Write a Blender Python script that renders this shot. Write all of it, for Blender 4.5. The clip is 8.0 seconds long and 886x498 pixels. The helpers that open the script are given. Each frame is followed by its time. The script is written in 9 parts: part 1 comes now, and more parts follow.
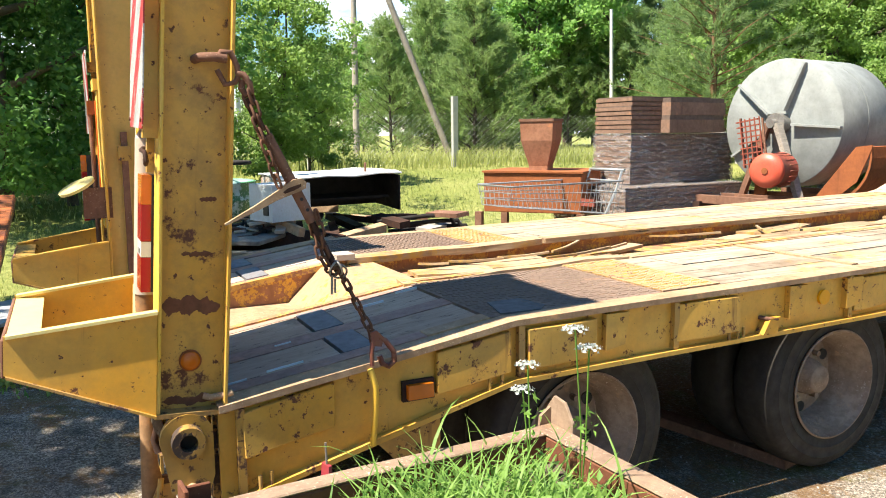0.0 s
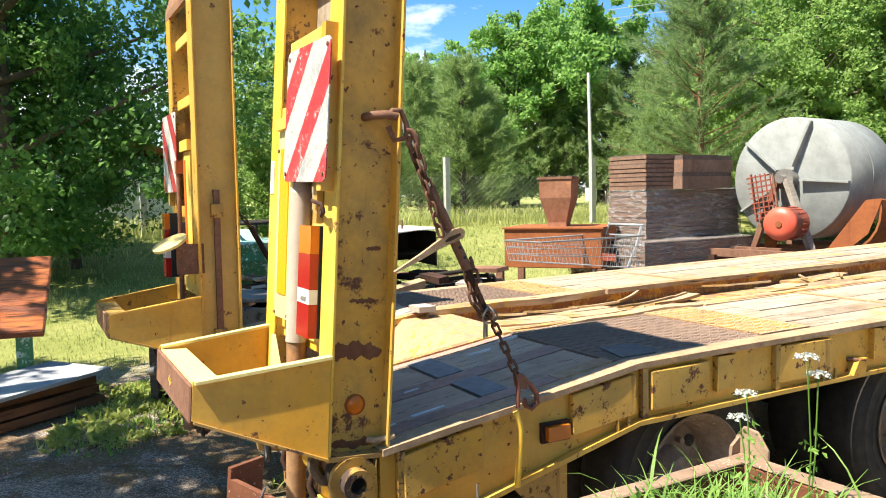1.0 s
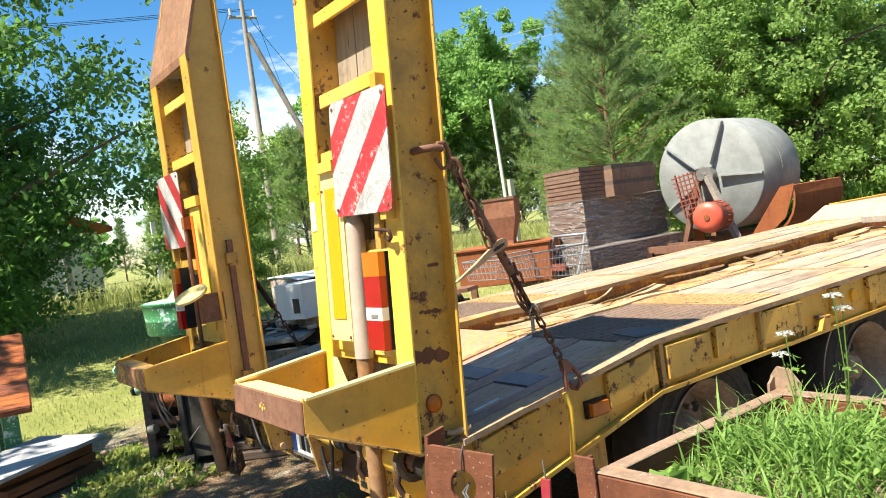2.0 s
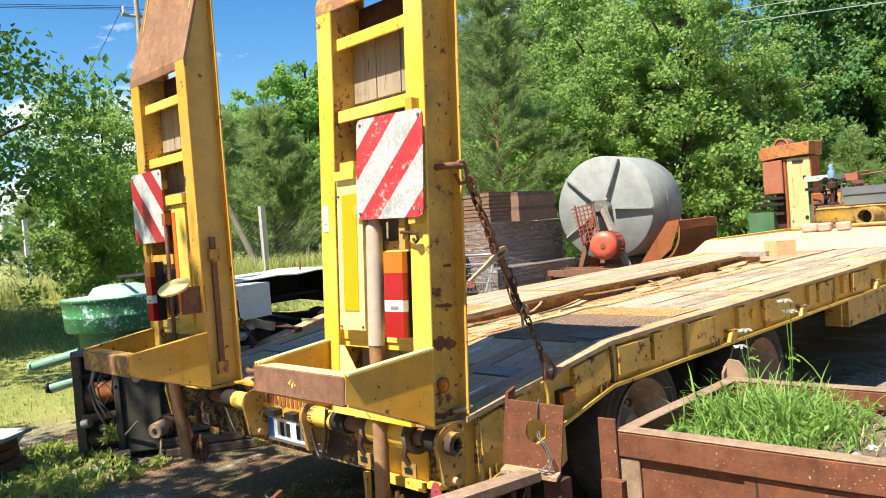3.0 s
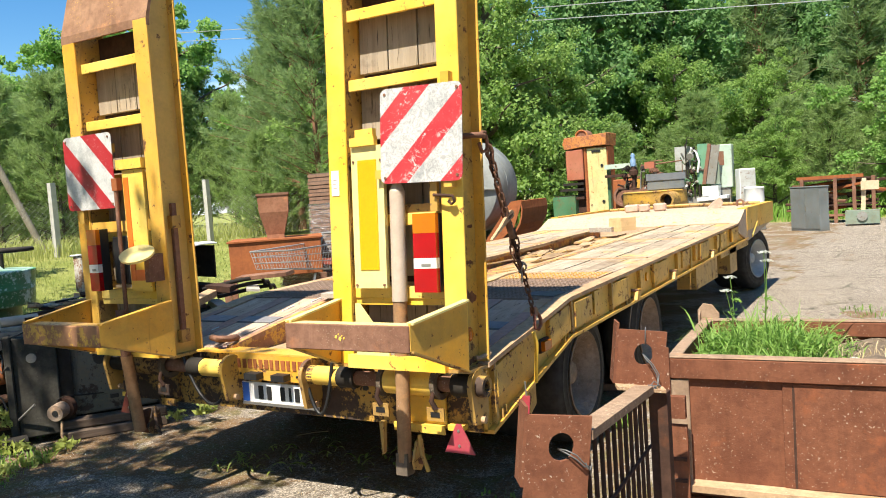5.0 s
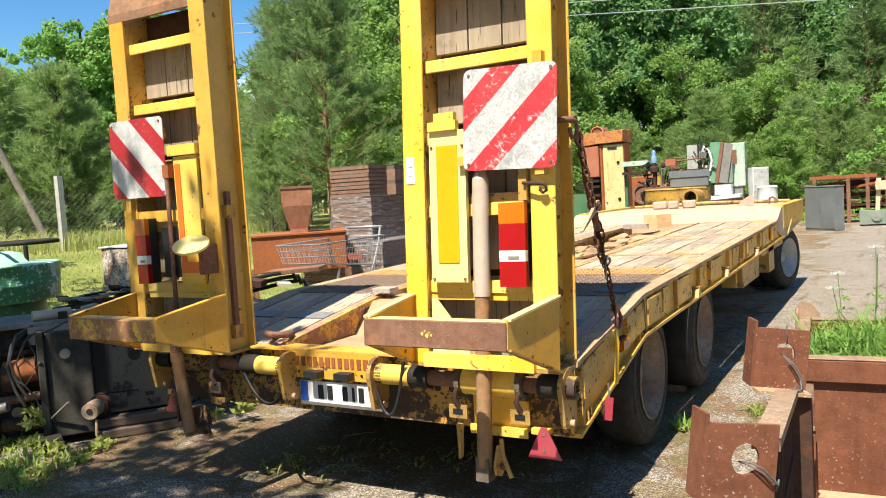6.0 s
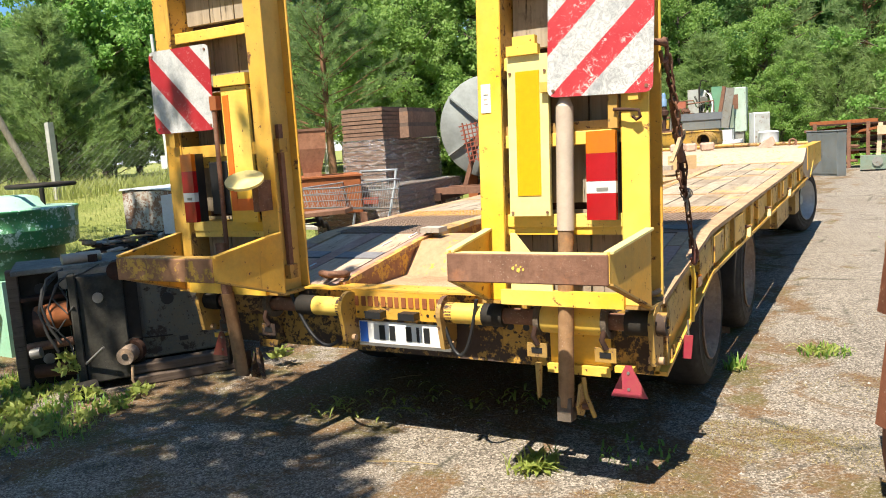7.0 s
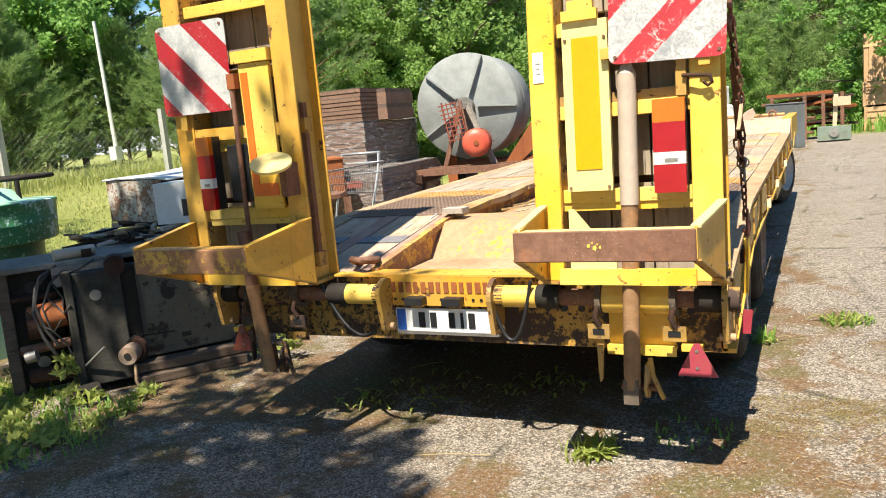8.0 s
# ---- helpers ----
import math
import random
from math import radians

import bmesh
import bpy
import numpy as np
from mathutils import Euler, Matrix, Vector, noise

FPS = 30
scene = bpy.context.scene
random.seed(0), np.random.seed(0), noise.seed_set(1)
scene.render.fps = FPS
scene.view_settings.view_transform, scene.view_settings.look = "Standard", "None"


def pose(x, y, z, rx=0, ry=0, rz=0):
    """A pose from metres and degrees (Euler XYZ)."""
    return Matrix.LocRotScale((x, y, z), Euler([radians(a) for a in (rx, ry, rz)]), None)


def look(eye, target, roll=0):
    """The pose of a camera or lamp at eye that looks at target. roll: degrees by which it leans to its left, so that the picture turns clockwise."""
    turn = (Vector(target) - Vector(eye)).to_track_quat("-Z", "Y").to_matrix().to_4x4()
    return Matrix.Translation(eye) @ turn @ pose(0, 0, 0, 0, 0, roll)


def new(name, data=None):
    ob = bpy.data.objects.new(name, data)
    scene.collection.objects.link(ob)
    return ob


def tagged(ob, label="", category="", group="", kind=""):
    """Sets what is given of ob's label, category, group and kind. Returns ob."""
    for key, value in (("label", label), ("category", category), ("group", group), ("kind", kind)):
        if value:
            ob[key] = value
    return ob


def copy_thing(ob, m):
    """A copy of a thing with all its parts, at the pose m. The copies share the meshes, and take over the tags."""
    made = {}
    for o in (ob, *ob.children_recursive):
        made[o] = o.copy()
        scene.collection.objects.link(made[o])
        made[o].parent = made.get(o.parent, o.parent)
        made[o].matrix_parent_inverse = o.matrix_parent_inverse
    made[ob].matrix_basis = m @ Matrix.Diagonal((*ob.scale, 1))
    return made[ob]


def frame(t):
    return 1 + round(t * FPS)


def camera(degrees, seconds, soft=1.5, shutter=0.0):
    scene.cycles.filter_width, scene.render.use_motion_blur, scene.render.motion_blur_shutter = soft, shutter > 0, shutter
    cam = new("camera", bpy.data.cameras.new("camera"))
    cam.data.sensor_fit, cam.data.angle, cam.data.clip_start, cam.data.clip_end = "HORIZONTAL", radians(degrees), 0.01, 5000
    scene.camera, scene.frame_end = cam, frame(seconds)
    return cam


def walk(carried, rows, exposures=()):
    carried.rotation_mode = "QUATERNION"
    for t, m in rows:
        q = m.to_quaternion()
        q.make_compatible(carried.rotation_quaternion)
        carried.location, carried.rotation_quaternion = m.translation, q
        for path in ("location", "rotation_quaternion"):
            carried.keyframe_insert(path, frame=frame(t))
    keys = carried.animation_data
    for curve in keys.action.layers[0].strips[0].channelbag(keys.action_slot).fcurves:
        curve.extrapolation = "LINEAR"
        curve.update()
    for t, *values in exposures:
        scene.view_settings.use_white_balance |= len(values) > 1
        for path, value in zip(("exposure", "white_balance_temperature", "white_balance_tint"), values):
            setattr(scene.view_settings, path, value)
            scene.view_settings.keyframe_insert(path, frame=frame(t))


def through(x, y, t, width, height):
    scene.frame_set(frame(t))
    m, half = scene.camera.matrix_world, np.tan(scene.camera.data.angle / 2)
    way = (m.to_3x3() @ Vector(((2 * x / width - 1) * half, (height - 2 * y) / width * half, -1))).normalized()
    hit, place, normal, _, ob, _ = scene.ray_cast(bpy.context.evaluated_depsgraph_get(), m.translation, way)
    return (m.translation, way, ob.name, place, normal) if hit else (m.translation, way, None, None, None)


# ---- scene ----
cam = camera(58.7, 8.0, 1.0)
PATH = [
    (0, (3.59, -0.353, 1.611), (1.806, 0.504, 1.323), -0.6),
    (0.5, (3.528, -0.646, 1.593), (1.744, 0.244, 1.435), -0.8),
    (1, (3.455, -0.91, 1.59), (1.687, 0.015, 1.453), -1.2),
    (1.2, (3.472, -0.998, 1.585), (1.737, -0.008, 1.489), -3.5),
    (2.3, (3.539, -1.713, 1.571), (1.886, -0.59, 1.51), -8.1),
    (2.5, (3.536, -1.865, 1.582), (1.906, -0.707, 1.525), -7.6),
    (3, (3.54, -2.204, 1.58), (2.088, -0.831, 1.529), -4.6),
    (3.5, (3.485, -2.502, 1.573), (2.092, -1.068, 1.514), -3.9),
    (4, (3.3, -2.698, 1.579), (2.004, -1.177, 1.508), -6.5),
    (4.2, (3.187, -2.796, 1.593), (2.009, -1.183, 1.504), -5.8),
    (5.3, (2.785, -3.133, 1.548), (1.775, -1.412, 1.417), -3.9),
    (5.5, (2.693, -3.133, 1.539), (1.674, -1.417, 1.408), -3.5),
    (6, (2.454, -3.104, 1.55), (1.446, -1.382, 1.414), -3.5),
    (6.5, (2.225, -3.127, 1.52), (1.233, -1.398, 1.349), -3.5),
    (7, (2.032, -3.166, 1.492), (1.055, -1.441, 1.227), -3.7),
    (7.5, (1.833, -3.195, 1.49), (0.899, -1.479, 1.065), -6.9),
    (8, (1.575, -3.189, 1.487), (0.704, -1.417, 1.172), -5.2),
]
walk(cam, [(t, look(eye, target, roll)) for t, eye, target, roll in PATH], ((0.0, 1.49), (1.2, 1.43), (2.5, 1.27), (4.2, 1.20), (6.0, 1.15), (8.0, 1.12)))

# ---- daylight: high sun from behind the trailer, blue sky with small clouds ----
SUN_WAY = Vector((0.03, -0.575, 1.0)).normalized()
world = bpy.data.worlds.new("daylight")
scene.world = world
world.use_nodes = True
wn, wl = world.node_tree.nodes, world.node_tree.links
wn.clear()
sky = wn.new("ShaderNodeTexSky")
sky.sky_type, sky.sun_disc = "NISHITA", False
sky.sun_elevation, sky.sun_rotation = math.asin(SUN_WAY.z), math.atan2(SUN_WAY.x, SUN_WAY.y)
sky.air_density, sky.dust_density, sky.ozone_density = 1.0, 0.15, 1.2
coords = wn.new("ShaderNodeTexCoord")
stretch = wn.new("ShaderNodeMapping")
stretch.inputs["Scale"].default_value = (1.0, 1.0, 2.6)
clouds = wn.new("ShaderNodeTexNoise")
clouds.inputs["Scale"].default_value, clouds.inputs["Detail"].default_value = 3.1, 9.0
clouds.inputs["Roughness"].default_value = 0.58
cover = wn.new("ShaderNodeMapRange")
cover.inputs["From Min"].default_value, cover.inputs["From Max"].default_value = 0.56, 0.66
white = wn.new("ShaderNodeMix")
white.data_type = "RGBA"
white.inputs["B"].default_value = (9.0, 9.3, 9.8, 1)
back = wn.new("ShaderNodeBackground")
back.inputs["Strength"].default_value = 0.075
out = wn.new("ShaderNodeOutputWorld")
wl.new(coords.outputs["Generated"], stretch.inputs["Vector"])
wl.new(stretch.outputs[0], clouds.inputs["Vector"])
# a cloud bank lies low over the horizon
height = wn.new("ShaderNodeSeparateXYZ")
bank = wn.new("ShaderNodeMapRange")
bank.inputs["From Min"].default_value, bank.inputs["From Max"].default_value = 0.09, 0.20
bank.inputs["To Min"].default_value, bank.inputs["To Max"].default_value = 0.13, 0.0
denser = wn.new("ShaderNodeMath")
wl.new(coords.outputs["Generated"], height.inputs[0])
wl.new(height.outputs["Z"], bank.inputs["Value"])
wl.new(clouds.outputs["Fac"], denser.inputs[0])
wl.new(bank.outputs[0], denser.inputs[1])
wl.new(denser.outputs[0], cover.inputs["Value"])
wl.new(cover.outputs[0], white.inputs["Factor"])
deep = wn.new("ShaderNodeHueSaturation")
deep.inputs["Saturation"].default_value = 1.42
wl.new(sky.outputs[0], deep.inputs["Color"])
wl.new(deep.outputs[0], white.inputs["A"])
wl.new(white.outputs["Result"], back.inputs["Color"])
wl.new(back.outputs[0], out.inputs["Surface"])
sun_data = bpy.data.lights.new("sun", "SUN")
sun_data.energy, sun_data.angle, sun_data.color = 5.0, radians(0.53), (1.0, 0.92, 0.78)
sun = new("sun", sun_data)
sun.matrix_world = look(SUN_WAY * 40, (0, 0, 0))
scene.view_settings.use_white_balance = True
scene.view_settings.white_balance_temperature = 6500

# ---- materials ----
class Nodes:
    """A short way to wire a material."""

    def __init__(self, name):
        self.m = bpy.data.materials.new(name)
        self.m.use_nodes = True
        self.n, self.l = self.m.node_tree.nodes, self.m.node_tree.links
        self.p = self.n["Principled BSDF"]
        self.co = self.n.new("ShaderNodeTexCoord").outputs["Object"]
        self.rnd = None

    def put(self, socket, v):
        if isinstance(v, bpy.types.NodeSocket):
            self.l.new(v, socket)
        elif isinstance(v, (tuple, list)) and len(v) == 3 and socket.type == "RGBA":
            socket.default_value = (*v, 1)
        else:
            socket.default_value = v

    def random(self):
        if self.rnd is None:
            self.rnd = self.n.new("ShaderNodeObjectInfo").outputs["Random"]
        return self.rnd

    def shifted(self):
        """Object coordinates moved by the object's own random number, so that alike pieces differ."""
        a = self.n.new("ShaderNodeVectorMath")
        a.operation = "ADD"
        self.l.new(self.co, a.inputs[0])
        self.l.new(self.math("MULTIPLY", self.random(), 37.0), a.inputs[1])
        return a.outputs[0]

    def scaled(self, sx, sy, sz, co=None):
        m = self.n.new("ShaderNodeMapping")
        m.inputs["Scale"].default_value = (sx, sy, sz)
        self.l.new(co or self.co, m.inputs["Vector"])
        return m.outputs[0]

    def noise(self, scale, detail=4, rough=0.55, co=None, warp=0.0):
        t = self.n.new("ShaderNodeTexNoise")
        self.l.new(co or self.co, t.inputs["Vector"])
        t.inputs["Scale"].default_value, t.inputs["Detail"].default_value = scale, detail
        t.inputs["Roughness"].default_value, t.inputs["Distortion"].default_value = rough, warp
        return t.outputs["Fac"]

    def voronoi(self, scale, co=None, feature="F1", out="Distance"):
        t = self.n.new("ShaderNodeTexVoronoi")
        t.feature = feature
        self.l.new(co or self.co, t.inputs["Vector"])
        t.inputs["Scale"].default_value = scale
        return t.outputs[out]

    def ramp(self, v, a, b, lo=0.0, hi=1.0):
        r = self.n.new("ShaderNodeMapRange")
        r.inputs["From Min"].default_value, r.inputs["From Max"].default_value = a, b
        r.inputs["To Min"].default_value, r.inputs["To Max"].default_value = lo, hi
        self.l.new(v, r.inputs["Value"])
        return r.outputs[0]

    def math(self, op, a, b=0.0):
        m = self.n.new("ShaderNodeMath")
        m.operation = op
        self.put(m.inputs[0], a)
        self.put(m.inputs[1], b)
        return m.outputs[0]

    def mix(self, f, a, b, how="MIX"):
        x = self.n.new("ShaderNodeMix")
        x.data_type, x.blend_type = "RGBA", how
        self.put(x.inputs["Factor"], f)
        self.put(x.inputs["A"], a)
        self.put(x.inputs["B"], b)
        return x.outputs["Result"]

    def done(self, color, rough=0.6, metal=0.0, height=None, strength=0.3, distance=0.01, spec=0.5):
        self.put(self.p.inputs["Base Color"], color)
        self.put(self.p.inputs["Roughness"], rough)
        self.put(self.p.inputs["Metallic"], metal)
        self.p.inputs["Specular IOR Level"].default_value = spec
        if height is not None:
            b = self.n.new("ShaderNodeBump")
            b.inputs["Strength"].default_value, b.inputs["Distance"].default_value = strength, distance
            self.l.new(height, b.inputs["Height"])
            self.l.new(b.outputs[0], self.p.inputs["Normal"])
        return self.m


def paint(name, color, faded, rust=(0.10, 0.035, 0.015), wear=0.62, streak=0.66, dirt=0.35, rough=0.45, scale=1.0):
    """Old paint on steel: faded areas, rust chips, streaks that run down, grime."""
    k = Nodes(name)
    co = k.shifted()
    base = k.mix(k.ramp(k.noise(1.7 * scale, 5, co=co), 0.35, 0.68), color, faded)
    base = k.mix(k.ramp(k.noise(55, 3, co=co), 0.3, 0.75, 0.0, 0.18), base, (0.30, 0.22, 0.05))
    grime = k.math("MULTIPLY", k.ramp(k.noise(5, 7, 0.7, co=co), 0.45, 0.8), dirt)
    base = k.mix(grime, base, (0.16, 0.11, 0.05))
    runs = k.ramp(k.noise(1, 5, 0.6, co=k.scaled(16, 16, 1.2, co)), streak, streak + 0.12)
    chips = k.ramp(k.noise(9 * scale, 8, 0.72, co=co), wear, wear + 0.045)
    spots = k.ramp(k.noise(38, 4, 0.6, co=co), wear + 0.05, wear + 0.09)
    mask = k.math("MAXIMUM", chips, k.math("MAXIMUM", k.math("MULTIPLY", runs, 0.75), spots))
    tone = k.mix(k.noise(30, 5, co=co), rust, tuple(min(1, 2.2 * c) for c in rust))
    height = k.math("SUBTRACT", k.math("MULTIPLY", k.noise(120, 3, co=co), 0.25), k.math("MULTIPLY", mask, 0.6))
    return k.done(k.mix(mask, base, tone), k.ramp(mask, 0, 1, rough, 0.9), 0.0, height, 0.35, 0.004)


def rusty(name, a, b, pale=(0.42, 0.30, 0.22), rough=0.85, paleness=0.62):
    k = Nodes(name)
    co = k.shifted()
    base = k.mix(k.ramp(k.noise(3, 7, 0.65, co=co), 0.3, 0.7), a, b)
    base = k.mix(k.ramp(k.noise(26, 6, 0.7, co=co), 0.4, 0.75, 0, 0.6), base, tuple(0.5 * c for c in a))
    flakes = k.math("MULTIPLY", k.ramp(k.noise(115, 3, 0.6, co=co), paleness, paleness + 0.06), k.ramp(k.noise(4.5, 5, 0.6, co=co), 0.46, 0.62, 0.04, 0.9))
    base = k.mix(flakes, base, pale)
    bloom = k.ramp(k.noise(7, 7, 0.7, co=co), 0.58, 0.72, 0, 0.55)
    base = k.mix(bloom, base, (min(1, b[0] * 1.5), b[1] * 1.15, b[2] * 0.8))
    runs = k.ramp(k.noise(1, 4, co=k.scaled(22, 22, 1.0, co)), 0.55, 0.75, 0, 0.5)
    base = k.mix(runs, base, tuple(0.45 * c for c in b))
    return k.done(base, rough, 0.0, k.noise(90, 6, 0.7, co=co), 0.4, 0.004, 0.2)


def timber(name, a, b, along=1, cracks=0.5, rough=0.8, stain=None):
    """Sawn wood with the grain along x, y or z (0, 1, 2)."""
    k = Nodes(name)
    s = [22.0, 22.0, 22.0]
    s[along] = 1.1
    co = k.scaled(*s, k.shifted())
    grain = k.noise(1.6, 8, 0.65, co, 0.6)
    base = k.mix(k.ramp(grain, 0.3, 0.72), a, b)
    base = k.mix(k.ramp(k.noise(2.3, 5, co=k.shifted()), 0.35, 0.75, 0, 0.45), base, tuple(0.55 * c for c in a))
    base = k.mix(k.ramp(k.noise(6.5, 7, 0.7, co=k.shifted()), 0.56, 0.66, 0, 0.55), base, tuple(0.4 * c for c in a))
    base = k.mix(k.math("MULTIPLY", k.random(), 0.35), base, tuple(1.25 * c for c in b))
    if stain:
        base = k.mix(k.math("MULTIPLY", k.ramp(k.noise(1.3, 6, 0.65, co=k.co), 0.53, 0.62), k.ramp(k.noise(24, 6, 0.75, co=k.co), 0.42, 0.56, 0, 0.75)), base, stain)
        base = k.mix(k.ramp(k.noise(1.9, 6, 0.7, co=k.scaled(1, 0.6, 1)), 0.54, 0.66, 0, 0.6), base, (0.16, 0.10, 0.06))
    split = k.ramp(k.noise(3.4, 5, 0.7, co), 0.60, 0.67)
    base = k.mix(k.math("MULTIPLY", split, cracks), base, (0.03, 0.022, 0.016))
    return k.done(base, rough, 0.0, k.math("SUBTRACT", grain, k.math("MULTIPLY", split, 0.8)), 0.6, 0.006, 0.15)


def plain(name, color, rough=0.5, metal=0.0, vary=0.25, scale=12, bump=0.1, spec=0.5):
    k = Nodes(name)
    co = k.shifted()
    low = tuple((1 - vary) * c for c in color)
    base = k.mix(k.ramp(k.noise(scale, 6, 0.65, co=co), 0.3, 0.72), color, low)
    base = k.mix(k.ramp(k.noise(scale * 7, 4, co=co), 0.5, 0.8, 0, vary), base, tuple(0.5 * c for c in color))
    return k.done(base, k.ramp(k.noise(scale * 2, 4, co=co), 0.2, 0.8, rough * 0.8, min(1, rough * 1.2)), metal, k.noise(scale * 9, 4, co=co), bump, 0.004, spec)


def leaf(name, a, b, through=0.45):
    k = Nodes(name)
    g = k.n.new("ShaderNodeNewGeometry")
    tone = k.mix(g.outputs["Random Per Island"], a, b)
    tone = k.mix(k.math("MULTIPLY", k.random(), 0.3), tone, b)
    k.done(tone, 0.55, spec=0.35)
    t = k.n.new("ShaderNodeBsdfTranslucent")
    k.l.new(k.mix(0.5, tone, tuple(min(1, 1.5 * c) for c in b)), t.inputs["Color"])
    x = k.n.new("ShaderNodeMixShader")
    x.inputs[0].default_value = through
    k.l.new(k.p.outputs[0], x.inputs[1])
    k.l.new(t.outputs[0], x.inputs[2])
    k.l.new(x.outputs[0], k.n["Material Output"].inputs["Surface"])
    return k.m


YELLOW = paint("weathered_yellow_paint", (0.70, 0.345, 0.03), (0.68, 0.42, 0.085), rust=(0.075, 0.03, 0.016), wear=0.605, streak=0.64, dirt=0.45)
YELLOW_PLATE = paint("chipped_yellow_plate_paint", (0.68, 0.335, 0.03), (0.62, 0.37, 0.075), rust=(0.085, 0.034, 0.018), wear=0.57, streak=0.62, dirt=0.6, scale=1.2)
HEAD_RUST = rusty("brown_head_plate_rust", (0.22, 0.115, 0.07), (0.34, 0.20, 0.125), pale=(0.60, 0.36, 0.06), paleness=0.62)
YELLOW_WEB = paint("blotched_yellow_paint", (0.66, 0.345, 0.04), (0.64, 0.40, 0.10), rust=(0.085, 0.036, 0.02), wear=0.585, streak=0.60, dirt=0.9, scale=0.8)
YELLOW_PALE = paint("faded_pale_yellow_paint", (0.66, 0.41, 0.085), (0.68, 0.47, 0.15), rust=(0.085, 0.036, 0.02), wear=0.65, streak=0.68, dirt=0.4)
YELLOW_FRESH = paint("brighter_yellow_paint", (0.82, 0.47, 0.025), (0.80, 0.58, 0.15), wear=0.62, streak=0.72, dirt=0.22)
YELLOW_WORN = paint("worn_yellow_paint", (0.52, 0.29, 0.04), (0.40, 0.24, 0.08), rust=(0.07, 0.035, 0.02), wear=0.565, streak=0.60, dirt=0.85)
REAR_PAINT = paint("greasy_yellow_beam_paint", (0.56, 0.30, 0.035), (0.36, 0.20, 0.05), rust=(0.035, 0.022, 0.016), wear=0.49, streak=0.56, dirt=1.0, rough=0.6, scale=0.5)
YELLOW_RUST = paint("yellow_paint_half_gone_to_rust", (0.66, 0.38, 0.05), (0.56, 0.33, 0.10), rust=(0.20, 0.10, 0.05), wear=0.47, streak=0.55, dirt=0.5, rough=0.7)
NOSE_PAINT = paint("flaking_yellow_deck_paint", (0.50, 0.285, 0.02), (0.45, 0.32, 0.10), rust=(0.27, 0.20, 0.14), wear=0.40, streak=0.60, dirt=0.25, rough=0.7)
REFLECT_YELLOW = plain("reflective_yellow_foil", (0.80, 0.36, 0.0), 0.35, vary=0.10, scale=40)
PANEL_EDGE = plain("pale_yellow_panel_paint", (0.84, 0.70, 0.28), 0.45, vary=0.22)
RUST = rusty("brown_rust", (0.16, 0.078, 0.05), (0.27, 0.145, 0.095))
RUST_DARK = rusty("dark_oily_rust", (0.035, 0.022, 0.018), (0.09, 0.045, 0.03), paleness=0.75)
RUST_ORANGE = rusty("orange_rust", (0.36, 0.12, 0.04), (0.24, 0.08, 0.035), paleness=0.74)
RUST_PALE = rusty("pale_trodden_rust", (0.34, 0.21, 0.12), (0.55, 0.38, 0.23), pale=(0.66, 0.53, 0.37), paleness=0.60)
BIN_RUST = rusty("red_brown_rusted_bin_steel", (0.135, 0.05, 0.028), (0.225, 0.09, 0.048), pale=(0.56, 0.46, 0.36), paleness=0.635)
BIN_RIM = rusty("worn_bin_rim_steel", (0.22, 0.14, 0.092), (0.36, 0.255, 0.175), pale=(0.56, 0.44, 0.32), paleness=0.6)
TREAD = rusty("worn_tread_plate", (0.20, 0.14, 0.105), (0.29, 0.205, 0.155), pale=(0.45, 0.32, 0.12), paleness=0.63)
STRIP = rusty("dark_trodden_strip_steel", (0.34, 0.205, 0.155), (0.48, 0.31, 0.245), paleness=0.66)
GREY_STEEL = plain("grey_trodden_steel", (0.215, 0.205, 0.21), 0.65, 0.0, 0.35, 14, 0.2)
CAKED = rusty("caked_grease_and_dust", (0.07, 0.055, 0.04), (0.19, 0.15, 0.115), pale=(0.34, 0.29, 0.23), paleness=0.60)
WELL_PAINT = paint("scraped_well_paint", (0.64, 0.38, 0.03), (0.56, 0.34, 0.06), rust=(0.25, 0.15, 0.085), wear=0.43, streak=0.6, dirt=0.3, rough=0.7)
BLUE_SCRAP = paint("chipped_blue_paint", (0.10, 0.22, 0.42), (0.16, 0.29, 0.47), wear=0.6)
DECK_WOOD = timber("trodden_deck_wood", (0.24, 0.185, 0.13), (0.46, 0.385, 0.29), 1, 0.9, stain=(0.66, 0.40, 0.05))
TAIL_WOOD = timber("dark_tail_planks", (0.37, 0.25, 0.17), (0.58, 0.43, 0.31), 1, 1.0)
SPLINTER_WOOD = timber("splintered_edge_wood", (0.22, 0.14, 0.08), (0.52, 0.38, 0.23), 1, 1.0, stain=(0.55, 0.32, 0.04))
RAMP_WOOD = timber("grey_ramp_boards", (0.20, 0.155, 0.11), (0.40, 0.34, 0.26), 2, 0.9)
GREY_WOOD = timber("grey_old_wood", (0.26, 0.23, 0.19), (0.46, 0.42, 0.36), 1, 0.8)
PALE_WOOD = timber("pale_new_wood", (0.52, 0.34, 0.16), (0.66, 0.47, 0.25), 0, 0.2)


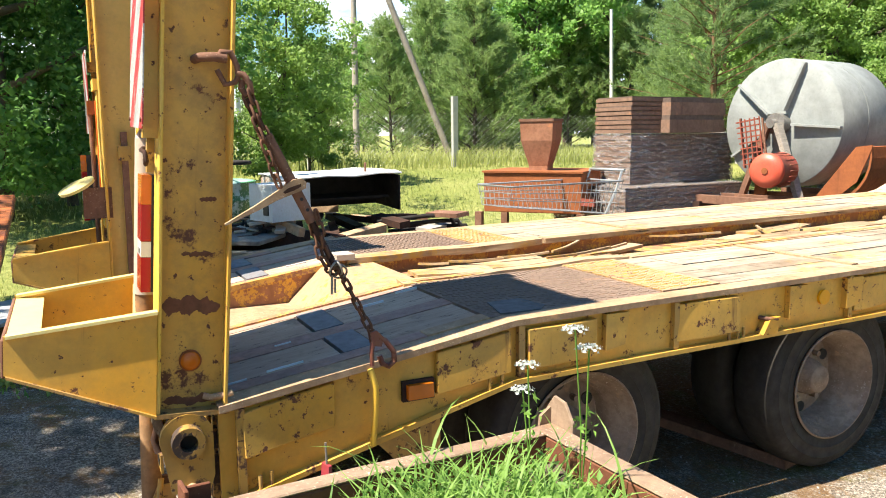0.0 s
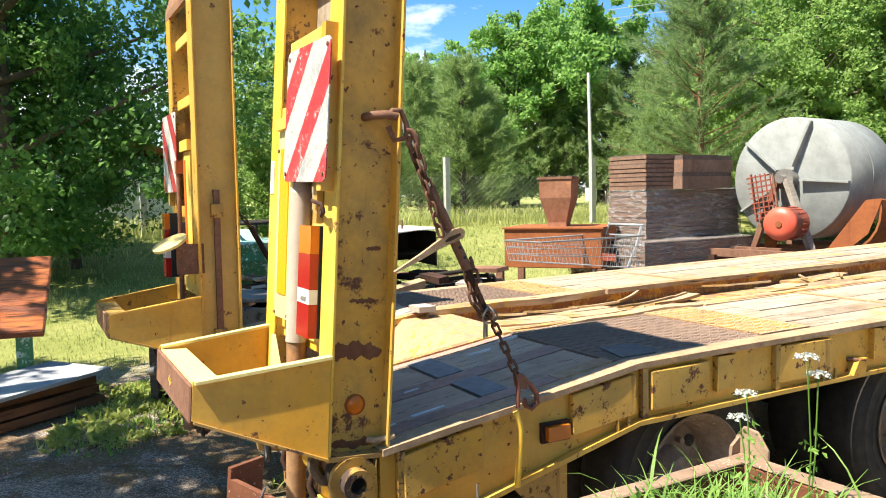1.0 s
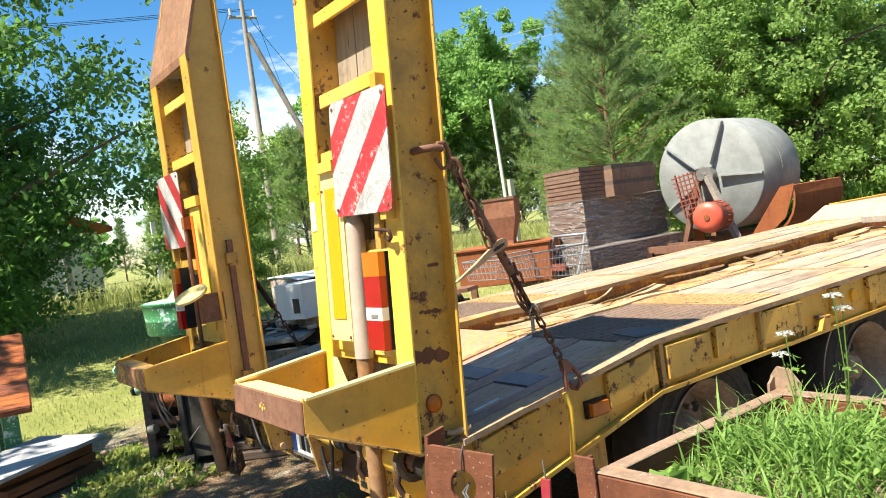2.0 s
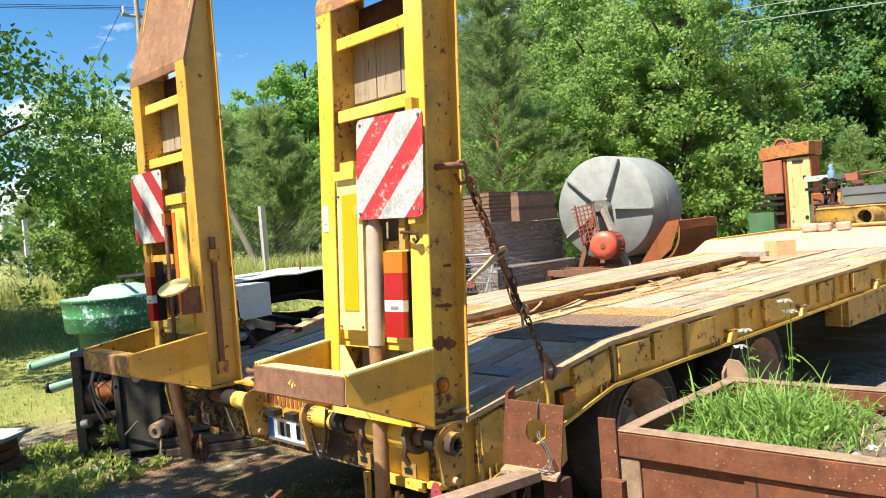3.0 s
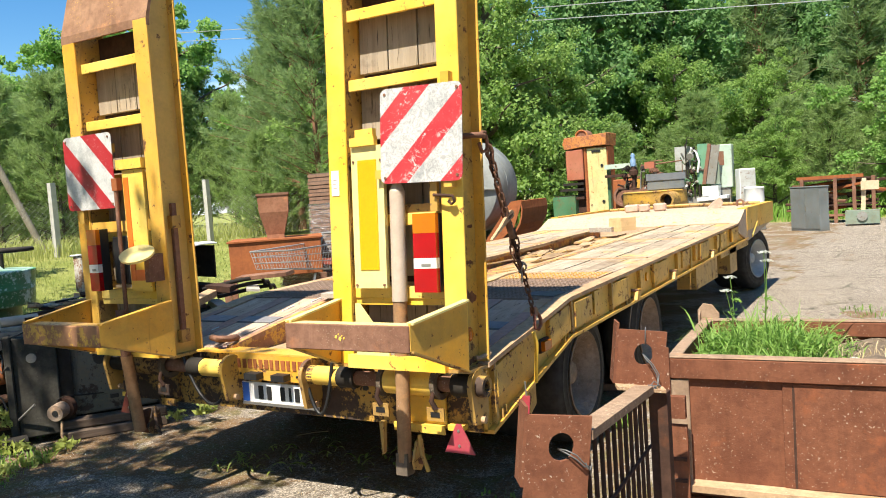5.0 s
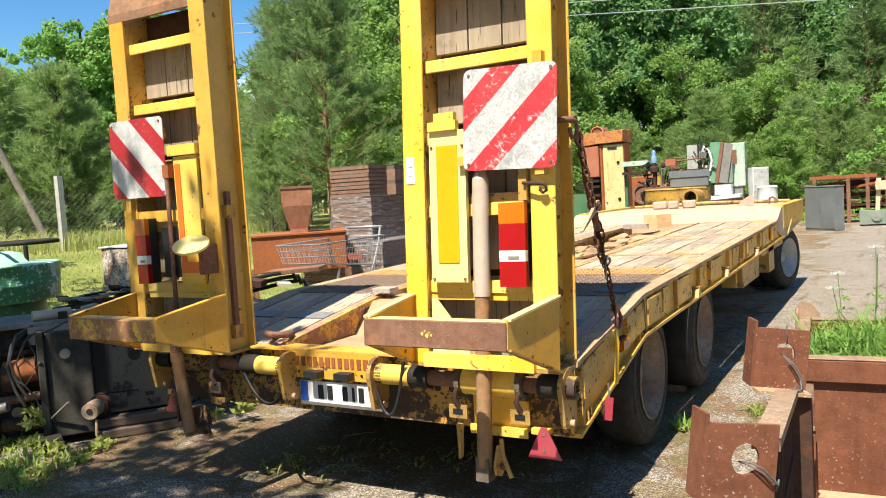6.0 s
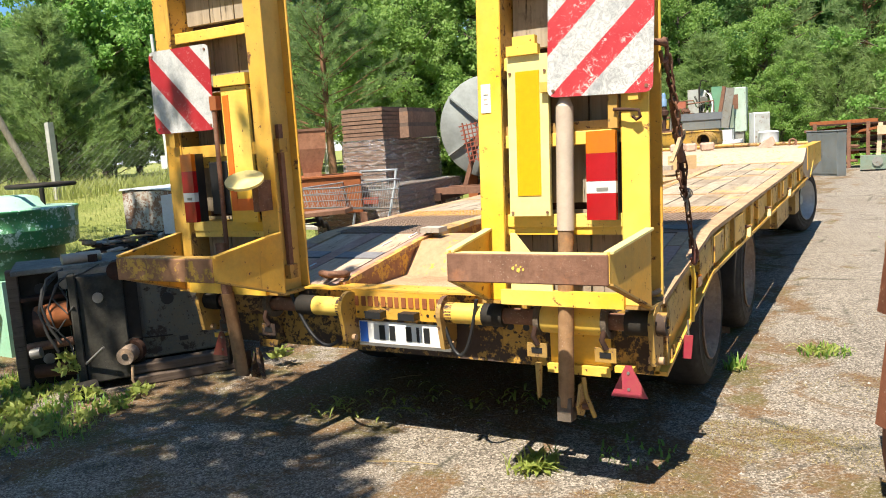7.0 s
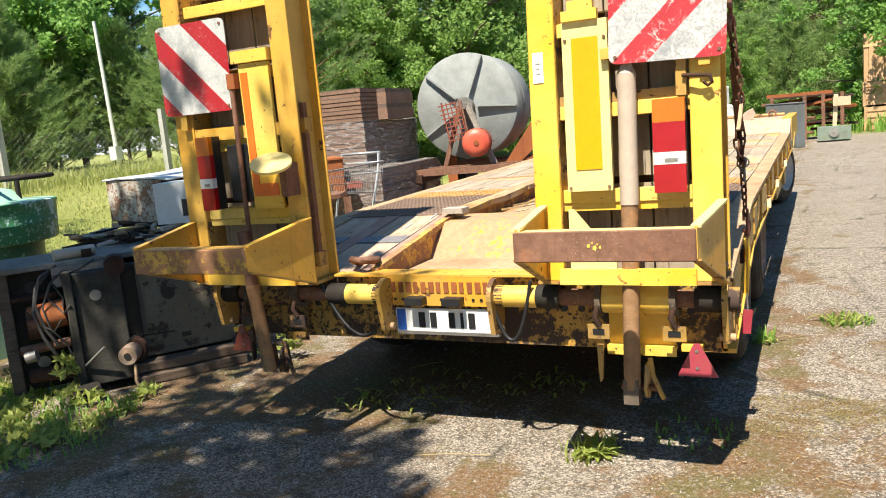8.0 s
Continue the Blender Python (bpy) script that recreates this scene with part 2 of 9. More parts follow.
def varnished():
    """Flaking orange varnish over wavy dark grain that runs along y."""
    k = Nodes("orange_varnished_wood")
    co = k.scaled(17.0, 1.6, 17.0, k.shifted())
    grain = k.noise(1.5, 7, 0.6, co, 1.4)
    base = k.mix(k.ramp(grain, 0.36, 0.66), (0.11, 0.028, 0.012), (0.44, 0.125, 0.024))
    base = k.mix(k.ramp(k.noise(1.9, 6, 0.65, k.scaled(3.0, 0.8, 3.0)), 0.52, 0.68, 0, 0.8), base, (0.16, 0.055, 0.03))
    dark = k.ramp(k.noise(2.2, 6, 0.65, co, 1.0), 0.55, 0.63, 0, 0.85)
    base = k.mix(dark, base, (0.05, 0.016, 0.010))
    return k.done(base, 0.5, 0.0, k.math("SUBTRACT", grain, dark), 0.7, 0.01, 0.35)


ORANGE_WOOD = varnished()
RED_WOOD = timber("red_brown_old_wood", (0.10, 0.045, 0.024), (0.25, 0.115, 0.055), 0, 0.85)
HOOK_RED = paint("worn_dark_red_hook_paint", (0.16, 0.032, 0.028), (0.20, 0.06, 0.05), wear=0.56, dirt=0.5)
SHEET_GREY = plain("pale_grey_weathered_sheet", (0.42, 0.43, 0.44), 0.6, vary=0.35, scale=5)
POST_WOOD = timber("silvery_pole_wood", (0.26, 0.22, 0.18), (0.44, 0.39, 0.33), 2, 0.6)
TYRE = plain("old_tyre_rubber", (0.048, 0.042, 0.036), 0.8, vary=0.5, scale=9, bump=0.3, spec=0.3)
RIM = rusty("rusted_wheel_rim", (0.20, 0.13, 0.085), (0.36, 0.28, 0.215), pale=(0.50, 0.42, 0.34), paleness=0.62)
STEEL = plain("dull_steel", (0.34, 0.32, 0.29), 0.5, 0.6, 0.4, 14, 0.2)
GALV = plain("dull_galvanised_sheet", (0.42, 0.43, 0.42), 0.55, 0.25, 0.3, 5, 0.15)
BLACK = plain("black_plastic", (0.02, 0.02, 0.021), 0.5, vary=0.4)
OILY = plain("oily_black_iron", (0.034, 0.029, 0.024), 0.7, 0.0, 0.5, 8, 0.3, 0.2)
GREY_PAINT = paint("grey_machine_paint", (0.17, 0.18, 0.175), (0.26, 0.27, 0.26), rust=(0.08, 0.045, 0.03), wear=0.60, dirt=0.6)
GREEN_PAINT = paint("green_machine_paint", (0.02, 0.20, 0.075), (0.04, 0.29, 0.13), rust=(0.34, 0.50, 0.42), wear=0.55, streak=0.8, dirt=0.25, scale=0.6)
MINT_PAINT = paint("pale_mint_paint", (0.24, 0.52, 0.36), (0.40, 0.62, 0.50), wear=0.66, dirt=0.25)
MACHINE_WHITE = paint("grimy_white_machine_paint", (0.42, 0.44, 0.43), (0.34, 0.36, 0.35), wear=0.60, dirt=0.7)
WHITE_RUST = paint("rust_streaked_white_paint", (0.58, 0.57, 0.53), (0.50, 0.46, 0.40), rust=(0.16, 0.09, 0.055), wear=0.50, streak=0.55, dirt=0.7)
WHITE_PAINT = paint("dirty_white_paint", (0.72, 0.74, 0.74), (0.62, 0.66, 0.68), wear=0.68, dirt=0.3)
RED = paint("sun_bleached_red_paint", (0.58, 0.06, 0.035), (0.62, 0.14, 0.09), wear=0.68, dirt=0.2)
# crimson for the left reflector, with its shade put into the colour
SHADED_CRIMSON = paint("grimy_shaded_red_plastic", (0.16, 0.012, 0.02), (0.20, 0.04, 0.045), wear=0.62, dirt=0.6)
CRIMSON = paint("dull_crimson_plastic", (0.34, 0.010, 0.045), (0.38, 0.04, 0.08), wear=0.68, dirt=0.3)
RED_LENS = plain("red_lamp_plastic", (0.36, 0.006, 0.008), 0.2, vary=0.15)
AMBER_LENS = plain("amber_lamp_plastic", (0.60, 0.15, 0.006), 0.2, vary=0.15)
CLEAR_LENS = plain("milky_clear_lamp_plastic", (0.70, 0.70, 0.68), 0.25, vary=0.15)
PLATE_WHITE = plain("white_plate", (0.78, 0.78, 0.76), 0.4, vary=0.06)
PLATE_BLUE = plain("blue_plate_band", (0.03, 0.11, 0.42), 0.4, vary=0.06)
INK = plain("black_ink", (0.015, 0.015, 0.016), 0.5, vary=0.1)
CONCRETE = plain("grey_concrete", (0.46, 0.45, 0.42), 0.9, vary=0.25, scale=6, bump=0.5)
SOIL = plain("dry_dark_soil", (0.17, 0.125, 0.085), 0.95, vary=0.6, scale=20, bump=0.8)
BROWN_TILE = rusty("brown_stacked_sheets", (0.185, 0.112, 0.08), (0.29, 0.185, 0.13), paleness=0.74)
BARK = plain("grey_brown_bark", (0.13, 0.10, 0.075), 0.9, vary=0.5, scale=7, bump=0.8)
PINE_BARK = plain("reddish_pine_bark", (0.26, 0.13, 0.07), 0.9, vary=0.5, scale=7, bump=0.8)
LEAF_DARK = leaf("dark_green_leaves", (0.05, 0.125, 0.034), (0.14, 0.28, 0.068), 0.5)
LEAF_BRIGHT = leaf("bright_green_leaves", (0.10, 0.205, 0.042), (0.28, 0.41, 0.11), 0.5)
LEAF_FOREST = leaf("blue_green_forest_leaves", (0.085, 0.19, 0.06), (0.20, 0.35, 0.12), 0.5)
LEAF_BIRCH = leaf("light_birch_leaves", (0.12, 0.225, 0.045), (0.30, 0.43, 0.115), 0.5)
LEAF_MID = leaf("mid_green_leaves", (0.12, 0.25, 0.05), (0.26, 0.43, 0.11), 0.5)
NEEDLE = leaf("blue_green_pine_needles", (0.11, 0.18, 0.065), (0.24, 0.34, 0.13), 0.5)
NEEDLE_YOUNG = leaf("young_pine_needles", (0.12, 0.21, 0.06), (0.29, 0.39, 0.14), 0.5)
WEED = leaf("pale_green_weeds", (0.20, 0.26, 0.045), (0.40, 0.44, 0.12))
GRASS = leaf("green_grass_blades", (0.09, 0.20, 0.03), (0.24, 0.40, 0.08))
MEADOW = leaf("meadow_grass_blades", (0.22, 0.27, 0.07), (0.41, 0.43, 0.16), 0.5)
BIN_GRASS = leaf("lush_bin_grass", (0.06, 0.15, 0.022), (0.26, 0.41, 0.09), 0.4)
STRAW_PALE = leaf("pale_dry_stalks", (0.32, 0.24, 0.13), (0.56, 0.46, 0.28), 0.2)
DRY_MOSS = leaf("dry_yellow_moss", (0.16, 0.12, 0.04), (0.34, 0.28, 0.10), 0.25)
PETAL = leaf("white_umbel_flowers", (0.46, 0.48, 0.42), (0.68, 0.70, 0.64), 0.3)


def warning_stripes(name, worn, red_a, red_b):
    """Red and white slanting stripes; worn: how much of the red is scuffed away."""
    k = Nodes(name)
    sep = k.n.new("ShaderNodeSeparateXYZ")
    k.l.new(k.co, sep.inputs[0])
    d = k.math("ADD", k.math("SUBTRACT", sep.outputs[2], sep.outputs[0]), 3.05 - 0.163)
    band = k.math("LESS_THAN", k.math("FRACT", k.math("DIVIDE", d, 0.305)), 0.44)
    scuff = k.math("MULTIPLY", k.ramp(k.noise(26, 8, 0.8, warp=1.5), 0.555, 0.585), k.ramp(k.noise(4.5, 4), 0.40, 0.52))
    red = k.mix(k.ramp(k.noise(7, 5), 0.3, 0.7), red_a, red_b)
    red = k.mix(k.math("MULTIPLY", scuff, worn), red, (0.66, 0.61, 0.57))
    wht = k.mix(k.ramp(k.noise(30, 9, 0.84, warp=2.5), 0.46, 0.56, 0, 0.25 + 0.6 * worn), (0.56, 0.56, 0.545), (0.27, 0.265, 0.255))
    wht = k.mix(k.ramp(k.noise(8, 7, 0.72), 0.50, 0.68, 0, 0.7), wht, (0.20, 0.215, 0.225))
    return k.done(k.mix(band, wht, red), 0.4, 0, k.noise(60, 5), 0.15, 0.003)


BRIGHT_STEEL = plain("trodden_dark_steel", (0.10, 0.095, 0.095), 0.7, 0.0, 0.3, 14, 0.15)
STRIPES = warning_stripes("scuffed_red_white_stripes", 0.85, (0.40, 0.022, 0.03), (0.46, 0.05, 0.055))
STRIPES_DULL = warning_stripes("smudged_red_white_stripes", 0.2, (0.34, 0.010, 0.02), (0.38, 0.025, 0.03))


def yard_ground():
    """Broken pale asphalt with loose gravel, moss, brown needles and, to the left and far off, meadow."""
    k = Nodes("yard_ground")
    sep = k.n.new("ShaderNodeSeparateXYZ")
    k.l.new(k.co, sep.inputs[0])
    def grey(colour):
        bw = k.n.new("ShaderNodeRGBToBW")
        k.l.new(colour, bw.inputs[0])
        return bw.outputs[0]
    small, mid = grey(k.voronoi(120, out="Color")), grey(k.voronoi(62, out="Color"))
    rock = k.mix(k.ramp(k.noise(1.3, 6), 0.35, 0.7), (0.165, 0.138, 0.110), (0.275, 0.235, 0.19))
    rock = k.mix(k.ramp(k.noise(7, 7, 0.75), 0.45, 0.62, 0, 0.45), rock, (0.37, 0.32, 0.26))
    rock = k.mix(k.ramp(mid, 0.52, 0.72, 0, 0.7), rock, (0.44, 0.38, 0.305))
    rock = k.mix(k.ramp(small, 0.60, 0.76, 0, 0.8), rock, (0.56, 0.49, 0.405))
    rock = k.mix(k.ramp(small, 0.38, 0.28, 0, 0.7), rock, (0.085, 0.073, 0.06))
    rock = k.mix(k.ramp(k.voronoi(62, feature="DISTANCE_TO_EDGE"), 0.0, 0.12, 0.45, 0.0), rock, (0.09, 0.075, 0.06))
    rock = k.mix(k.ramp(k.noise(0.45, 5), 0.5, 0.7, 0, 0.22), rock, (0.17, 0.13, 0.09))
    crack = k.ramp(k.voronoi(0.9, k.scaled(1, 0.8, 1), "DISTANCE_TO_EDGE"), 0.0, 0.03, 0.8, 0.0)
    rock = k.mix(k.math("MULTIPLY", crack, k.ramp(k.noise(3, 4), 0.45, 0.6)), rock, (0.05, 0.05, 0.035))
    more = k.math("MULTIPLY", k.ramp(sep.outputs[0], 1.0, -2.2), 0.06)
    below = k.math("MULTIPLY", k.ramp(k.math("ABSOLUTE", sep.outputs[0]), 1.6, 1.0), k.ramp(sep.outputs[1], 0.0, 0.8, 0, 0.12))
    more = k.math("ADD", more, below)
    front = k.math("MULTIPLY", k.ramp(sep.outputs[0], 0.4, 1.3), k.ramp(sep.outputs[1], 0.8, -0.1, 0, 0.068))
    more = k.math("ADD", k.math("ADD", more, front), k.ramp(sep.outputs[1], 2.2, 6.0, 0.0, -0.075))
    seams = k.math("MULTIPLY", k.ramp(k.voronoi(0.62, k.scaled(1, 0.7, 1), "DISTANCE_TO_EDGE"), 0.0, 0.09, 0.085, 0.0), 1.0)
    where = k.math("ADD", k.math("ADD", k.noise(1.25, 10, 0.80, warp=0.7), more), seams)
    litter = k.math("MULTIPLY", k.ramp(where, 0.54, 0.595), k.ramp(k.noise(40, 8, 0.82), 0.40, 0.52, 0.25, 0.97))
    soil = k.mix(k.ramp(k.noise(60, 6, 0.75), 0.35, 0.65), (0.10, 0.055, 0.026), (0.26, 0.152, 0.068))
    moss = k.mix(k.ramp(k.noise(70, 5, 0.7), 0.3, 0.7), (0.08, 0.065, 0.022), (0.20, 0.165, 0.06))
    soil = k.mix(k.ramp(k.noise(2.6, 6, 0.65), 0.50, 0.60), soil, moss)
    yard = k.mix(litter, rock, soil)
    turf = k.mix(k.ramp(k.noise(0.5, 6), 0.35, 0.65), (0.19, 0.22, 0.05), (0.35, 0.345, 0.12))
    turf = k.mix(k.ramp(k.noise(9, 7, 0.7), 0.4, 0.7, 0, 0.6), turf, (0.11, 0.15, 0.03))
    edge = k.math("ADD", sep.outputs[0], k.math("MULTIPLY", k.math("SUBTRACT", k.noise(0.8, 6), 0.5), 2.6))
    left = k.ramp(edge, -4.1, -5.2)
    far = k.ramp(k.math("ADD", sep.outputs[1], k.math("MULTIPLY", k.math("SUBTRACT", k.noise(0.25, 4), 0.5), 4)), 24.0, 25.5)
    green = k.math("MAXIMUM", left, far)
    height = k.math("ADD", k.math("ADD", k.math("MULTIPLY", small, 0.4), k.math("MULTIPLY", mid, 0.4)), k.noise(50, 6, 0.7))
    return k.done(k.mix(green, yard, turf), 0.92, 0, height, 0.9, 0.016, 0.2)


YARD = yard_ground()

# ---- building tools ----
def box(bm, x0, x1, y0, y1, z0, z1, m=None):
    vs = [bm.verts.new((x, y, z)) for x in (x0, x1) for y in (y0, y1) for z in (z0, z1)]
    for f in ((0, 1, 3, 2), (4, 6, 7, 5), (0, 4, 5, 1), (2, 3, 7, 6), (0, 2, 6, 4), (1, 5, 7, 3)):
        bm.faces.new([vs[i] for i in f])
    if m:
        for v in vs:
            v.co = m @ v.co
    return vs


def prism(bm, outline, a, b, axis="x"):
    """A flat outline, counted in the two other axes, drawn out along axis from a to b."""
    def at(p, d):
        return {"x": (d, p[0], p[1]), "y": (p[0], d, p[1]), "z": (p[0], p[1], d)}[axis]
    lo, hi = [bm.verts.new(at(p, a)) for p in outline], [bm.verts.new(at(p, b)) for p in outline]
    n = len(outline)
    bm.faces.new(lo), bm.faces.new(hi[::-1])
    for i in range(n):
        bm.faces.new((lo[i], hi[i], hi[(i + 1) % n], lo[(i + 1) % n]))
    return lo + hi


def rod(bm, p, q, r, seg=12, r2=None, caps=True):
    """A round bar from p to q."""
    p, q = Vector(p), Vector(q)
    z = (q - p).normalized()
    x = z.orthogonal().normalized()
    y = z.cross(x)
    rings = []
    for c, rr in ((p, r), (q, r if r2 is None else r2)):
        rings.append([bm.verts.new(c + rr * (math.cos(a) * x + math.sin(a) * y)) for a in (i * math.tau / seg for i in range(seg))])
    for i in range(seg):
        f = bm.faces.new((rings[0][i], rings[0][(i + 1) % seg], rings[1][(i + 1) % seg], rings[1][i]))
        f.smooth = True
    if caps:
        bm.faces.new(rings[0][::-1]), bm.faces.new(rings[1])


def pipe(bm, pts, r, seg=8):
    """A bent round bar or cable through the points."""
    pts = [Vector(p) for p in pts]
    rings, x = [], None
    for i, p in enumerate(pts):
        z = (pts[min(i + 1, len(pts) - 1)] - pts[max(i - 1, 0)]).normalized()
        x = z.orthogonal().normalized() if x is None else (x - x.dot(z) * z).normalized()
        y = z.cross(x)
        rings.append([bm.verts.new(p + r * (math.cos(a) * x + math.sin(a) * y)) for a in (k * math.tau / seg for k in range(seg))])
    for a, b in zip(rings, rings[1:]):
        for k in range(seg):
            f = bm.faces.new((a[k], a[(k + 1) % seg], b[(k + 1) % seg], b[k]))
            f.smooth = True
    bm.faces.new(rings[0][::-1]), bm.faces.new(rings[-1])


def lathe(bm, profile, centre, axis, seg=32, closed=False, caps=True):
    """A profile of (distance along the axis, radius) turned round the axis."""
    c, z = Vector(centre), Vector(axis).normalized()
    x = z.orthogonal().normalized()
    y = z.cross(x)
    rings = [[bm.verts.new(c + d * z + r * (math.cos(a) * x + math.sin(a) * y)) for a in (k * math.tau / seg for k in range(seg))] for d, r in profile]
    pairs = list(zip(rings, rings[1:])) + ([(rings[-1], rings[0])] if closed else [])
    for a, b in pairs:
        for k in range(seg):
            f = bm.faces.new((a[k], a[(k + 1) % seg], b[(k + 1) % seg], b[k]))
            f.smooth = True
    if not closed and caps:
        bm.faces.new(rings[0][::-1]), bm.faces.new(rings[-1])


def sag(p, q, drop, n=10):
    p, q = Vector(p), Vector(q)
    return [p.lerp(q, i / n) - Vector((0, 0, drop * 4 * (i / n) * (1 - i / n))) for i in range(n + 1)]


def mesh_of(name, bm, mats, bevel=0.0, dents=0.0, cut=None):
    """Bevels, dents and ends a bmesh."""
    if cut:
        bmesh.ops.subdivide_edges(bm, edges=[e for e in bm.edges if e.calc_length() > cut], cuts=4, use_grid_fill=True)
    if dents:
        for v in bm.verts:
            v.co += dents * Vector(noise.noise_vector(v.co * 3.1))
    if bevel:
        es = [e for e in bm.edges if len(e.link_faces) == 2 and e.calc_face_angle(0) > 0.6]
        bmesh.ops.bevel(bm, geom=es, offset=bevel, segments=1, profile=0.5, affect="EDGES", clamp_overlap=True)
    bmesh.ops.recalc_face_normals(bm, faces=bm.faces)
    for e in bm.edges:
        if len(e.link_faces) == 2 and (e.link_faces[0].smooth != e.link_faces[1].smooth or e.calc_face_angle(0) > 1.1):
            e.smooth = False
    me = bpy.data.meshes.new(name)
    bm.to_mesh(me)
    bm.free()
    for m in mats if isinstance(mats, (list, tuple)) else [mats]:
        me.materials.append(m)
    return me


def part(name, bm, material, parent, label="", bevel=0.0, dents=0.0, cut=None, at=None):
    ob = new(name, mesh_of(name, bm, material, bevel, dents, cut) if isinstance(bm, bmesh.types.BMesh) else bm)
    ob.parent = parent
    if at is not None:
        ob.matrix_basis = at
    return tagged(ob, label)


def thing(name, label, category, at=None, group="", kind=""):
    ob = new(name)
    ob.empty_display_size = 0.1
    if at is not None:
        ob.matrix_basis = at
    return tagged(ob, label, category, group, kind)


def solid(name, bm, material, label, category, kind="", bevel=0.0, at=None, group="", dents=0.0, cut=None):
    ob = new(name, mesh_of(name, bm, material, bevel, dents, cut))
    if at is not None:
        ob.matrix_basis = at
    return tagged(ob, label, category, group, kind)


def boxes(*dims):
    bm = bmesh.new()
    for d in dims:
        box(bm, *d)
    return bm


def shape(fn, *args, **kw):
    bm = bmesh.new()
    fn(bm, *args, **kw)
    return bm


def ground_z(x, y):
    """The yard is level; the meadow to the left climbs gently."""
    u = min(1.0, max(0.0, (-4.5 - x) / 14.0))
    return 0.75 * u * u * (3 - 2 * u)

# ---- ground: one sheet, finer where the camera walks ----
def build_ground():
    def steps(lo, hi):
        fine = np.arange(-14, 26, 0.5)
        coarse = np.concatenate([-np.geomspace(15, -lo, 22)[::-1], fine, np.geomspace(27, hi, 22)])
        return coarse
    xs, ys = steps(-900, 900), steps(-900, 1200)
    verts = [(x, y, ground_z(x, y) + (0.014 * noise.noise((x * 1.3, y * 1.3, 0)) if abs(x) < 14 and abs(y) < 26 else 0)) for y in ys for x in xs]
    nx = len(xs)
    faces = [(j * nx + i, j * nx + i + 1, (j + 1) * nx + i + 1, (j + 1) * nx + i) for j in range(len(ys) - 1) for i in range(nx - 1)]
    me = bpy.data.meshes.new("ground")
    me.from_pydata(verts, [], faces)
    me.polygons.foreach_set("use_smooth", [True] * len(faces))
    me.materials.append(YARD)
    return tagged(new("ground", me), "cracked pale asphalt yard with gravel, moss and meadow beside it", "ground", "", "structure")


build_ground()

# ---- the low loader trailer ----
KINK_Y, KINK_Z, RISE, DECK_END = 1.05, 0.958, 0.0165, 6.35


def deck_z(y):
    return 0.805 + (KINK_Z - 0.805) * y / KINK_Y if y < KINK_Y else KINK_Z + RISE * (y - KINK_Y)


def low_z(y):
    return 0.485 + (0.735 - 0.485) * y / KINK_Y if y < KINK_Y else 0.735 + RISE * (y - KINK_Y)


def slab(bm, x0, x1, y0, y1, top, thick, lift=0.0):
    """A flat piece that lies along the deck's slope."""
    pts = [(y0, top(y0) + lift), (y1, top(y1) + lift), (y1, top(y1) + lift - thick), (y0, top(y0) + lift - thick)]
    prism(bm, pts, x0, x1)


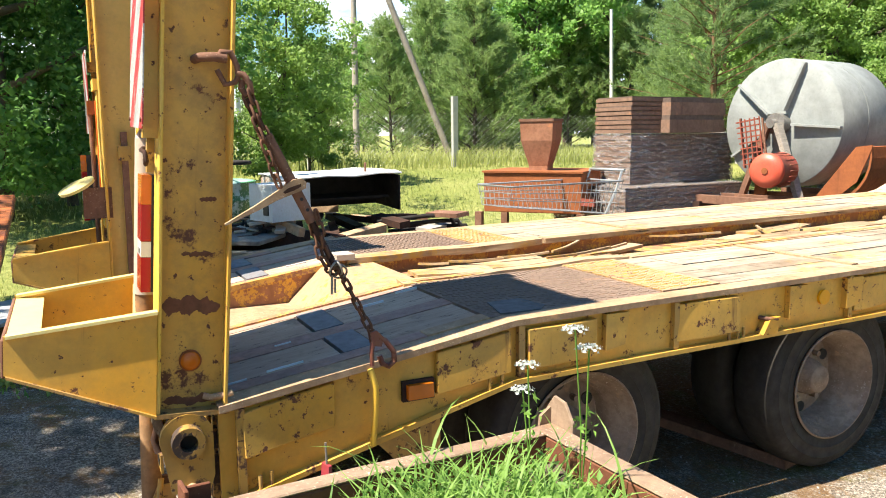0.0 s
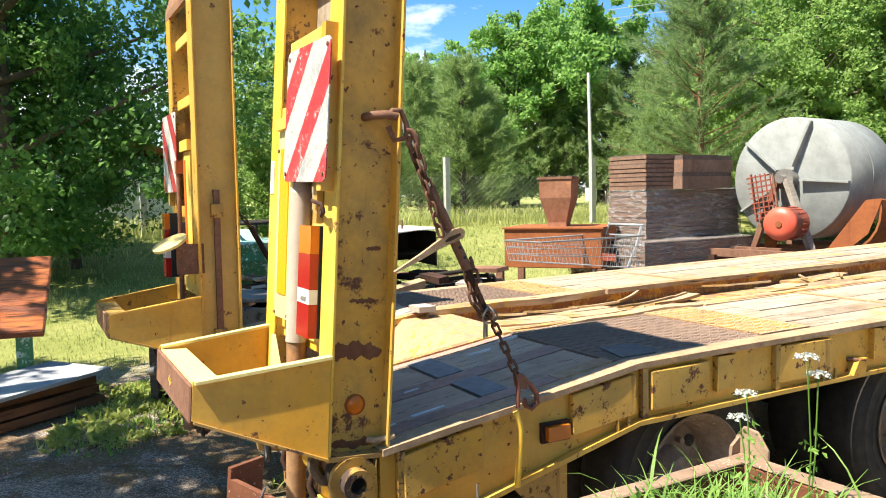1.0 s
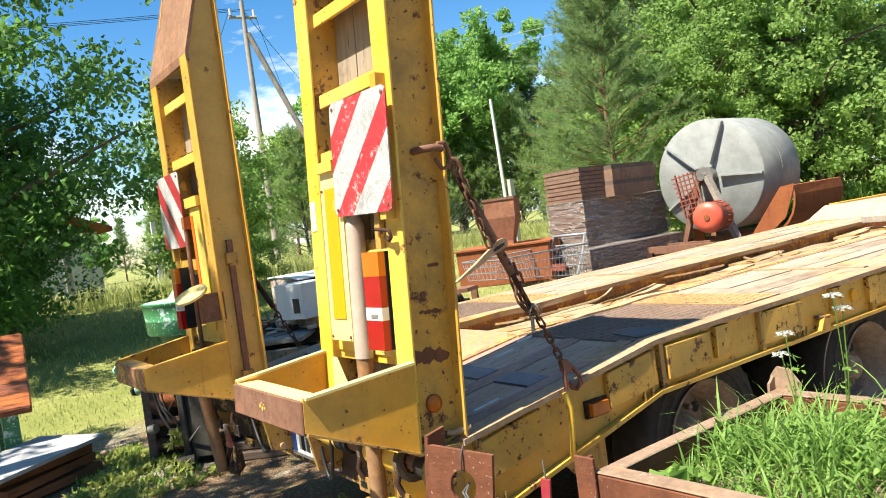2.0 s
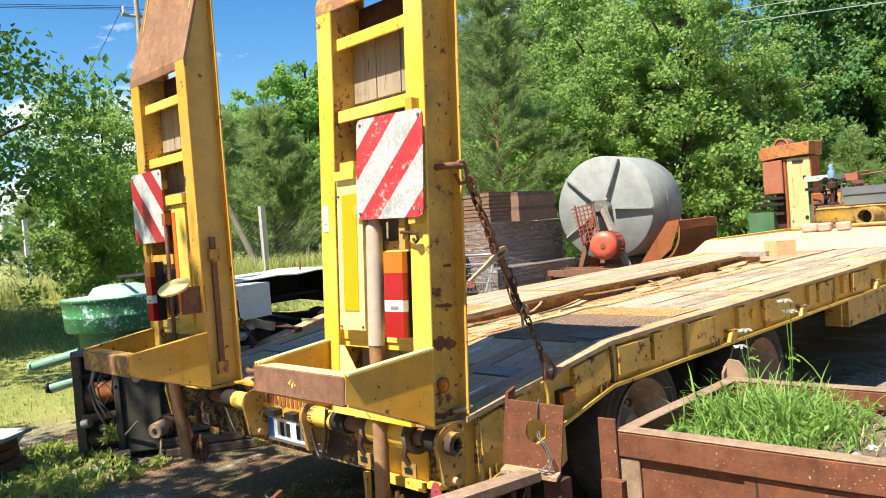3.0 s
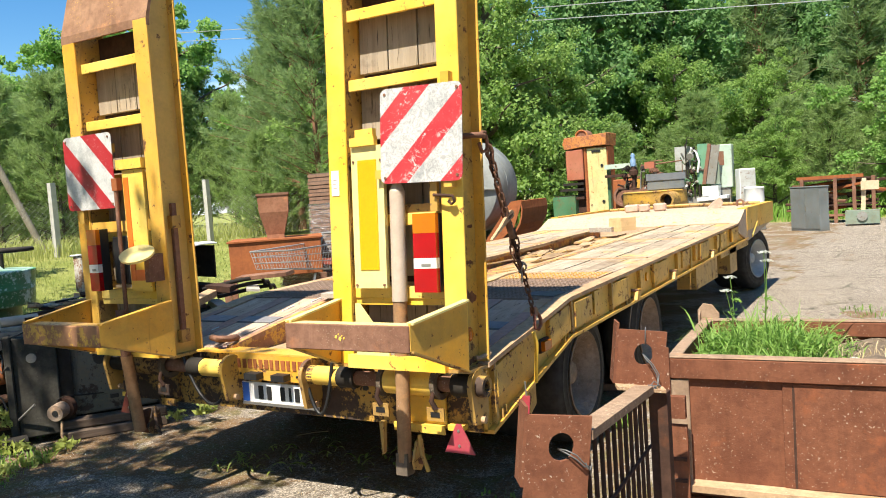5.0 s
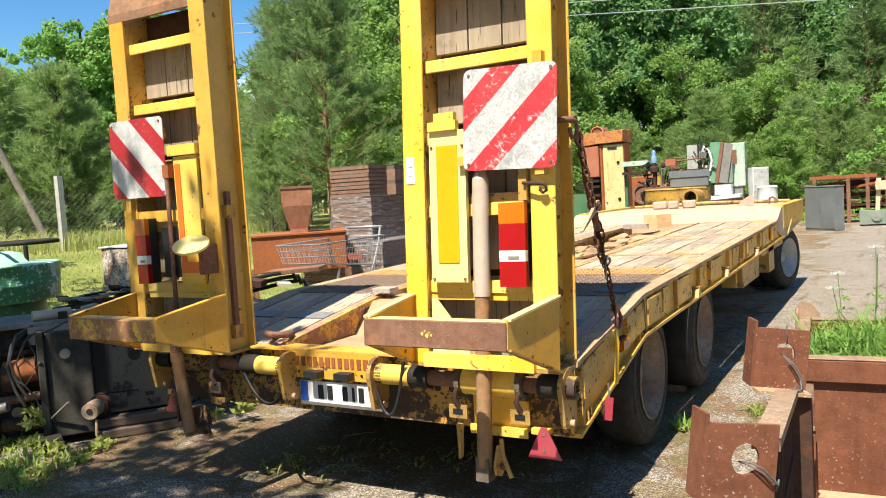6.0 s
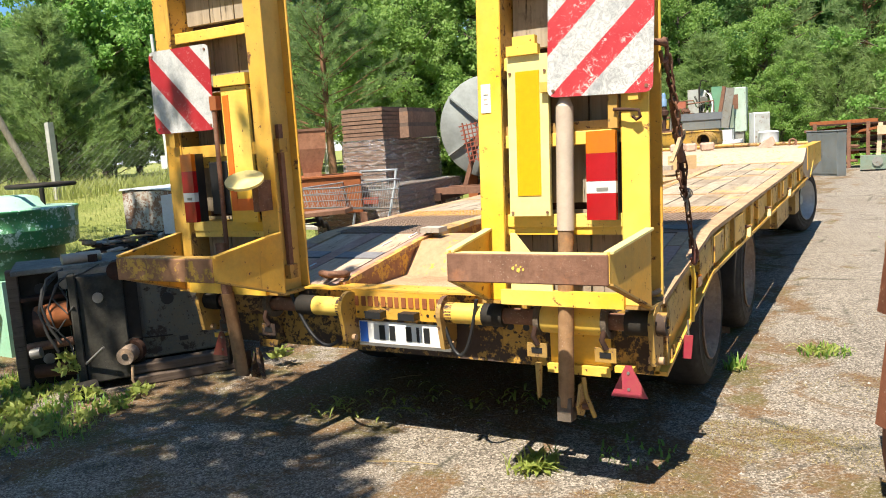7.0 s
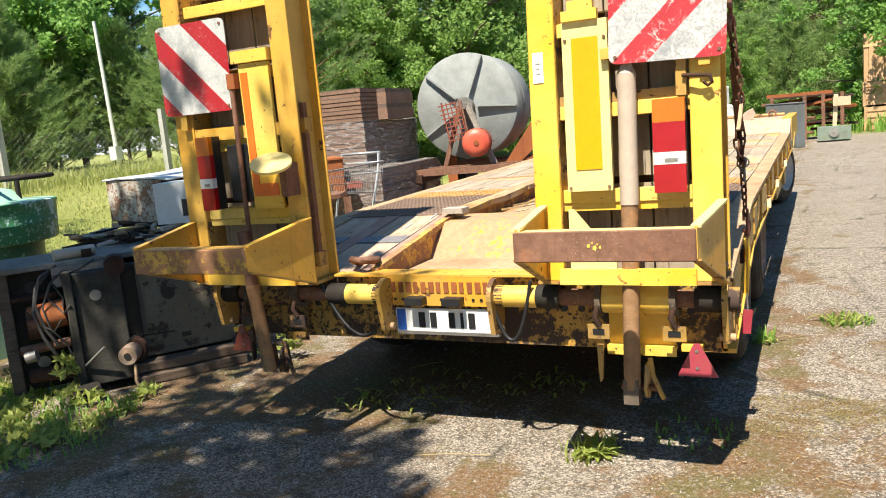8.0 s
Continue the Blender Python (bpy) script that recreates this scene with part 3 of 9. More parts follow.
def build_trailer():
    t = thing("low_loader_trailer", "weathered yellow low loader trailer with plank deck, parked on asphalt", "trailer")
    for s in (1, -1):
        bm = bmesh.new()
        a, b = sorted((s * 1.205, s * 1.222))
        prism(bm, [(0.02, 0.485), (0.02, 0.79), (KINK_Y, KINK_Z - 0.02), (6.9, deck_z(6.9) - 0.02), (6.9, low_z(6.9)), (KINK_Y, 0.735)], a, b)
        beam = part("side_beam", bm, YELLOW, t, "dented yellow side beam with rust chips")
        a, b = sorted((s * 1.16, s * 1.252))
        bm = bmesh.new()
        ys = [0.02, 0.3, 0.55, 0.8, 1.05, 1.5, 2.2, 3.2, 4.4, 5.6, 6.4]
        def worn(y):
            return deck_z(y) + 0.005 * noise.noise((y * 2.3, s * 3.0, 0))
        prism(bm, [(y, worn(y)) for y in ys] + [(y, worn(y) - 0.022) for y in ys[::-1]], a, b)
        part("top_flange", bm, RUST_PALE, beam, "paint worn off to pale rust", 0.004)
        bm = bmesh.new()
        a, b = sorted((s * 1.17, s * 1.256))
        prism(bm, [(y, low_z(y) - 0.012) for y in (0.02, KINK_Y, 6.9)] + [(y, low_z(y) + 0.006) for y in (6.9, KINK_Y, 0.02)], a, b)
        part("bottom_flange", bm, YELLOW, beam)
        # stake pockets and folded side boards hung on the beam
        for y0, y1 in ((0.09, 0.385), (0.745, 1.035), (1.105, 1.405), (1.80, 2.13), (2.83, 3.2), (3.7, 3.95), (4.35, 4.75), (5.3, 5.55), (5.9, 6.3)):
            bm = bmesh.new()
            a, b = sorted((s * 1.222, s * 1.249))
            prism(bm, [(y0, deck_z(y0) - 0.185), (y1, deck_z(y1) - 0.182), (y1, deck_z(y1) - 0.036), (y0, deck_z(y0) - 0.040)], a, b)
            plate = part("pocket_plate", bm, YELLOW_PLATE, beam, "", 0.003, 0.013, 0.09)
        for y in (1.45, 2.42, 2.78, 3.5, 4.15, 5.1):
            bm = bmesh.new()
            a, b = sorted((s * 1.222, s * 1.25))
            prism(bm, [(y, deck_z(y) - 0.17), (y + 0.09, deck_z(y) - 0.155), (y + 0.105, deck_z(y) - 0.06), (y + 0.105, deck_z(y) - 0.03), (y, deck_z(y) - 0.03)], a, b)
            part("stake_pocket", bm, YELLOW_PLATE, beam, "", 0.004)
        for y in (0.07, 1.07, 1.785, 2.8, 3.98, 5.25):
            bm = bmesh.new()
            a, b = sorted((s * 1.222, s * 1.247))
            box(bm, a, b, y, y + 0.025, low_z(y) + 0.01, deck_z(y) - 0.025)
            part("stiffener", bm, YELLOW_WORN, beam, "", 0.003)
        for y in (2.30, 3.35, 4.85):
            bm = bmesh.new()
            a, b = sorted((s * 1.22, s * 1.27))
            prism(bm, [(y - 0.05, low_z(y) + 0.006), (y + 0.03, low_z(y) + 0.006), (y + 0.05, low_z(y) + 0.075), (y - 0.01, low_z(y) + 0.075)], a, b)
            lug = part("lashing_lug", bm, YELLOW_PLATE, beam, "", 0.003)
            bm = bmesh.new()
            pipe(bm, [(s * 1.222, y - 0.03, low_z(y) + 0.072), (s * 1.262, y - 0.01, low_z(y) + 0.07), (s * 1.264, y + 0.03, low_z(y) + 0.066), (s * 1.25, y + 0.05, low_z(y) + 0.06)], 0.009, 8)
            part("lug_bar", bm, RUST, lug, "rubbed bare lashing bar")
        for y in (0.135, 0.17, 0.95, 1.0, 2.08, 2.13, 2.16):
            bm = bmesh.new()
            rod(bm, (s * 1.245, y, low_z(y) - 0.012), (s * 1.245, y, low_z(y) + 0.05), 0.007, 6)
            part("bolt", bm, YELLOW_WORN, beam)
        bm = bmesh.new()
        rod(bm, (s * 1.222, 2.655, 0.878), (s * 1.235, 2.655, 0.878), 0.034, 20)
        part("round_reflector", bm, REFLECT_YELLOW, beam, "round yellow side reflector")
        bm = bmesh.new()
        a, b = sorted((s * 1.222, s * 1.24))
        box(bm, a, b, 0.622, 0.738, 0.722, 0.792)
        lamp = part("side_lamp", bm, RUST_DARK, beam, "amber side marker lamp in rusty holder", 0.006)
        bm = bmesh.new()
        a, b = sorted((s * 1.238, s * 1.262))
        box(bm, a, b, 0.634, 0.726, 0.733, 0.782)
        part("lens", bm, AMBER_LENS, lamp, "", 0.011)
        # yellow strap bar below the chain hook
        bm = bmesh.new()
        pipe(bm, [(s * 1.262, 0.50, 0.86), (s * 1.268, 0.515, 0.80), (s * 1.262, 0.515, 0.72), (s * 1.256, 0.505, 0.60)], 0.011, 8)
        part("lashing_bar", bm, YELLOW_FRESH, beam)
        bm = bmesh.new()
        prism(bm, [(0.52, 0.60), (0.82, 0.66), (0.82, 0.40), (0.74, 0.36)], s * 1.10, s * 1.11)
        part("mudguard_plate", bm, YELLOW_WORN, beam)
    # rear cross beam, drilled with holes
    bm = bmesh.new()
    box(bm, -1.20, 1.20, 0.0, 0.02, 0.485, 0.795)
    rear = part("rear_beam", bm, REAR_PAINT, t, "grimy yellow rear beam with a row of dark holes", 0.003)
    bm = boxes((-1.20, 1.20, 0.021, 0.075, 0.486, 0.50), (-0.58, 0.58, -0.03, 0.10, 0.796, 0.806))
    part("rear_lip", bm, YELLOW, rear, "", 0.003)
    for x in [i * 0.075 + 0.34 for i in range(11)] + [-0.34 - i * 0.075 for i in range(11)]:
        bm = bmesh.new()
        rod(bm, (x, -0.004, 0.655), (x, 0.004, 0.655), 0.016, 12)
        part("drilled_hole", bm, INK, rear)
    bm = boxes((-0.285, 0.255, -0.03, -0.004, 0.66, 0.795))
    sign = part("maker_plate", bm, YELLOW, rear, "yellow plate with raised worn lettering band", 0.004)
    for i in range(13):
        x = -0.265 + i * 0.039
        w = 0.021 + 0.006 * ((i * 7) % 3) / 2
        bm = boxes((x, x + w, -0.034, -0.03, 0.722, 0.772))
        part("lettering_bar", bm, RUST_ORANGE, sign)
    for x in (-0.25, -0.21, -0.17, -0.01, 0.15, 0.19):
        part("drilled_hole", shape(rod, (x, -0.034, 0.69), (x, -0.03, 0.69), 0.007, 8), INK, sign)
    plate = part("number_plate", boxes((-0.263, 0.263, -0.014, -0.006, 0.518, 0.642)), PLATE_WHITE, rear, "white number plate with blue band, writing as bars", 0.003)
    part("blue_band", boxes((-0.258, -0.212, -0.018, -0.0135, 0.536, 0.638)), PLATE_BLUE, plate)
    for x0, w in ((-0.143, 0.032), (-0.083, 0.032), (0.012, 0.03), (0.072, 0.014), (0.112, 0.032)):
        part("character_bar", boxes((x0, x0 + w, -0.018, -0.0135, 0.552, 0.624)), INK, plate)
    part("holder_strip", boxes((-0.263, 0.263, -0.02, -0.0135, 0.518, 0.533)), STEEL, plate)
    for x in (-0.13, 0.06):
        lamp = part("plate_lamp", boxes((x - 0.045, x + 0.045, -0.085, -0.03, 0.672, 0.705)), BLACK, rear, "black number plate lamp", 0.01)
        part("lamp_foot", boxes((x - 0.03, x + 0.03, -0.05, -0.03, 0.655, 0.673)), YELLOW_WORN, lamp)
    # hinge tubes along the rear
    for s in (1, -1):
        part("hinge_tube", shape(rod, (s * 0.29, -0.075, 0.722), (s * 0.48, -0.075, 0.722), 0.048, 20), YELLOW_FRESH, rear, "yellow hinge tube, greasy at the joint")
        part("hinge_sleeve", shape(rod, (s * 0.475, -0.075, 0.722), (s * 0.575, -0.075, 0.722), 0.051, 20), OILY, rear)
        part("hinge_sleeve", shape(rod, (s * 1.12, -0.075, 0.722), (s * 1.235, -0.075, 0.722), 0.052, 20), OILY, rear)
        part("hinge_shaft", shape(rod, (s * 0.56, -0.075, 0.722), (s * 1.13, -0.075, 0.722), 0.036, 16), RUST, rear)
        for x in (0.275, 1.235):
            bm = bmesh.new()
            rad = 0.078
            arc = [(-0.075 + rad * math.cos(a), 0.722 + rad * math.sin(a)) for a in np.linspace(math.pi * 0.15, math.pi * 1.12, 12)]
            prism(bm, arc + [(-0.125, 0.56), (-0.02, 0.54), (0.0, 0.60), (0.0, 0.78)], s * x - 0.011, s * x + 0.011)
            ear = part("hinge_ear", bm, YELLOW_WORN, rear, "rounded hinge ear plate", 0.003)
            bm = bmesh.new()
            lathe(bm, [(-0.03, 0.026), (0.03, 0.026), (0.03, 0.048), (-0.03, 0.048)], (s * x + s * 0.02, -0.075, 0.722), (1, 0, 0), 24, True)
            part("bush", bm, REAR_PAINT, ear)
            part("bore", shape(rod, (s * (x + 0.0115), -0.075, 0.722), (s * (x + 0.0145), -0.075, 0.722), 0.0265, 16), INK, ear)
            part("bolt", shape(rod, (s * x - 0.03, -0.07, 0.57), (s * x + 0.03, -0.07, 0.57), 0.016, 8), RUST_PALE, ear)
    # deck: sloped tail, trodden planks between steel strips
    for s in (1, -1):
        def side(a, b):
            return sorted((s * a, s * b))
        for n, (x0, x1, y0, y1) in enumerate(((0.42, 0.47, 0.03, 1.0), (0.755, 0.855, 0.03, 1.0), (1.09, 1.16, 0.03, 0.75), (0.47, 0.754, 0.47, 0.58), (0.38, 0.42, 0.05, 6.3), (0.856, 1.09, 0.47, 0.58), (1.09, 1.16, 0.752, 0.998))):
            a, b = side(x0, x1)
            bm = bmesh.new()
            for q0, q1 in ((y0, min(y1, KINK_Y)), (KINK_Y, y1)):
                if q1 > q0:
                    slab(bm, a, b, q0, q1, deck_z, 0.03, 0.002 * min(n, 4) - 0.002 * (n > 4))
            part("deck_strip", bm, YELLOW_RUST if n == 4 else GREY_STEEL if n in (3, 5) else RUST_PALE if n == 6 else STRIP, t, "steel strip between the planks", 0.002)
        for x0, x1 in ((0.480, 0.747), (0.863, 1.081)):
            for y0, y1 in ((0.035, 0.460), (0.591, 0.992)):
                a, b = side(x0, x1)
                bm = bmesh.new()
                slab(bm, a, b, y0, y1, deck_z, 0.035, 0.004 * noise.noise((x0 * 9, y0 * 5, s)))
                part("deck_plank", bm, TAIL_WOOD, t, "", 0.004)
        # white strips stand in for slivers of sun that pass the ramp
        for x0, y0, l in ((1.075, 0.05, 0.09), (1.055, 0.21, 0.125), (0.575, 0.70, 0.115), (0.50, 0.90, 0.10), (0.80, 0.30, 0.06)):
            a, b = side(x0, x0 + 0.008)
            part("tread_weld", shape(slab, a, b, y0, y0 + l, deck_z, 0.01, 0.006), WHITE_PAINT, t, "narrow white strip standing in for a sliver of sun")
        a, b = side(0.425, 1.155)
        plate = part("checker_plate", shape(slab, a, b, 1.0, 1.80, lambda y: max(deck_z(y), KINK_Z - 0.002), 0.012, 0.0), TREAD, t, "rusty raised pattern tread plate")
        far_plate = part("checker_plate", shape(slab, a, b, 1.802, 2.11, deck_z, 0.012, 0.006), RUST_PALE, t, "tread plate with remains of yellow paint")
        near_bm = bmesh.new()
        far_bm = bmesh.new()
        for i in range(26):
            for j in range(40):
                x, y = 0.45 + i * 0.027 + 0.0135 * (j % 2), 1.02 + j * 0.027
                e = 0.007 if (i + j) % 2 else -0.007
                z = max(deck_z(y), KINK_Z) + (0.0005 if j < 29 else 0.0065)
                bm = near_bm if j < 29 else far_bm
                q = [(s * (x - 0.008), y - e - 0.0025, z), (s * (x - 0.008), y - e + 0.0025, z), (s * (x + 0.008), y + e + 0.0025, z), (s * (x + 0.008), y + e - 0.0025, z)]
                top = [bm.verts.new((v[0], v[1], v[2] + 0.0022)) for v in q]
                low = [bm.verts.new(v) for v in q]
                bm.faces.new(top)
                for k in range(4):
                    bm.faces.new((low[k], low[(k + 1) % 4], top[(k + 1) % 4], top[k]))
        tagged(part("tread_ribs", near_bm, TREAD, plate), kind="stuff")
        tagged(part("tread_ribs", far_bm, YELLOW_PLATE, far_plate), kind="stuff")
        if s > 0:
            part("patch_plate", shape(prism, [(0.955, 1.10), (1.15, 1.05), (1.152, 1.22), (1.10, 1.275), (0.95, 1.25)], 0.959, 0.9635, "z"), BRIGHT_STEEL, t, "dark trodden patch plate")
        # forward deck planks in bays
        bays = [1.81, 2.30, 2.95, 3.75, 4.55, 5.35, 6.3]
        for bay, (y0, y1) in enumerate(zip(bays, bays[1:])):
            edges = [0.425, 0.57, 0.715, 0.865, 1.01, 1.158]
            for i, (x0, x1) in enumerate(zip(edges, edges[1:])):
                a, b = side(x0 + 0.003, x1 - 0.003)
                bm = bmesh.new()
                slab(bm, a, b, y0 + 0.004, y1 - 0.004, deck_z, 0.04, 0.005 * noise.noise((i * 3.1, bay * 2.7, s * 4)))
                part("deck_plank", bm, DECK_WOOD, t, "", 0.004)
            if bay % 2:
                a, b = side(0.43, 1.155)
                part("deck_strip", shape(slab, a, b, y1 - 0.02, y1 + 0.02, deck_z, 0.02, 0.007), RUST_PALE, t, "", 0.002)
        a, b = side(0.425, 1.155)
        part("deck_bed", shape(slab, a, b, 0.03, 1.05, deck_z, 0.02, -0.04), OILY, t)
        part("deck_bed", shape(slab, a, b, 1.05, 6.35, deck_z, 0.02, -0.045), OILY, t)
        # inner wall of the middle well
        a, b = side(0.40, 0.42)
        part("well_wall", shape(prism, [(0.02, 0.70), (0.02, 0.80), (KINK_Y, KINK_Z - 0.004), (6.3, deck_z(6.3) - 0.004), (6.3, 0.85), (1.0, 0.72)], a, b), YELLOW_RUST, t, "yellow steel gone half to rust")
        a, b = side(0.34, 0.435)
        part("edge_board", shape(slab, a, b, 0.98, 2.2, deck_z, 0.035, 0.012), SPLINTER_WOOD, t, "split grey edge board", 0.0, 0.022, 0.05)
        part("edge_board", shape(slab, a, b, 2.22, 5.9, deck_z, 0.03, 0.010), SPLINTER_WOOD, t, "worn edge board", 0.0, 0.016, 0.08)
    part("well_floor", boxes((-0.40, 0.40, 0.02, 0.80, 0.735, 0.75)), RUST_PALE, t, "pale rusted floor of the middle well")
    bm = bmesh.new()
    prism(bm, [(0.66, 0.75), (0.84, 0.925), (1.12, 0.935), (1.12, 0.915), (0.85, 0.905), (0.68, 0.74)], -0.398, 0.398)
    part("well_slope", bm, WELL_PAINT, t, "sloped steel plate with scraped yellow paint", 0.004)
    part("well_bed", shape(slab, -0.40, 0.40, 1.12, 6.3, deck_z, 0.02, -0.10), YELLOW_RUST, t, "yellow floor between the plank decks")
    rng = random.Random(8)
    for i in range(13):
        y = 1.25 + i * 0.37
        x0 = rng.uniform(-0.36, -0.05)
        w, l = rng.uniform(0.10, 0.24), rng.uniform(0.35, 0.8)
        part("well_board", boxes((-w / 2, w / 2, -l / 2, l / 2, -0.02, 0.0)), SPLINTER_WOOD, t, "", 0.0, 0.014, 0.08, pose(x0 + rng.uniform(0, 0.3), y + 0.2, deck_z(y) - 0.055, 0.9, 0, rng.uniform(-14, 14)))
    for i in range(12):
        x, y, l = rng.uniform(-0.34, 0.3), rng.uniform(1.1, 4.2), rng.uniform(0.15, 0.5)
        bm = boxes((-0.008, 0.008, -l / 2, l / 2, -0.006, 0.006))
        part("splintered_lath", bm, SPLINTER_WOOD, t, "", 0.0, 0.012, 0.05, pose(x, y, deck_z(y) - 0.03, 3, 0, rng.uniform(-60, 60)))
    bm = boxes((-0.42, -0.29, 0.90, 1.0, 0.965, 0.995))
    part("plank_end", bm, GREY_WOOD, t, "grey cut plank end", 0.008)
    # lashing ring beside the well
    bm = bmesh.new()
    pipe(bm, [(-0.52, 0.12, 0.83), (-0.50, 0.02, 0.87), (-0.43, -0.01, 0.87), (-0.39, 0.05, 0.86), (-0.42, 0.13, 0.85), (-0.50, 0.16, 0.84)], 0.018, 10)
    part("lashing_ring", bm, RUST, t, "thick rusty lashing ring")
    # raised nose
    bm = bmesh.new()
    z0, z1 = deck_z(6.3), deck_z(6.3) + 0.135
    prism(bm, [(6.30, z0), (6.42, z0 + 0.02), (6.75, z1), (9.0, z1 - 0.02), (9.0, z1 - 0.25), (6.9, z0 - 0.25), (6.3, z0 - 0.1)], -1.25, 1.25)
    nose = part("nose_deck", bm, NOSE_PAINT, t, "raised front deck with flaking yellow paint", 0.006)
    for s in (1, -1):
        a, b = sorted((s * 1.15, s * 1.256))
        part("nose_edge", boxes((a, b, 6.85, 9.02, z1 - 0.26, z1 + 0.012)), YELLOW, nose, "", 0.006)
        part("nose_brace", shape(rod, (s * 1.24, 7.6, z1 - 0.2), (s * 1.24, 7.2, low_z(6.9)), 0.025, 8), YELLOW_FRESH, nose)
    part("front_rail", shape(pipe, [(-1.1, 8.9, z1), (0.0, 8.9, z1 + 0.02), (1.1, 8.9, z1)], 0.025, 8), YELLOW_WORN, nose)
    part("lashing_ring", shape(pipe, [(0.95, 8.0, z1), (0.955, 8.0, z1 + 0.07), (0.99, 8.0, z1 + 0.085), (1.03, 8.0, z1 + 0.06), (1.03, 8.0, z1)], 0.014, 8), RUST, nose)
    # chassis below
    for s in (1, -1):
        a, b = sorted((s * 0.38, s * 0.5))
        part("chassis_rail", shape(prism, [(0.02, 0.50), (0.02, 0.72), (6.9, 0.85), (8.9, 0.95), (8.9, 0.7), (6.9, 0.55)], a, b), OILY, t, "dark oily chassis rail")
        a, b = sorted((s * 1.02, s * 1.2))
        part("under_box", boxes((a, b, 4.35, 5.3, 0.55, 0.78)), YELLOW_WORN, t, "yellow tool box below the side beam", 0.008)
        part("under_box", boxes((a, b, 6.0, 6.4, 0.50, 0.78)), YELLOW_WORN, t, "", 0.008)
        part("side_guard", boxes((a, b, 5.5, 7.2, 0.72, 0.80)), YELLOW_WORN, t, "", 0.006)
    dolly = pose(0.0, 8.68, 0.0, 0, 0, -16)
    for y in (1.41, 2.83, None):
        part("axle", shape(rod, (-0.8, y or 0, 0.42), (0.8, y or 0, 0.42), 0.07, 16), OILY, t, at=Matrix() if y else dolly)
    tyre_me = rim_me = hub_me = None
    for y in (1.41, 2.83, None):
        for s in (1, -1):
            for x, outer in ((1.05, True), (0.77, False)):
                if tyre_me is None:
                    bm = bmesh.new()
                    lathe(bm, [(-0.115, 0.25), (-0.125, 0.30), (-0.122, 0.345), (-0.112, 0.385), (-0.095, 0.408), (-0.06, 0.416), (0.0, 0.42), (0.06, 0.416), (0.095, 0.408), (0.112, 0.385),
                               (0.119, 0.36), (0.124, 0.356), (0.121, 0.35), (0.125, 0.31), (0.129, 0.305), (0.124, 0.30), (0.121, 0.27), (0.115, 0.25)], (0, 0, 0), (1, 0, 0), 48, True)
                    tyre_me = mesh_of("tyre", bm, TYRE)
                    bm = bmesh.new()
                    lathe(bm, [(0.118, 0.256), (0.130, 0.262), (0.134, 0.254), (0.118, 0.246), (0.104, 0.243), (0.098, 0.229), (0.03, 0.222), (0.022, 0.208), (-0.045, 0.204), (-0.062, 0.196), (-0.060, 0.150), (-0.042, 0.108), (-0.042, 0.0001), (-0.07, 0.0001), (-0.10, 0.2), (-0.12, 0.25)], (0, 0, 0), (1, 0, 0), 44, False, False)
                    rim_me = mesh_of("rim", bm, RIM)
                    bm = bmesh.new()
                    lathe(bm, [(-0.06, 0.092), (0.0, 0.086), (0.012, 0.074), (0.045, 0.066), (0.052, 0.058), (0.052, 0.026), (0.058, 0.022), (0.058, 0.0001)], (0, 0, 0), (1, 0, 0), 24)
                    nut_me = mesh_of("wheel_nut", shape(rod, (-0.06, 0, 0), (-0.025, 0, 0), 0.014, 6), RIM)
                    hub_me = mesh_of("hub", bm, RIM)
                    grey_me = [rim_me.copy(), hub_me.copy()]
                    for me in grey_me:
                        me.materials[0] = GALV
                    hole_me = mesh_of("hand_hole", shape(rod, (-0.064, 0, 0), (-0.0555, 0, 0), 0.027, 14), INK)
                turn = Matrix.Rotation(0 if s > 0 else math.pi, 4, "Z")
                wheel = part("wheel", tyre_me, None, t, "old dual tyre on a rusty rim", at=(Matrix() if y else dolly) @ Matrix.Translation((s * x, y or 0, 0.435)) @ turn)
                wheel.name = "wheel"
                part("rim", rim_me if y else grey_me[0], None, wheel)
                part("hub", hub_me if y else grey_me[1], None, wheel)
                if outer:
                    for i in range(6):
                        a = (i + 0.5) * math.tau / 6
                        part("hand_hole", hole_me, None, wheel, at=Matrix.Translation((0.003, 0.163 * math.cos(a), 0.163 * math.sin(a))))
                        part("wheel_nut", nut_me, None, wheel, at=Matrix.Translation((0.012, 0.120 * math.cos(a + 0.52), 0.120 * math.sin(a + 0.52))))
    # hanging cables at the rear
    for x, dx in ((0.28, 0.18), (-0.62, 0.30)):
        part("cable", shape(pipe, sag((x, -0.10, 0.66 if x > 0 else 0.80), (x + dx, -0.12, 0.80 if x > 0 else 0.56), 0.19 if x > 0 else 0.12, 12), 0.009, 6), BLACK, rear, "hanging black cable")
    # small red reflector hung from the side beam
    ref = part("hanging_reflector", boxes((-0.019, 0.019, -0.006, 0.006, -0.105, 0.0)), CRIMSON, t, "red reflector hanging on a wire", 0.004, at=pose(1.275, 0.34, 0.575, 0, 6, 20))
    part("wire", shape(rod, (0, 0, 0), (-0.01, 0.0, 0.07), 0.004, 6), STEEL, ref)
    return t


build_trailer()

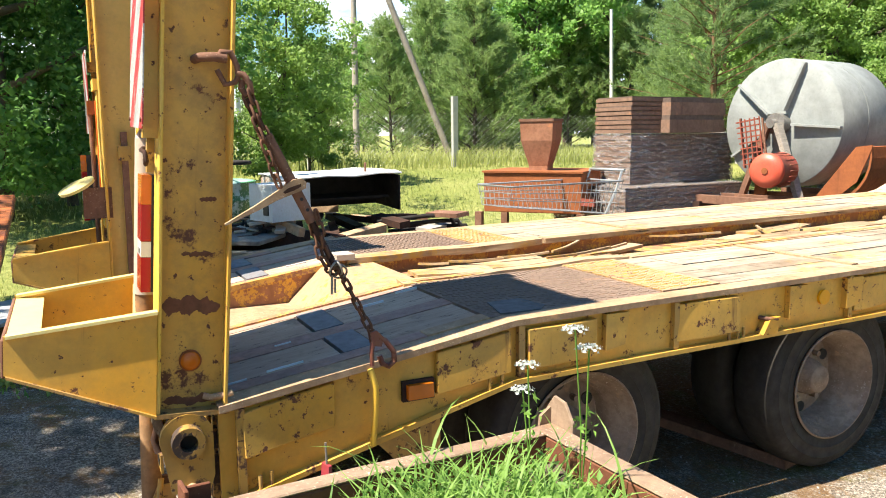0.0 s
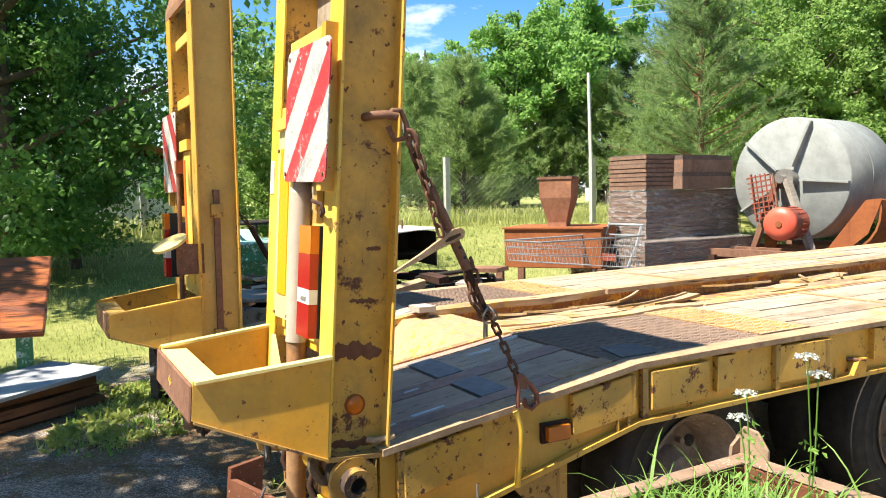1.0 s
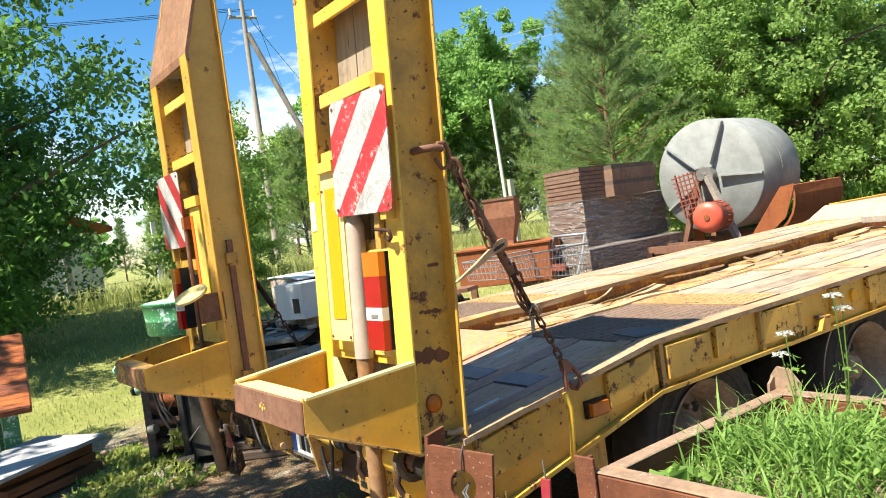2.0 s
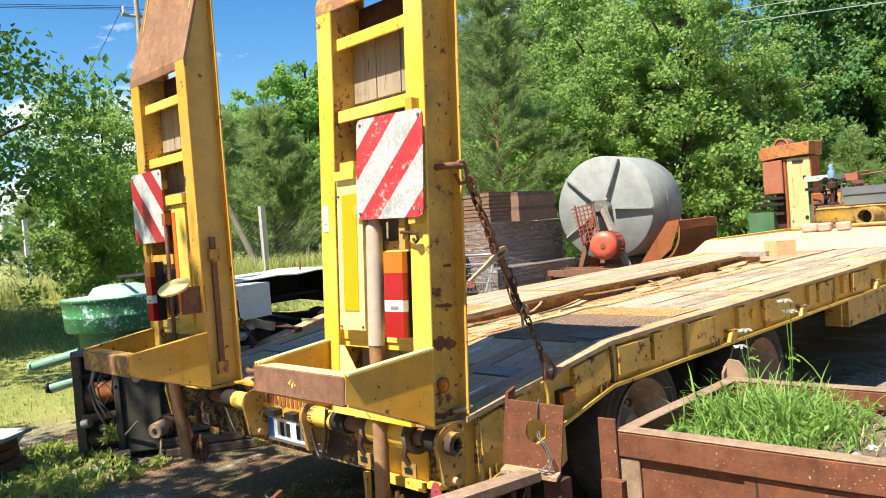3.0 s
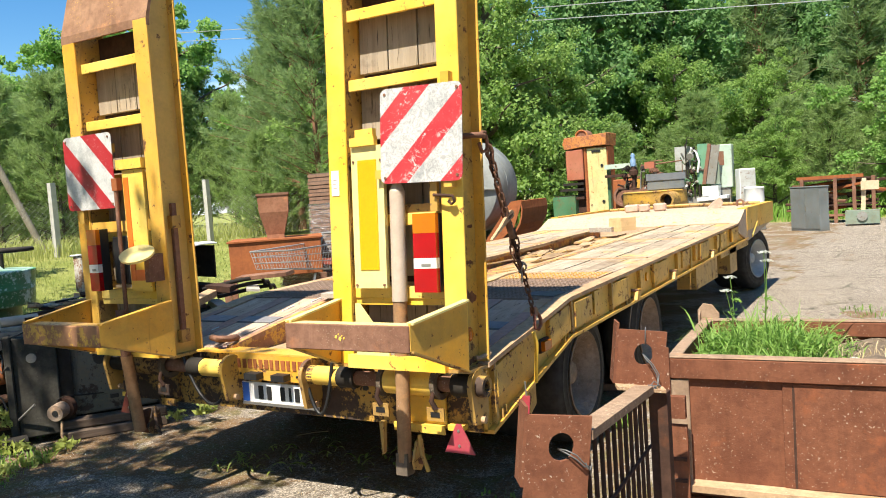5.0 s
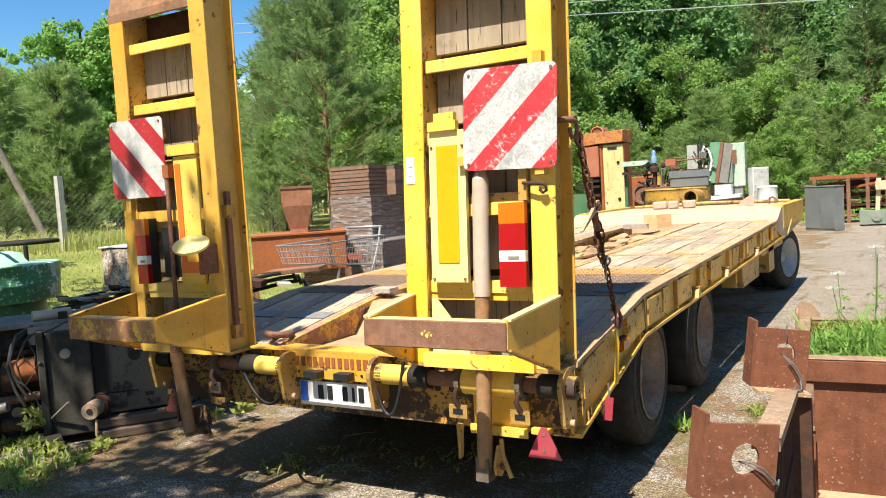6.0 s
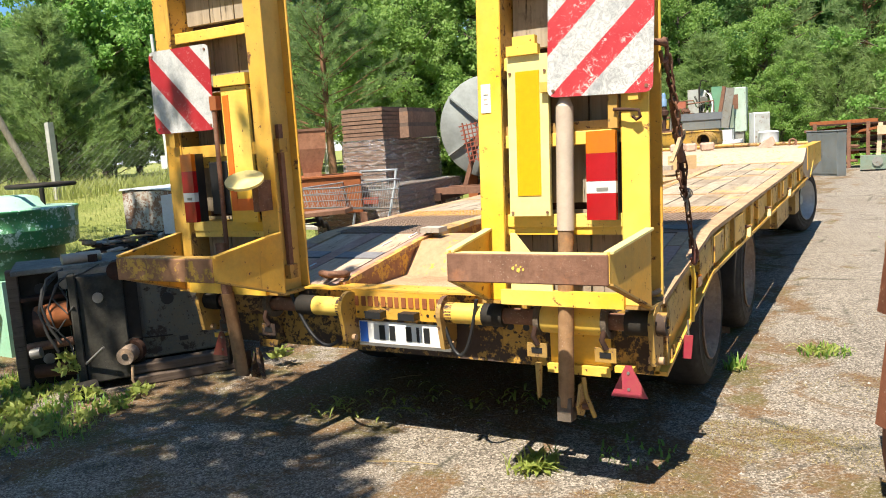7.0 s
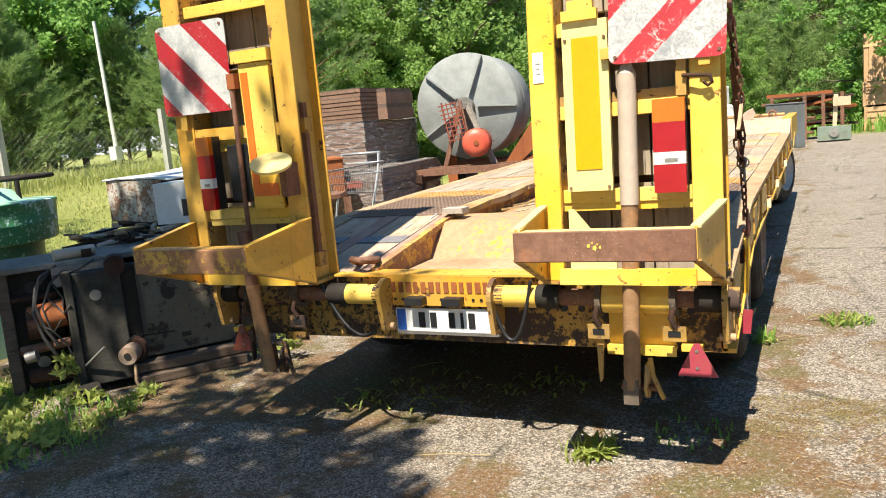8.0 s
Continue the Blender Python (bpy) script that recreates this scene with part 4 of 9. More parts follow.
# ---- the two upright loading ramps ----
def build_ramp(at, right):
    """Local axes: x across from the outer left edge (0 to 0.73), y from the tail face into the ramp, z up from the foot."""
    W, D = 0.73, 0.205
    r = thing("loading_ramp", "upright yellow steel loading ramp with wooden treads, chipped paint", "loading ramp", at, "loading ramps")
    paint_tail = YELLOW_FRESH if right else YELLOW
    for n, x in enumerate((0.0, W - 0.11)):
        web = bmesh.new()
        prism(web, [(0.008, 0.0), (0.008, 1.84), (D - 0.06, 2.39), (D - 0.008, 2.39), (D - 0.008, 0.0)], x + 0.05, x + 0.06)
        beam = part("stringer", web, YELLOW_WEB if right else YELLOW_PALE, r, "I-shaped ramp beam with rust blotches and chips")
        part("tail_flange", boxes((x, x + 0.11, 0.0, 0.012, 0.0, 1.84)), paint_tail, beam, "", 0.003, 0.003, 0.2)
        part("front_flange", boxes((x, x + 0.11, D - 0.012, D, 0.0, 2.39)), YELLOW, beam, "", 0.003, 0.003, 0.2)
        # closing inner plate that makes the beam look boxed from the tail
        xi = x + 0.105 if n == 0 else x
        part("inner_plate", boxes((xi, xi + 0.006, 0.012, D - 0.012, 0.02, 1.84)), YELLOW_WORN, beam)
        part("foot_plate", boxes((x - 0.002, x + 0.112, -0.004, D + 0.004, -0.014, 0.0)), YELLOW_WORN, beam, "", 0.003)
    # slanted head plate, rusty
    bm = bmesh.new()
    prism(bm, [(0.0, 1.80), (0.0, 1.845), (D - 0.05, 2.40), (D - 0.04, 2.40), (0.02, 1.84), (0.02, 1.80)], 0.0, W)
    part("head_plate", bm, YELLOW_RUST if right else HEAD_RUST, r, "slanted head plate with brown rust", 0.003)
    for z in (0.40, 0.735, 1.06, 1.38, 1.71):
        part("rung", boxes((0.112, W - 0.112, 0.035, 0.115, z - 0.045, z - 0.035), (0.112, W - 0.112, 0.03, 0.042, z - 0.09, z - 0.035)), YELLOW_FRESH, r, "angle steel rung", 0.003, 0.002, 0.15)
    for z0, z1 in ((0.02, 0.35), (0.41, 0.685), (0.745, 1.01), (1.07, 1.33), (1.39, 1.66)):
        for i in range(3):
            x = 0.115 + i * 0.168
            part("tread_board", boxes((x + 0.003, x + 0.163, 0.125, 0.165, z0, z1 + 0.03)), RAMP_WOOD, r, "grey cracked wooden tread board", 0.004)
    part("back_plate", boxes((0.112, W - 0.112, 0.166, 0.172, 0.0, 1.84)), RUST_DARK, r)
    # flap at the foot: two wings and a brown cross bar
    y1 = -0.385 if right else -0.42
    for x, tip, s in ((0.03, 0.05, -1), (W - 0.006, W - 0.05, 1)):
        bm = bmesh.new()
        t = 0.008
        pts = [((x, 0.0, 0.0), (tip, y1 - 0.005, 0.135), (tip, y1 - 0.005, 0.245), (x, 0.0, 0.31))]
        for p in pts:
            a = [bm.verts.new(q) for q in p]
            b = [bm.verts.new((q[0] + t, q[1], q[2])) for q in p]
            bm.faces.new(a), bm.faces.new(b[::-1])
            for i in range(4):
                bm.faces.new((a[i], b[i], b[(i + 1) % 4], a[(i + 1) % 4]))
        wing = part("flap_wing", bm, YELLOW, r, "folded steel wing of the ramp foot")
        bm = bmesh.new()
        w = 0.034
        a = [bm.verts.new(q) for q in ((x + 0.004 - w / 2, 0.0, 0.31), (tip + 0.004 - w / 2, y1, 0.247), (tip + 0.004 + w / 2, y1, 0.247), (x + 0.004 + w / 2, 0.0, 0.31))]
        b = [bm.verts.new((v.co.x, v.co.y, v.co.z - 0.009)) for v in a]
        bm.faces.new(a), bm.faces.new(b[::-1])
        for i in range(4):
            bm.faces.new((a[i], b[i], b[(i + 1) % 4], a[(i + 1) % 4]))
        # the right ramp's rims are paler: their sunlit edges are put into the colour
        part("wing_rim", bm, PANEL_EDGE if right else YELLOW, wing, "wing rim, on the right ramp painted pale as sunlit", 0.002)
        bm = bmesh.new()
        a = [bm.verts.new(q) for q in ((x - 0.012, 0.0, 0.0), (tip - 0.012, y1, 0.135), (tip + 0.02, y1, 0.135), (x + 0.02, 0.0, 0.0))]
        b = [bm.verts.new((v.co.x, v.co.y, v.co.z - 0.008)) for v in a]
        bm.faces.new(a), bm.faces.new(b[::-1])
        for i in range(4):
            bm.faces.new((a[i], b[i], b[(i + 1) % 4], a[(i + 1) % 4]))
        part("wing_lip", bm, YELLOW_WORN, wing)
    bar = part("foot_bar", boxes((0.045, W - 0.045, y1 - 0.012, y1, 0.125, 0.235)), RUST if right else YELLOW_RUST, r, "brown worn cross bar", 0.004, 0.002, 0.15)
    for x, z, w in ((0.318, 0.180, 0.012), (0.333, 0.192, 0.007), (0.338, 0.172, 0.015), (0.352, 0.187, 0.006), (0.36, 0.176, 0.009)) if right else ():
        part("paint_remnant", shape(prism, [(x, z), (x + 0.7 * w, z - 0.4 * w), (x + w, z + 0.3 * w), (x + 0.8 * w, z + 0.9 * w), (x + 0.2 * w, z + 0.7 * w)], y1 - 0.0135, y1 - 0.0115, "y"), YELLOW_FRESH, bar)
    part("bar_top", boxes((0.05, W - 0.05, y1, y1 + 0.085, 0.226, 0.236)), PANEL_EDGE if right else YELLOW_WORN, bar, "", 0.003)
    part("bar_bottom", boxes((0.05, W - 0.05, y1, y1 + 0.07, 0.125, 0.133)), YELLOW_WORN, bar, "", 0.003)
    part("toe_strip", boxes((0.10, W - 0.10, -0.03, 0.008, -0.012, 0.05)), YELLOW_FRESH, r, "bright yellow toe strip", 0.003)
    return r


RIGHT_RAMP = pose(0.512, -0.157, 0.81, -3.9, 0, 0)
LEFT_RAMP = pose(-1.318, -0.178, 0.80, -0.3, 0, 0.5)
ramp_r, ramp_l = build_ramp(RIGHT_RAMP, True), build_ramp(LEFT_RAMP, False)
tagged(ramp_l, "upright yellow loading ramp with rusty head plate and dull paint")


def warning_board(parent, x0, z0, y, flip, tilt=0.0):
    bm = bmesh.new()
    w, h, c = 0.423, 0.425, 0.03
    pts = []
    for cx, cz, a0 in ((w - c, h - c, 0), (c, h - c, 90), (c, c, 180), (w - c, c, 270)):
        pts += [(cx + c * math.cos(radians(a0 + a)), cz + c * math.sin(radians(a0 + a))) for a in (0, 30, 60, 90)]
    prism(bm, pts, -0.002, 0.002, "y")
    if flip:
        for v in bm.verts:
            v.co.x = w - v.co.x
    bmesh.ops.triangulate(bm, faces=[f for f in bm.faces if len(f.verts) > 4])
    m = pose(x0, y, z0, 0, tilt, 0)
    b = part("warning_board", bm, STRIPES_DULL if flip else STRIPES, parent, "scuffed red and white striped warning board", at=m @ (Matrix.Diagonal((-1, 1, 1, 1)) @ Matrix.Translation((-w, 0, 0)) if flip else Matrix()))
    for x, z in ((0.025, 0.025), (w - 0.025, 0.025), (0.025, h - 0.025), (w - 0.025, h - 0.025)):
        part("rivet", shape(rod, (x, -0.006, z), (x, 0.0, z), 0.007, 8), RUST, b)
    return b


def tail_lamp(parent, x0, x1, y, z0, dull):
    w = x1 - x0
    body = part("tail_lamp", boxes((x0, x1, y, y + 0.055, z0, z0 + 0.35)), BLACK, parent, "tall amber, red and clear tail lamp", 0.01)
    for a, b, m in ((0.0, 0.105, RED_LENS), (0.106, 0.152, CLEAR_LENS), (0.153, 0.262, RED_LENS), (0.263, 0.35, AMBER_LENS)):
        part("lens", boxes((x0 + 0.001, x1 - 0.001, y - 0.028, y + 0.012, z0 + a, z0 + b)), m, body, "", 0.014)
    part("label_bar", boxes((x0 + w * 0.35, x1 - w * 0.25, y - 0.0305, y - 0.027, z0 + 0.115, z0 + 0.128)), GREY_PAINT, body)


def fit_right_ramp(r):
    warning_board(r, 0.335, 0.835, -0.045, False, 1.6)
    part("board_bracket", boxes((0.30, 0.345, -0.04, 0.03, 0.86, 0.90)), YELLOW, r, "", 0.003)
    part("board_bracket", boxes((0.66, 0.70, -0.04, 0.0, 0.80, 1.30)), YELLOW, r, "", 0.003)
    tail_lamp(r, 0.487, 0.607, -0.006, 0.342, False)
    panel = part("reflector_panel", boxes((0.145, 0.325, -0.012, 0.012, 0.36, 1.02)), PANEL_EDGE, r, "tall yellow panel with reflective foil", 0.004)
    part("foil", boxes((0.183, 0.288, -0.016, -0.011, 0.445, 0.955)), REFLECT_YELLOW, panel)
    for x in (0.158, 0.312):
        for z in (0.375, 0.95):
            part("rivet", shape(rod, (x, -0.018, z), (x, -0.011, z), 0.006, 8), RUST, panel)
    part("panel_step", boxes((0.15, 0.29, -0.03, 0.0, 1.02, 1.06), (0.17, 0.27, -0.01, 0.02, 1.06, 1.10)), YELLOW_FRESH, panel, "", 0.004)
    part("cross_plate", boxes((0.112, 0.62, 0.038, 0.05, 0.28, 0.36)), YELLOW_FRESH, r, "bright yellow cross plate", 0.004)
    part("cross_plate", boxes((0.112, 0.62, 0.04, 0.052, 0.70, 0.74)), YELLOW_WORN, r, "", 0.004)
    bm = bmesh.new()
    prism(bm, [(0.145, 0.05), (0.145, 0.29), (0.165, 0.29), (0.33, 0.09), (0.33, 0.05)], -0.02, -0.008, "y")
    part("gusset", bm, PANEL_EDGE, r, "pale yellow triangular gusset", 0.003)
    part("sticker", boxes((0.018, 0.062, -0.004, 0.0, 0.80, 0.92)), PLATE_WHITE, r, "small white sticker with unreadable print")
    part("print_bar", boxes((0.03, 0.052, -0.006, -0.0035, 0.875, 0.879), (0.03, 0.046, -0.006, -0.0035, 0.855, 0.859), (0.03, 0.05, -0.006, -0.0035, 0.835, 0.839)), CLAY, r)
    # hasp and pin beside the lamp
    part("hasp", shape(pipe, [(0.60, -0.03, 0.77), (0.66, -0.04, 0.765), (0.70, -0.035, 0.76), (0.705, -0.03, 0.735), (0.69, -0.03, 0.725), (0.675, -0.03, 0.74)], 0.007, 6), RUST_DARK, r, "rusty wire pin")
    part("hasp_plate", boxes((0.575, 0.612, -0.02, 0.0, 0.70, 0.86)), YELLOW_WORN, r, "", 0.003)
    ring = part("round_reflector", shape(rod, (0.676, 0.10, 0.145), (0.687, 0.10, 0.145), 0.033, 24), RUST_ORANGE, r, "round amber reflector in a rusty ring")
    part("lens", shape(lathe, [(0.0, 0.029), (0.006, 0.027), (0.010, 0.016), (0.011, 0.0001)], (0.686, 0.10, 0.145), (1, 0, 0), 20), AMBER_LENS, ring)
    part("step_peg", shape(pipe, [(0.69, 0.14, 0.035), (0.70, 0.16, 0.03), (0.72, 0.21, 0.045), (0.722, 0.22, 0.05)], 0.011, 8), RUST_PALE, r, "bent steel peg")
    part("lock_pocket", shape(prism, [(0.115, 0.02), (0.115, 0.24), (0.16, 0.27), (0.20, 0.24), (0.20, 0.02)], 0.106, 0.112, "x"), RUST_ORANGE, r, "rusty rounded pocket")
    # prop leg that hangs below the ramp
    leg = part("prop_leg", shape(rod, (0.385, 0.0, 0.30), (0.39, 0.0, 0.80), 0.036, 20), CLAY, r, "pale primed prop leg, lower part rusty")
    part("leg_foot", shape(rod, (0.362, 0.03, -0.44), (0.385, 0.0, 0.31), 0.033, 20), LEG_RUST, leg)
    part("leg_knob", boxes((0.332, 0.392, 0.0, 0.065, -0.50, -0.40)), CAKED, leg, "dark worn clevis block", 0.014)
    part("leg_top", shape(rod, (0.39, 0.0, 0.80), (0.392, 0.0, 0.835), 0.036, 20, 0.02), CLAY, leg)


CLAY = plain("pale_pinkish_primer", (0.52, 0.42, 0.33), 0.6, vary=0.2)
LEG_RUST = rusty("brown_bare_leg_steel", (0.26, 0.14, 0.07), (0.40, 0.25, 0.13), paleness=0.64)
fit_right_ramp(ramp_r)


def fit_left_ramp(r):
    warning_board(r, -0.02, 0.835, -0.035, True, 0.0)
    part("board_bracket", boxes((0.06, 0.10, -0.03, 0.02, 0.76, 0.90)), YELLOW_WORN, r, "", 0.003)
    part("board_bracket", boxes((0.30, 0.36, -0.03, 0.02, 1.15, 1.2)), YELLOW_WORN, r, "", 0.003)
    tail_lamp(r, 0.185, 0.265, -0.06, 0.37, True)
    panel = part("reflector_panel", boxes((0.43, 0.60, -0.005, 0.014, 0.36, 1.04)), YELLOW_FRESH, r, "yellow panel with orange reflective strip", 0.004)
    part("foil", boxes((0.44, 0.478, -0.010, -0.004, 0.42, 1.0)), ORANGE_FOIL, panel)
    part("foil", boxes((0.478, 0.585, -0.009, -0.004, 0.42, 0.48)), ORANGE_FOIL, panel)
    part("cross_plate", boxes((0.112, 0.62, 0.038, 0.05, 0.28, 0.36)), YELLOW_FRESH, r, "", 0.004)
    part("cross_plate", boxes((0.112, 0.62, 0.004, 0.02, 0.70, 0.76)), YELLOW, r, "", 0.004)
    part("lamp_socket", boxes((0.30, 0.43, -0.012, 0.0, 0.40, 0.68)), BLACK, r, "black empty lamp bracket", 0.005, 0.02, 0.08)
    part("prop_rod", shape(rod, (0.395, -0.03, 0.20), (0.400, -0.03, 0.95), 0.012, 12), RUST, r, "thin rusty prop rod")
    part("prop_sleeve", shape(rod, (0.40, -0.06, -0.05), (0.385, -0.06, 0.26), 0.028, 14), RUST, r)
    part("prop_hook", boxes((0.385, 0.43, -0.045, -0.01, 0.93, 1.0)), RUST_ORANGE, r, "", 0.012)
    part("panel_step", boxes((0.40, 0.61, -0.02, 0.02, 1.045, 1.10)), YELLOW_FRESH, r, "bright yellow folded bracket", 0.005)
    part("prop_leg", shape(rod, (0.41, -0.02, -0.44), (0.40, -0.06, 0.0), 0.033, 16), LEG_RUST, r, "brown prop leg below the ramp")
    bm = bmesh.new()
    lathe(bm, [(-0.008, 0.0001), (-0.008, 0.098), (0.006, 0.10), (0.010, 0.0001)], (0, 0, 0), (0, 0, 1), 28)
    for v in bm.verts:
        v.co.y *= 0.9
    disc = part("disc_foot", bm, PANEL_EDGE, r, "round pale yellow disc foot", at=pose(0.645, -0.125, 0.575, 26, 10, 0))
    part("disc_arm", boxes((0.665, 0.70, -0.10, 0.03, 0.42, 0.57)), RUST, r, "rusty disc bracket", 0.012)
    part("lock_bar", boxes((0.684, 0.706, 0.085, 0.115, 0.08, 0.84)), RUST, r, "rusty lock bar along the beam", 0.004)
    for z in (0.06, 0.70):
        part("lock_clip", boxes((0.681, 0.716, 0.07, 0.13, z, z + 0.07)), YELLOW_WORN, r, "", 0.004)


ORANGE_FOIL = plain("faded_orange_foil", (0.80, 0.17, 0.02), 0.4, vary=0.2, scale=25)
fit_left_ramp(ramp_l)


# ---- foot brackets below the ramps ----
# left bracket's paints: grease, with the shade on that side put into the colour
SHADED_GREASE = paint("greasy_shaded_yellow_paint", (0.40, 0.21, 0.03), (0.24, 0.13, 0.04), rust=(0.035, 0.02, 0.014), wear=0.49, streak=0.5, dirt=0.6)
SHADED_GREASE_DARK = paint("dark_greasy_shaded_paint", (0.24, 0.12, 0.03), (0.14, 0.075, 0.03), rust=(0.03, 0.018, 0.013), wear=0.46, streak=0.5, dirt=0.6)


def build_foot(cx, label, clean, worn, narrow):
    f = thing("ramp_prop_bracket", label, "ramp bracket", pose(cx, -0.02, 0.0), "ramp prop brackets")
    part("knuckle", shape(rod, (-0.135, -0.055, 0.722), (0.135, -0.055, 0.722), 0.062, 20), clean, f, "yellow hinge knuckle")
    for x in (-0.15, 0.15):
        bm = bmesh.new()
        lathe(bm, [(-0.012, 0.045), (0.012, 0.045), (0.012, 0.075), (-0.012, 0.075)], (x, -0.055, 0.722), (1, 0, 0), 18, True)
        part("collar", bm, CAKED, f, "grease-caked collar", dents=0.012, cut=0.03)
        eye = part("lug", boxes((x - 0.045, x + 0.045, -0.12, -0.112, 0.565, 0.625)), worn, f, "steel lug with a slot", 0.004)
        part("slot", boxes((x - 0.024, x + 0.024, -0.1225, -0.1115, 0.583, 0.607)), INK, eye, "", 0.003)
        part("hanger", shape(pipe, [(x, -0.12, 0.70), (x - 0.01, -0.13, 0.66), (x + 0.005, -0.12, 0.62)], 0.012, 8), RUST_DARK, f)
    part("apron", boxes((0.02 if narrow else -0.135, 0.135, 0.0, 0.012, 0.50, 0.70)), clean, f, "", 0.003)
    part("shelf", boxes((0.0 if narrow else -0.14, 0.14, -0.03, 0.0, 0.50, 0.512), (0.0 if narrow else -0.14, 0.14, -0.034, -0.024, 0.475, 0.515)), clean, f, "pale yellow angle shelf", 0.003)
    part("claw", shape(prism, [(-0.16, 0.54), (-0.135, 0.54), (-0.145, 0.39), (-0.155, 0.38)], -0.125, -0.10, "y"), worn, f, "", 0.003)
    for x in (-0.045, 0.035):
        bm = bmesh.new()
        prism(bm, [(-0.15, 0.34), (-0.155, 0.38), (-0.12, 0.46), (-0.07, 0.46), (-0.06, 0.36), (-0.10, 0.32)], x - 0.006, x + 0.006)
        part("fork_cheek", bm, worn if x > 0 else RUST, f, "", 0.003)
    part("pin", shape(rod, (-0.07, -0.105, 0.365), (0.07, -0.105, 0.365), 0.014, 10), RUST, f)
    part("pin_lever", shape(pipe, [(0.05, -0.11, 0.49), (0.06, -0.12, 0.42), (0.10, -0.13, 0.33)], 0.010, 8), worn, f)
    return f


build_foot(0.895, "yellow prop bracket below the ramp, greasy and chipped", YELLOW_FRESH, YELLOW_WORN, False)
build_foot(-0.90, "grimy yellow prop bracket below the ramp, shade in its paint", SHADED_GREASE, SHADED_GREASE_DARK, True)


def reflector_triangle(x, y, z, material, label):
    t = thing("triangle_reflector", label, "reflector", pose(x, y, z, 0, 0, 0))
    part("triangle", shape(prism, [(-0.078, 0.0), (0.078, 0.0), (0.012, 0.135), (-0.012, 0.135)], -0.004, 0.004, "y"), material, t, "", 0.002)
    for p in ((0.0, 0.105), (0.0, 0.035)):
        part("screw", shape(rod, (p[0], -0.007, p[1]), (p[0], -0.003, p[1]), 0.007, 8), STEEL, t)
    part("holder", boxes((-0.06, 0.02, 0.004, 0.05, 0.10, 0.125)), YELLOW_FRESH, t, "", 0.003)
    return t


reflector_triangle(1.115, -0.06, 0.40, CRIMSON, "faded red triangular reflector below the rear beam")
reflector_triangle(-1.18, -0.05, 0.40, SHADED_CRIMSON, "faded red triangular reflector, its shade put into the red")


def rust_patch(parent, y0, y1, z0, z1, seed):
    """A ragged flake of bare rust on the outer web of the ramp."""
    n = 46
    def rag(i, f):
        return 0.62 + 0.7 * noise.noise((i * f * 0.5, seed * 3.7, 0.3)) + 0.28 * noise.noise((i * f * 1.7, seed * 1.9, 4.1))
    low, top = [], []
    for i in range(n + 1):
        u = i / n
        full = (z1 - z0) * min(1.0, 7 * u + 0.15, 7 * (1 - u) + 0.15)
        mid = (z0 + z1) / 2
        low.append((y0 + (y1 - y0) * u, mid - full * 0.5 * max(0.08, rag(i, 0.31))))
        top.append((y0 + (y1 - y0) * u, mid + full * 0.5 * max(0.08, rag(i + 90, 0.27))))
    part("rust_patch", shape(prism, low + top[::-1], 0.6798, 0.6812), RUST_SCAB, parent, "ragged brown rust flake")


RUST_SCAB = rusty("brown_rust_scab", (0.15, 0.062, 0.034), (0.24, 0.11, 0.06), paleness=0.70)
for k, d in enumerate(((0.07, 0.165, 0.455, 0.478), (0.015, 0.185, 0.275, 0.345), (0.12, 0.17, 0.62, 0.64), (0.02, 0.19, 0.005, 0.04))):
    rust_patch(ramp_r, *d, k)

# ---- trees ----
def leaf_cloud(name, centres, radii, count, size, aspect, material, droop=0.0, up=None, flat=0.75):
    """Many small bent leaves scattered through clumps: each leaf is two triangles folded along its rib."""
    rng = np.random.default_rng(len(centres) * 7 + count)
    centres, radii = np.asarray(centres, float), np.asarray(radii, float)
    which = rng.integers(0, len(centres), count)
    way = rng.normal(size=(count, 3))
    way /= np.linalg.norm(way, axis=1)[:, None]
    dist = radii[which] * rng.random(count) ** 0.45
    p = centres[which] + way * dist[:, None] * (1, 1, flat)
    axis = rng.normal(size=(count, 3)) + way * 0.9
    axis[:, 2] -= droop
    if up is not None:
        axis[:, 2] += up
    axis /= np.linalg.norm(axis, axis=1)[:, None]
    face = rng.normal(size=(count, 3)) * 0.75 + way * 0.8 + (0, 0, 0.55)
    wide = np.cross(axis, face)
    wide /= np.linalg.norm(wide, axis=1)[:, None]
    nrm = np.cross(axis, wide)
    s = size * (0.55 + 0.9 * rng.random(count))[:, None]
    a, b = p - axis * s * 0.5, p + axis * s * 0.5
    l, r = p + wide * s * aspect + nrm * s * 0.12, p - wide * s * aspect + nrm * s * 0.12
    verts = np.stack([a, l, b, r], 1).reshape(-1, 3)
    idx = np.arange(count) * 4
    loops = np.stack([idx, idx + 1, idx + 2, idx, idx + 2, idx + 3], 1).ravel()
    me = bpy.data.meshes.new(name)
    me.vertices.add(len(verts))
    me.vertices.foreach_set("co", verts.astype(np.float32).ravel())
    me.loops.add(len(loops))
    me.loops.foreach_set("vertex_index", loops.astype(np.int32))
    me.polygons.add(count * 2)
    me.polygons.foreach_set("loop_start", np.arange(count * 2, dtype=np.int32) * 3)
    me.update(calc_edges=True)
    me.materials.append(material)
    return me


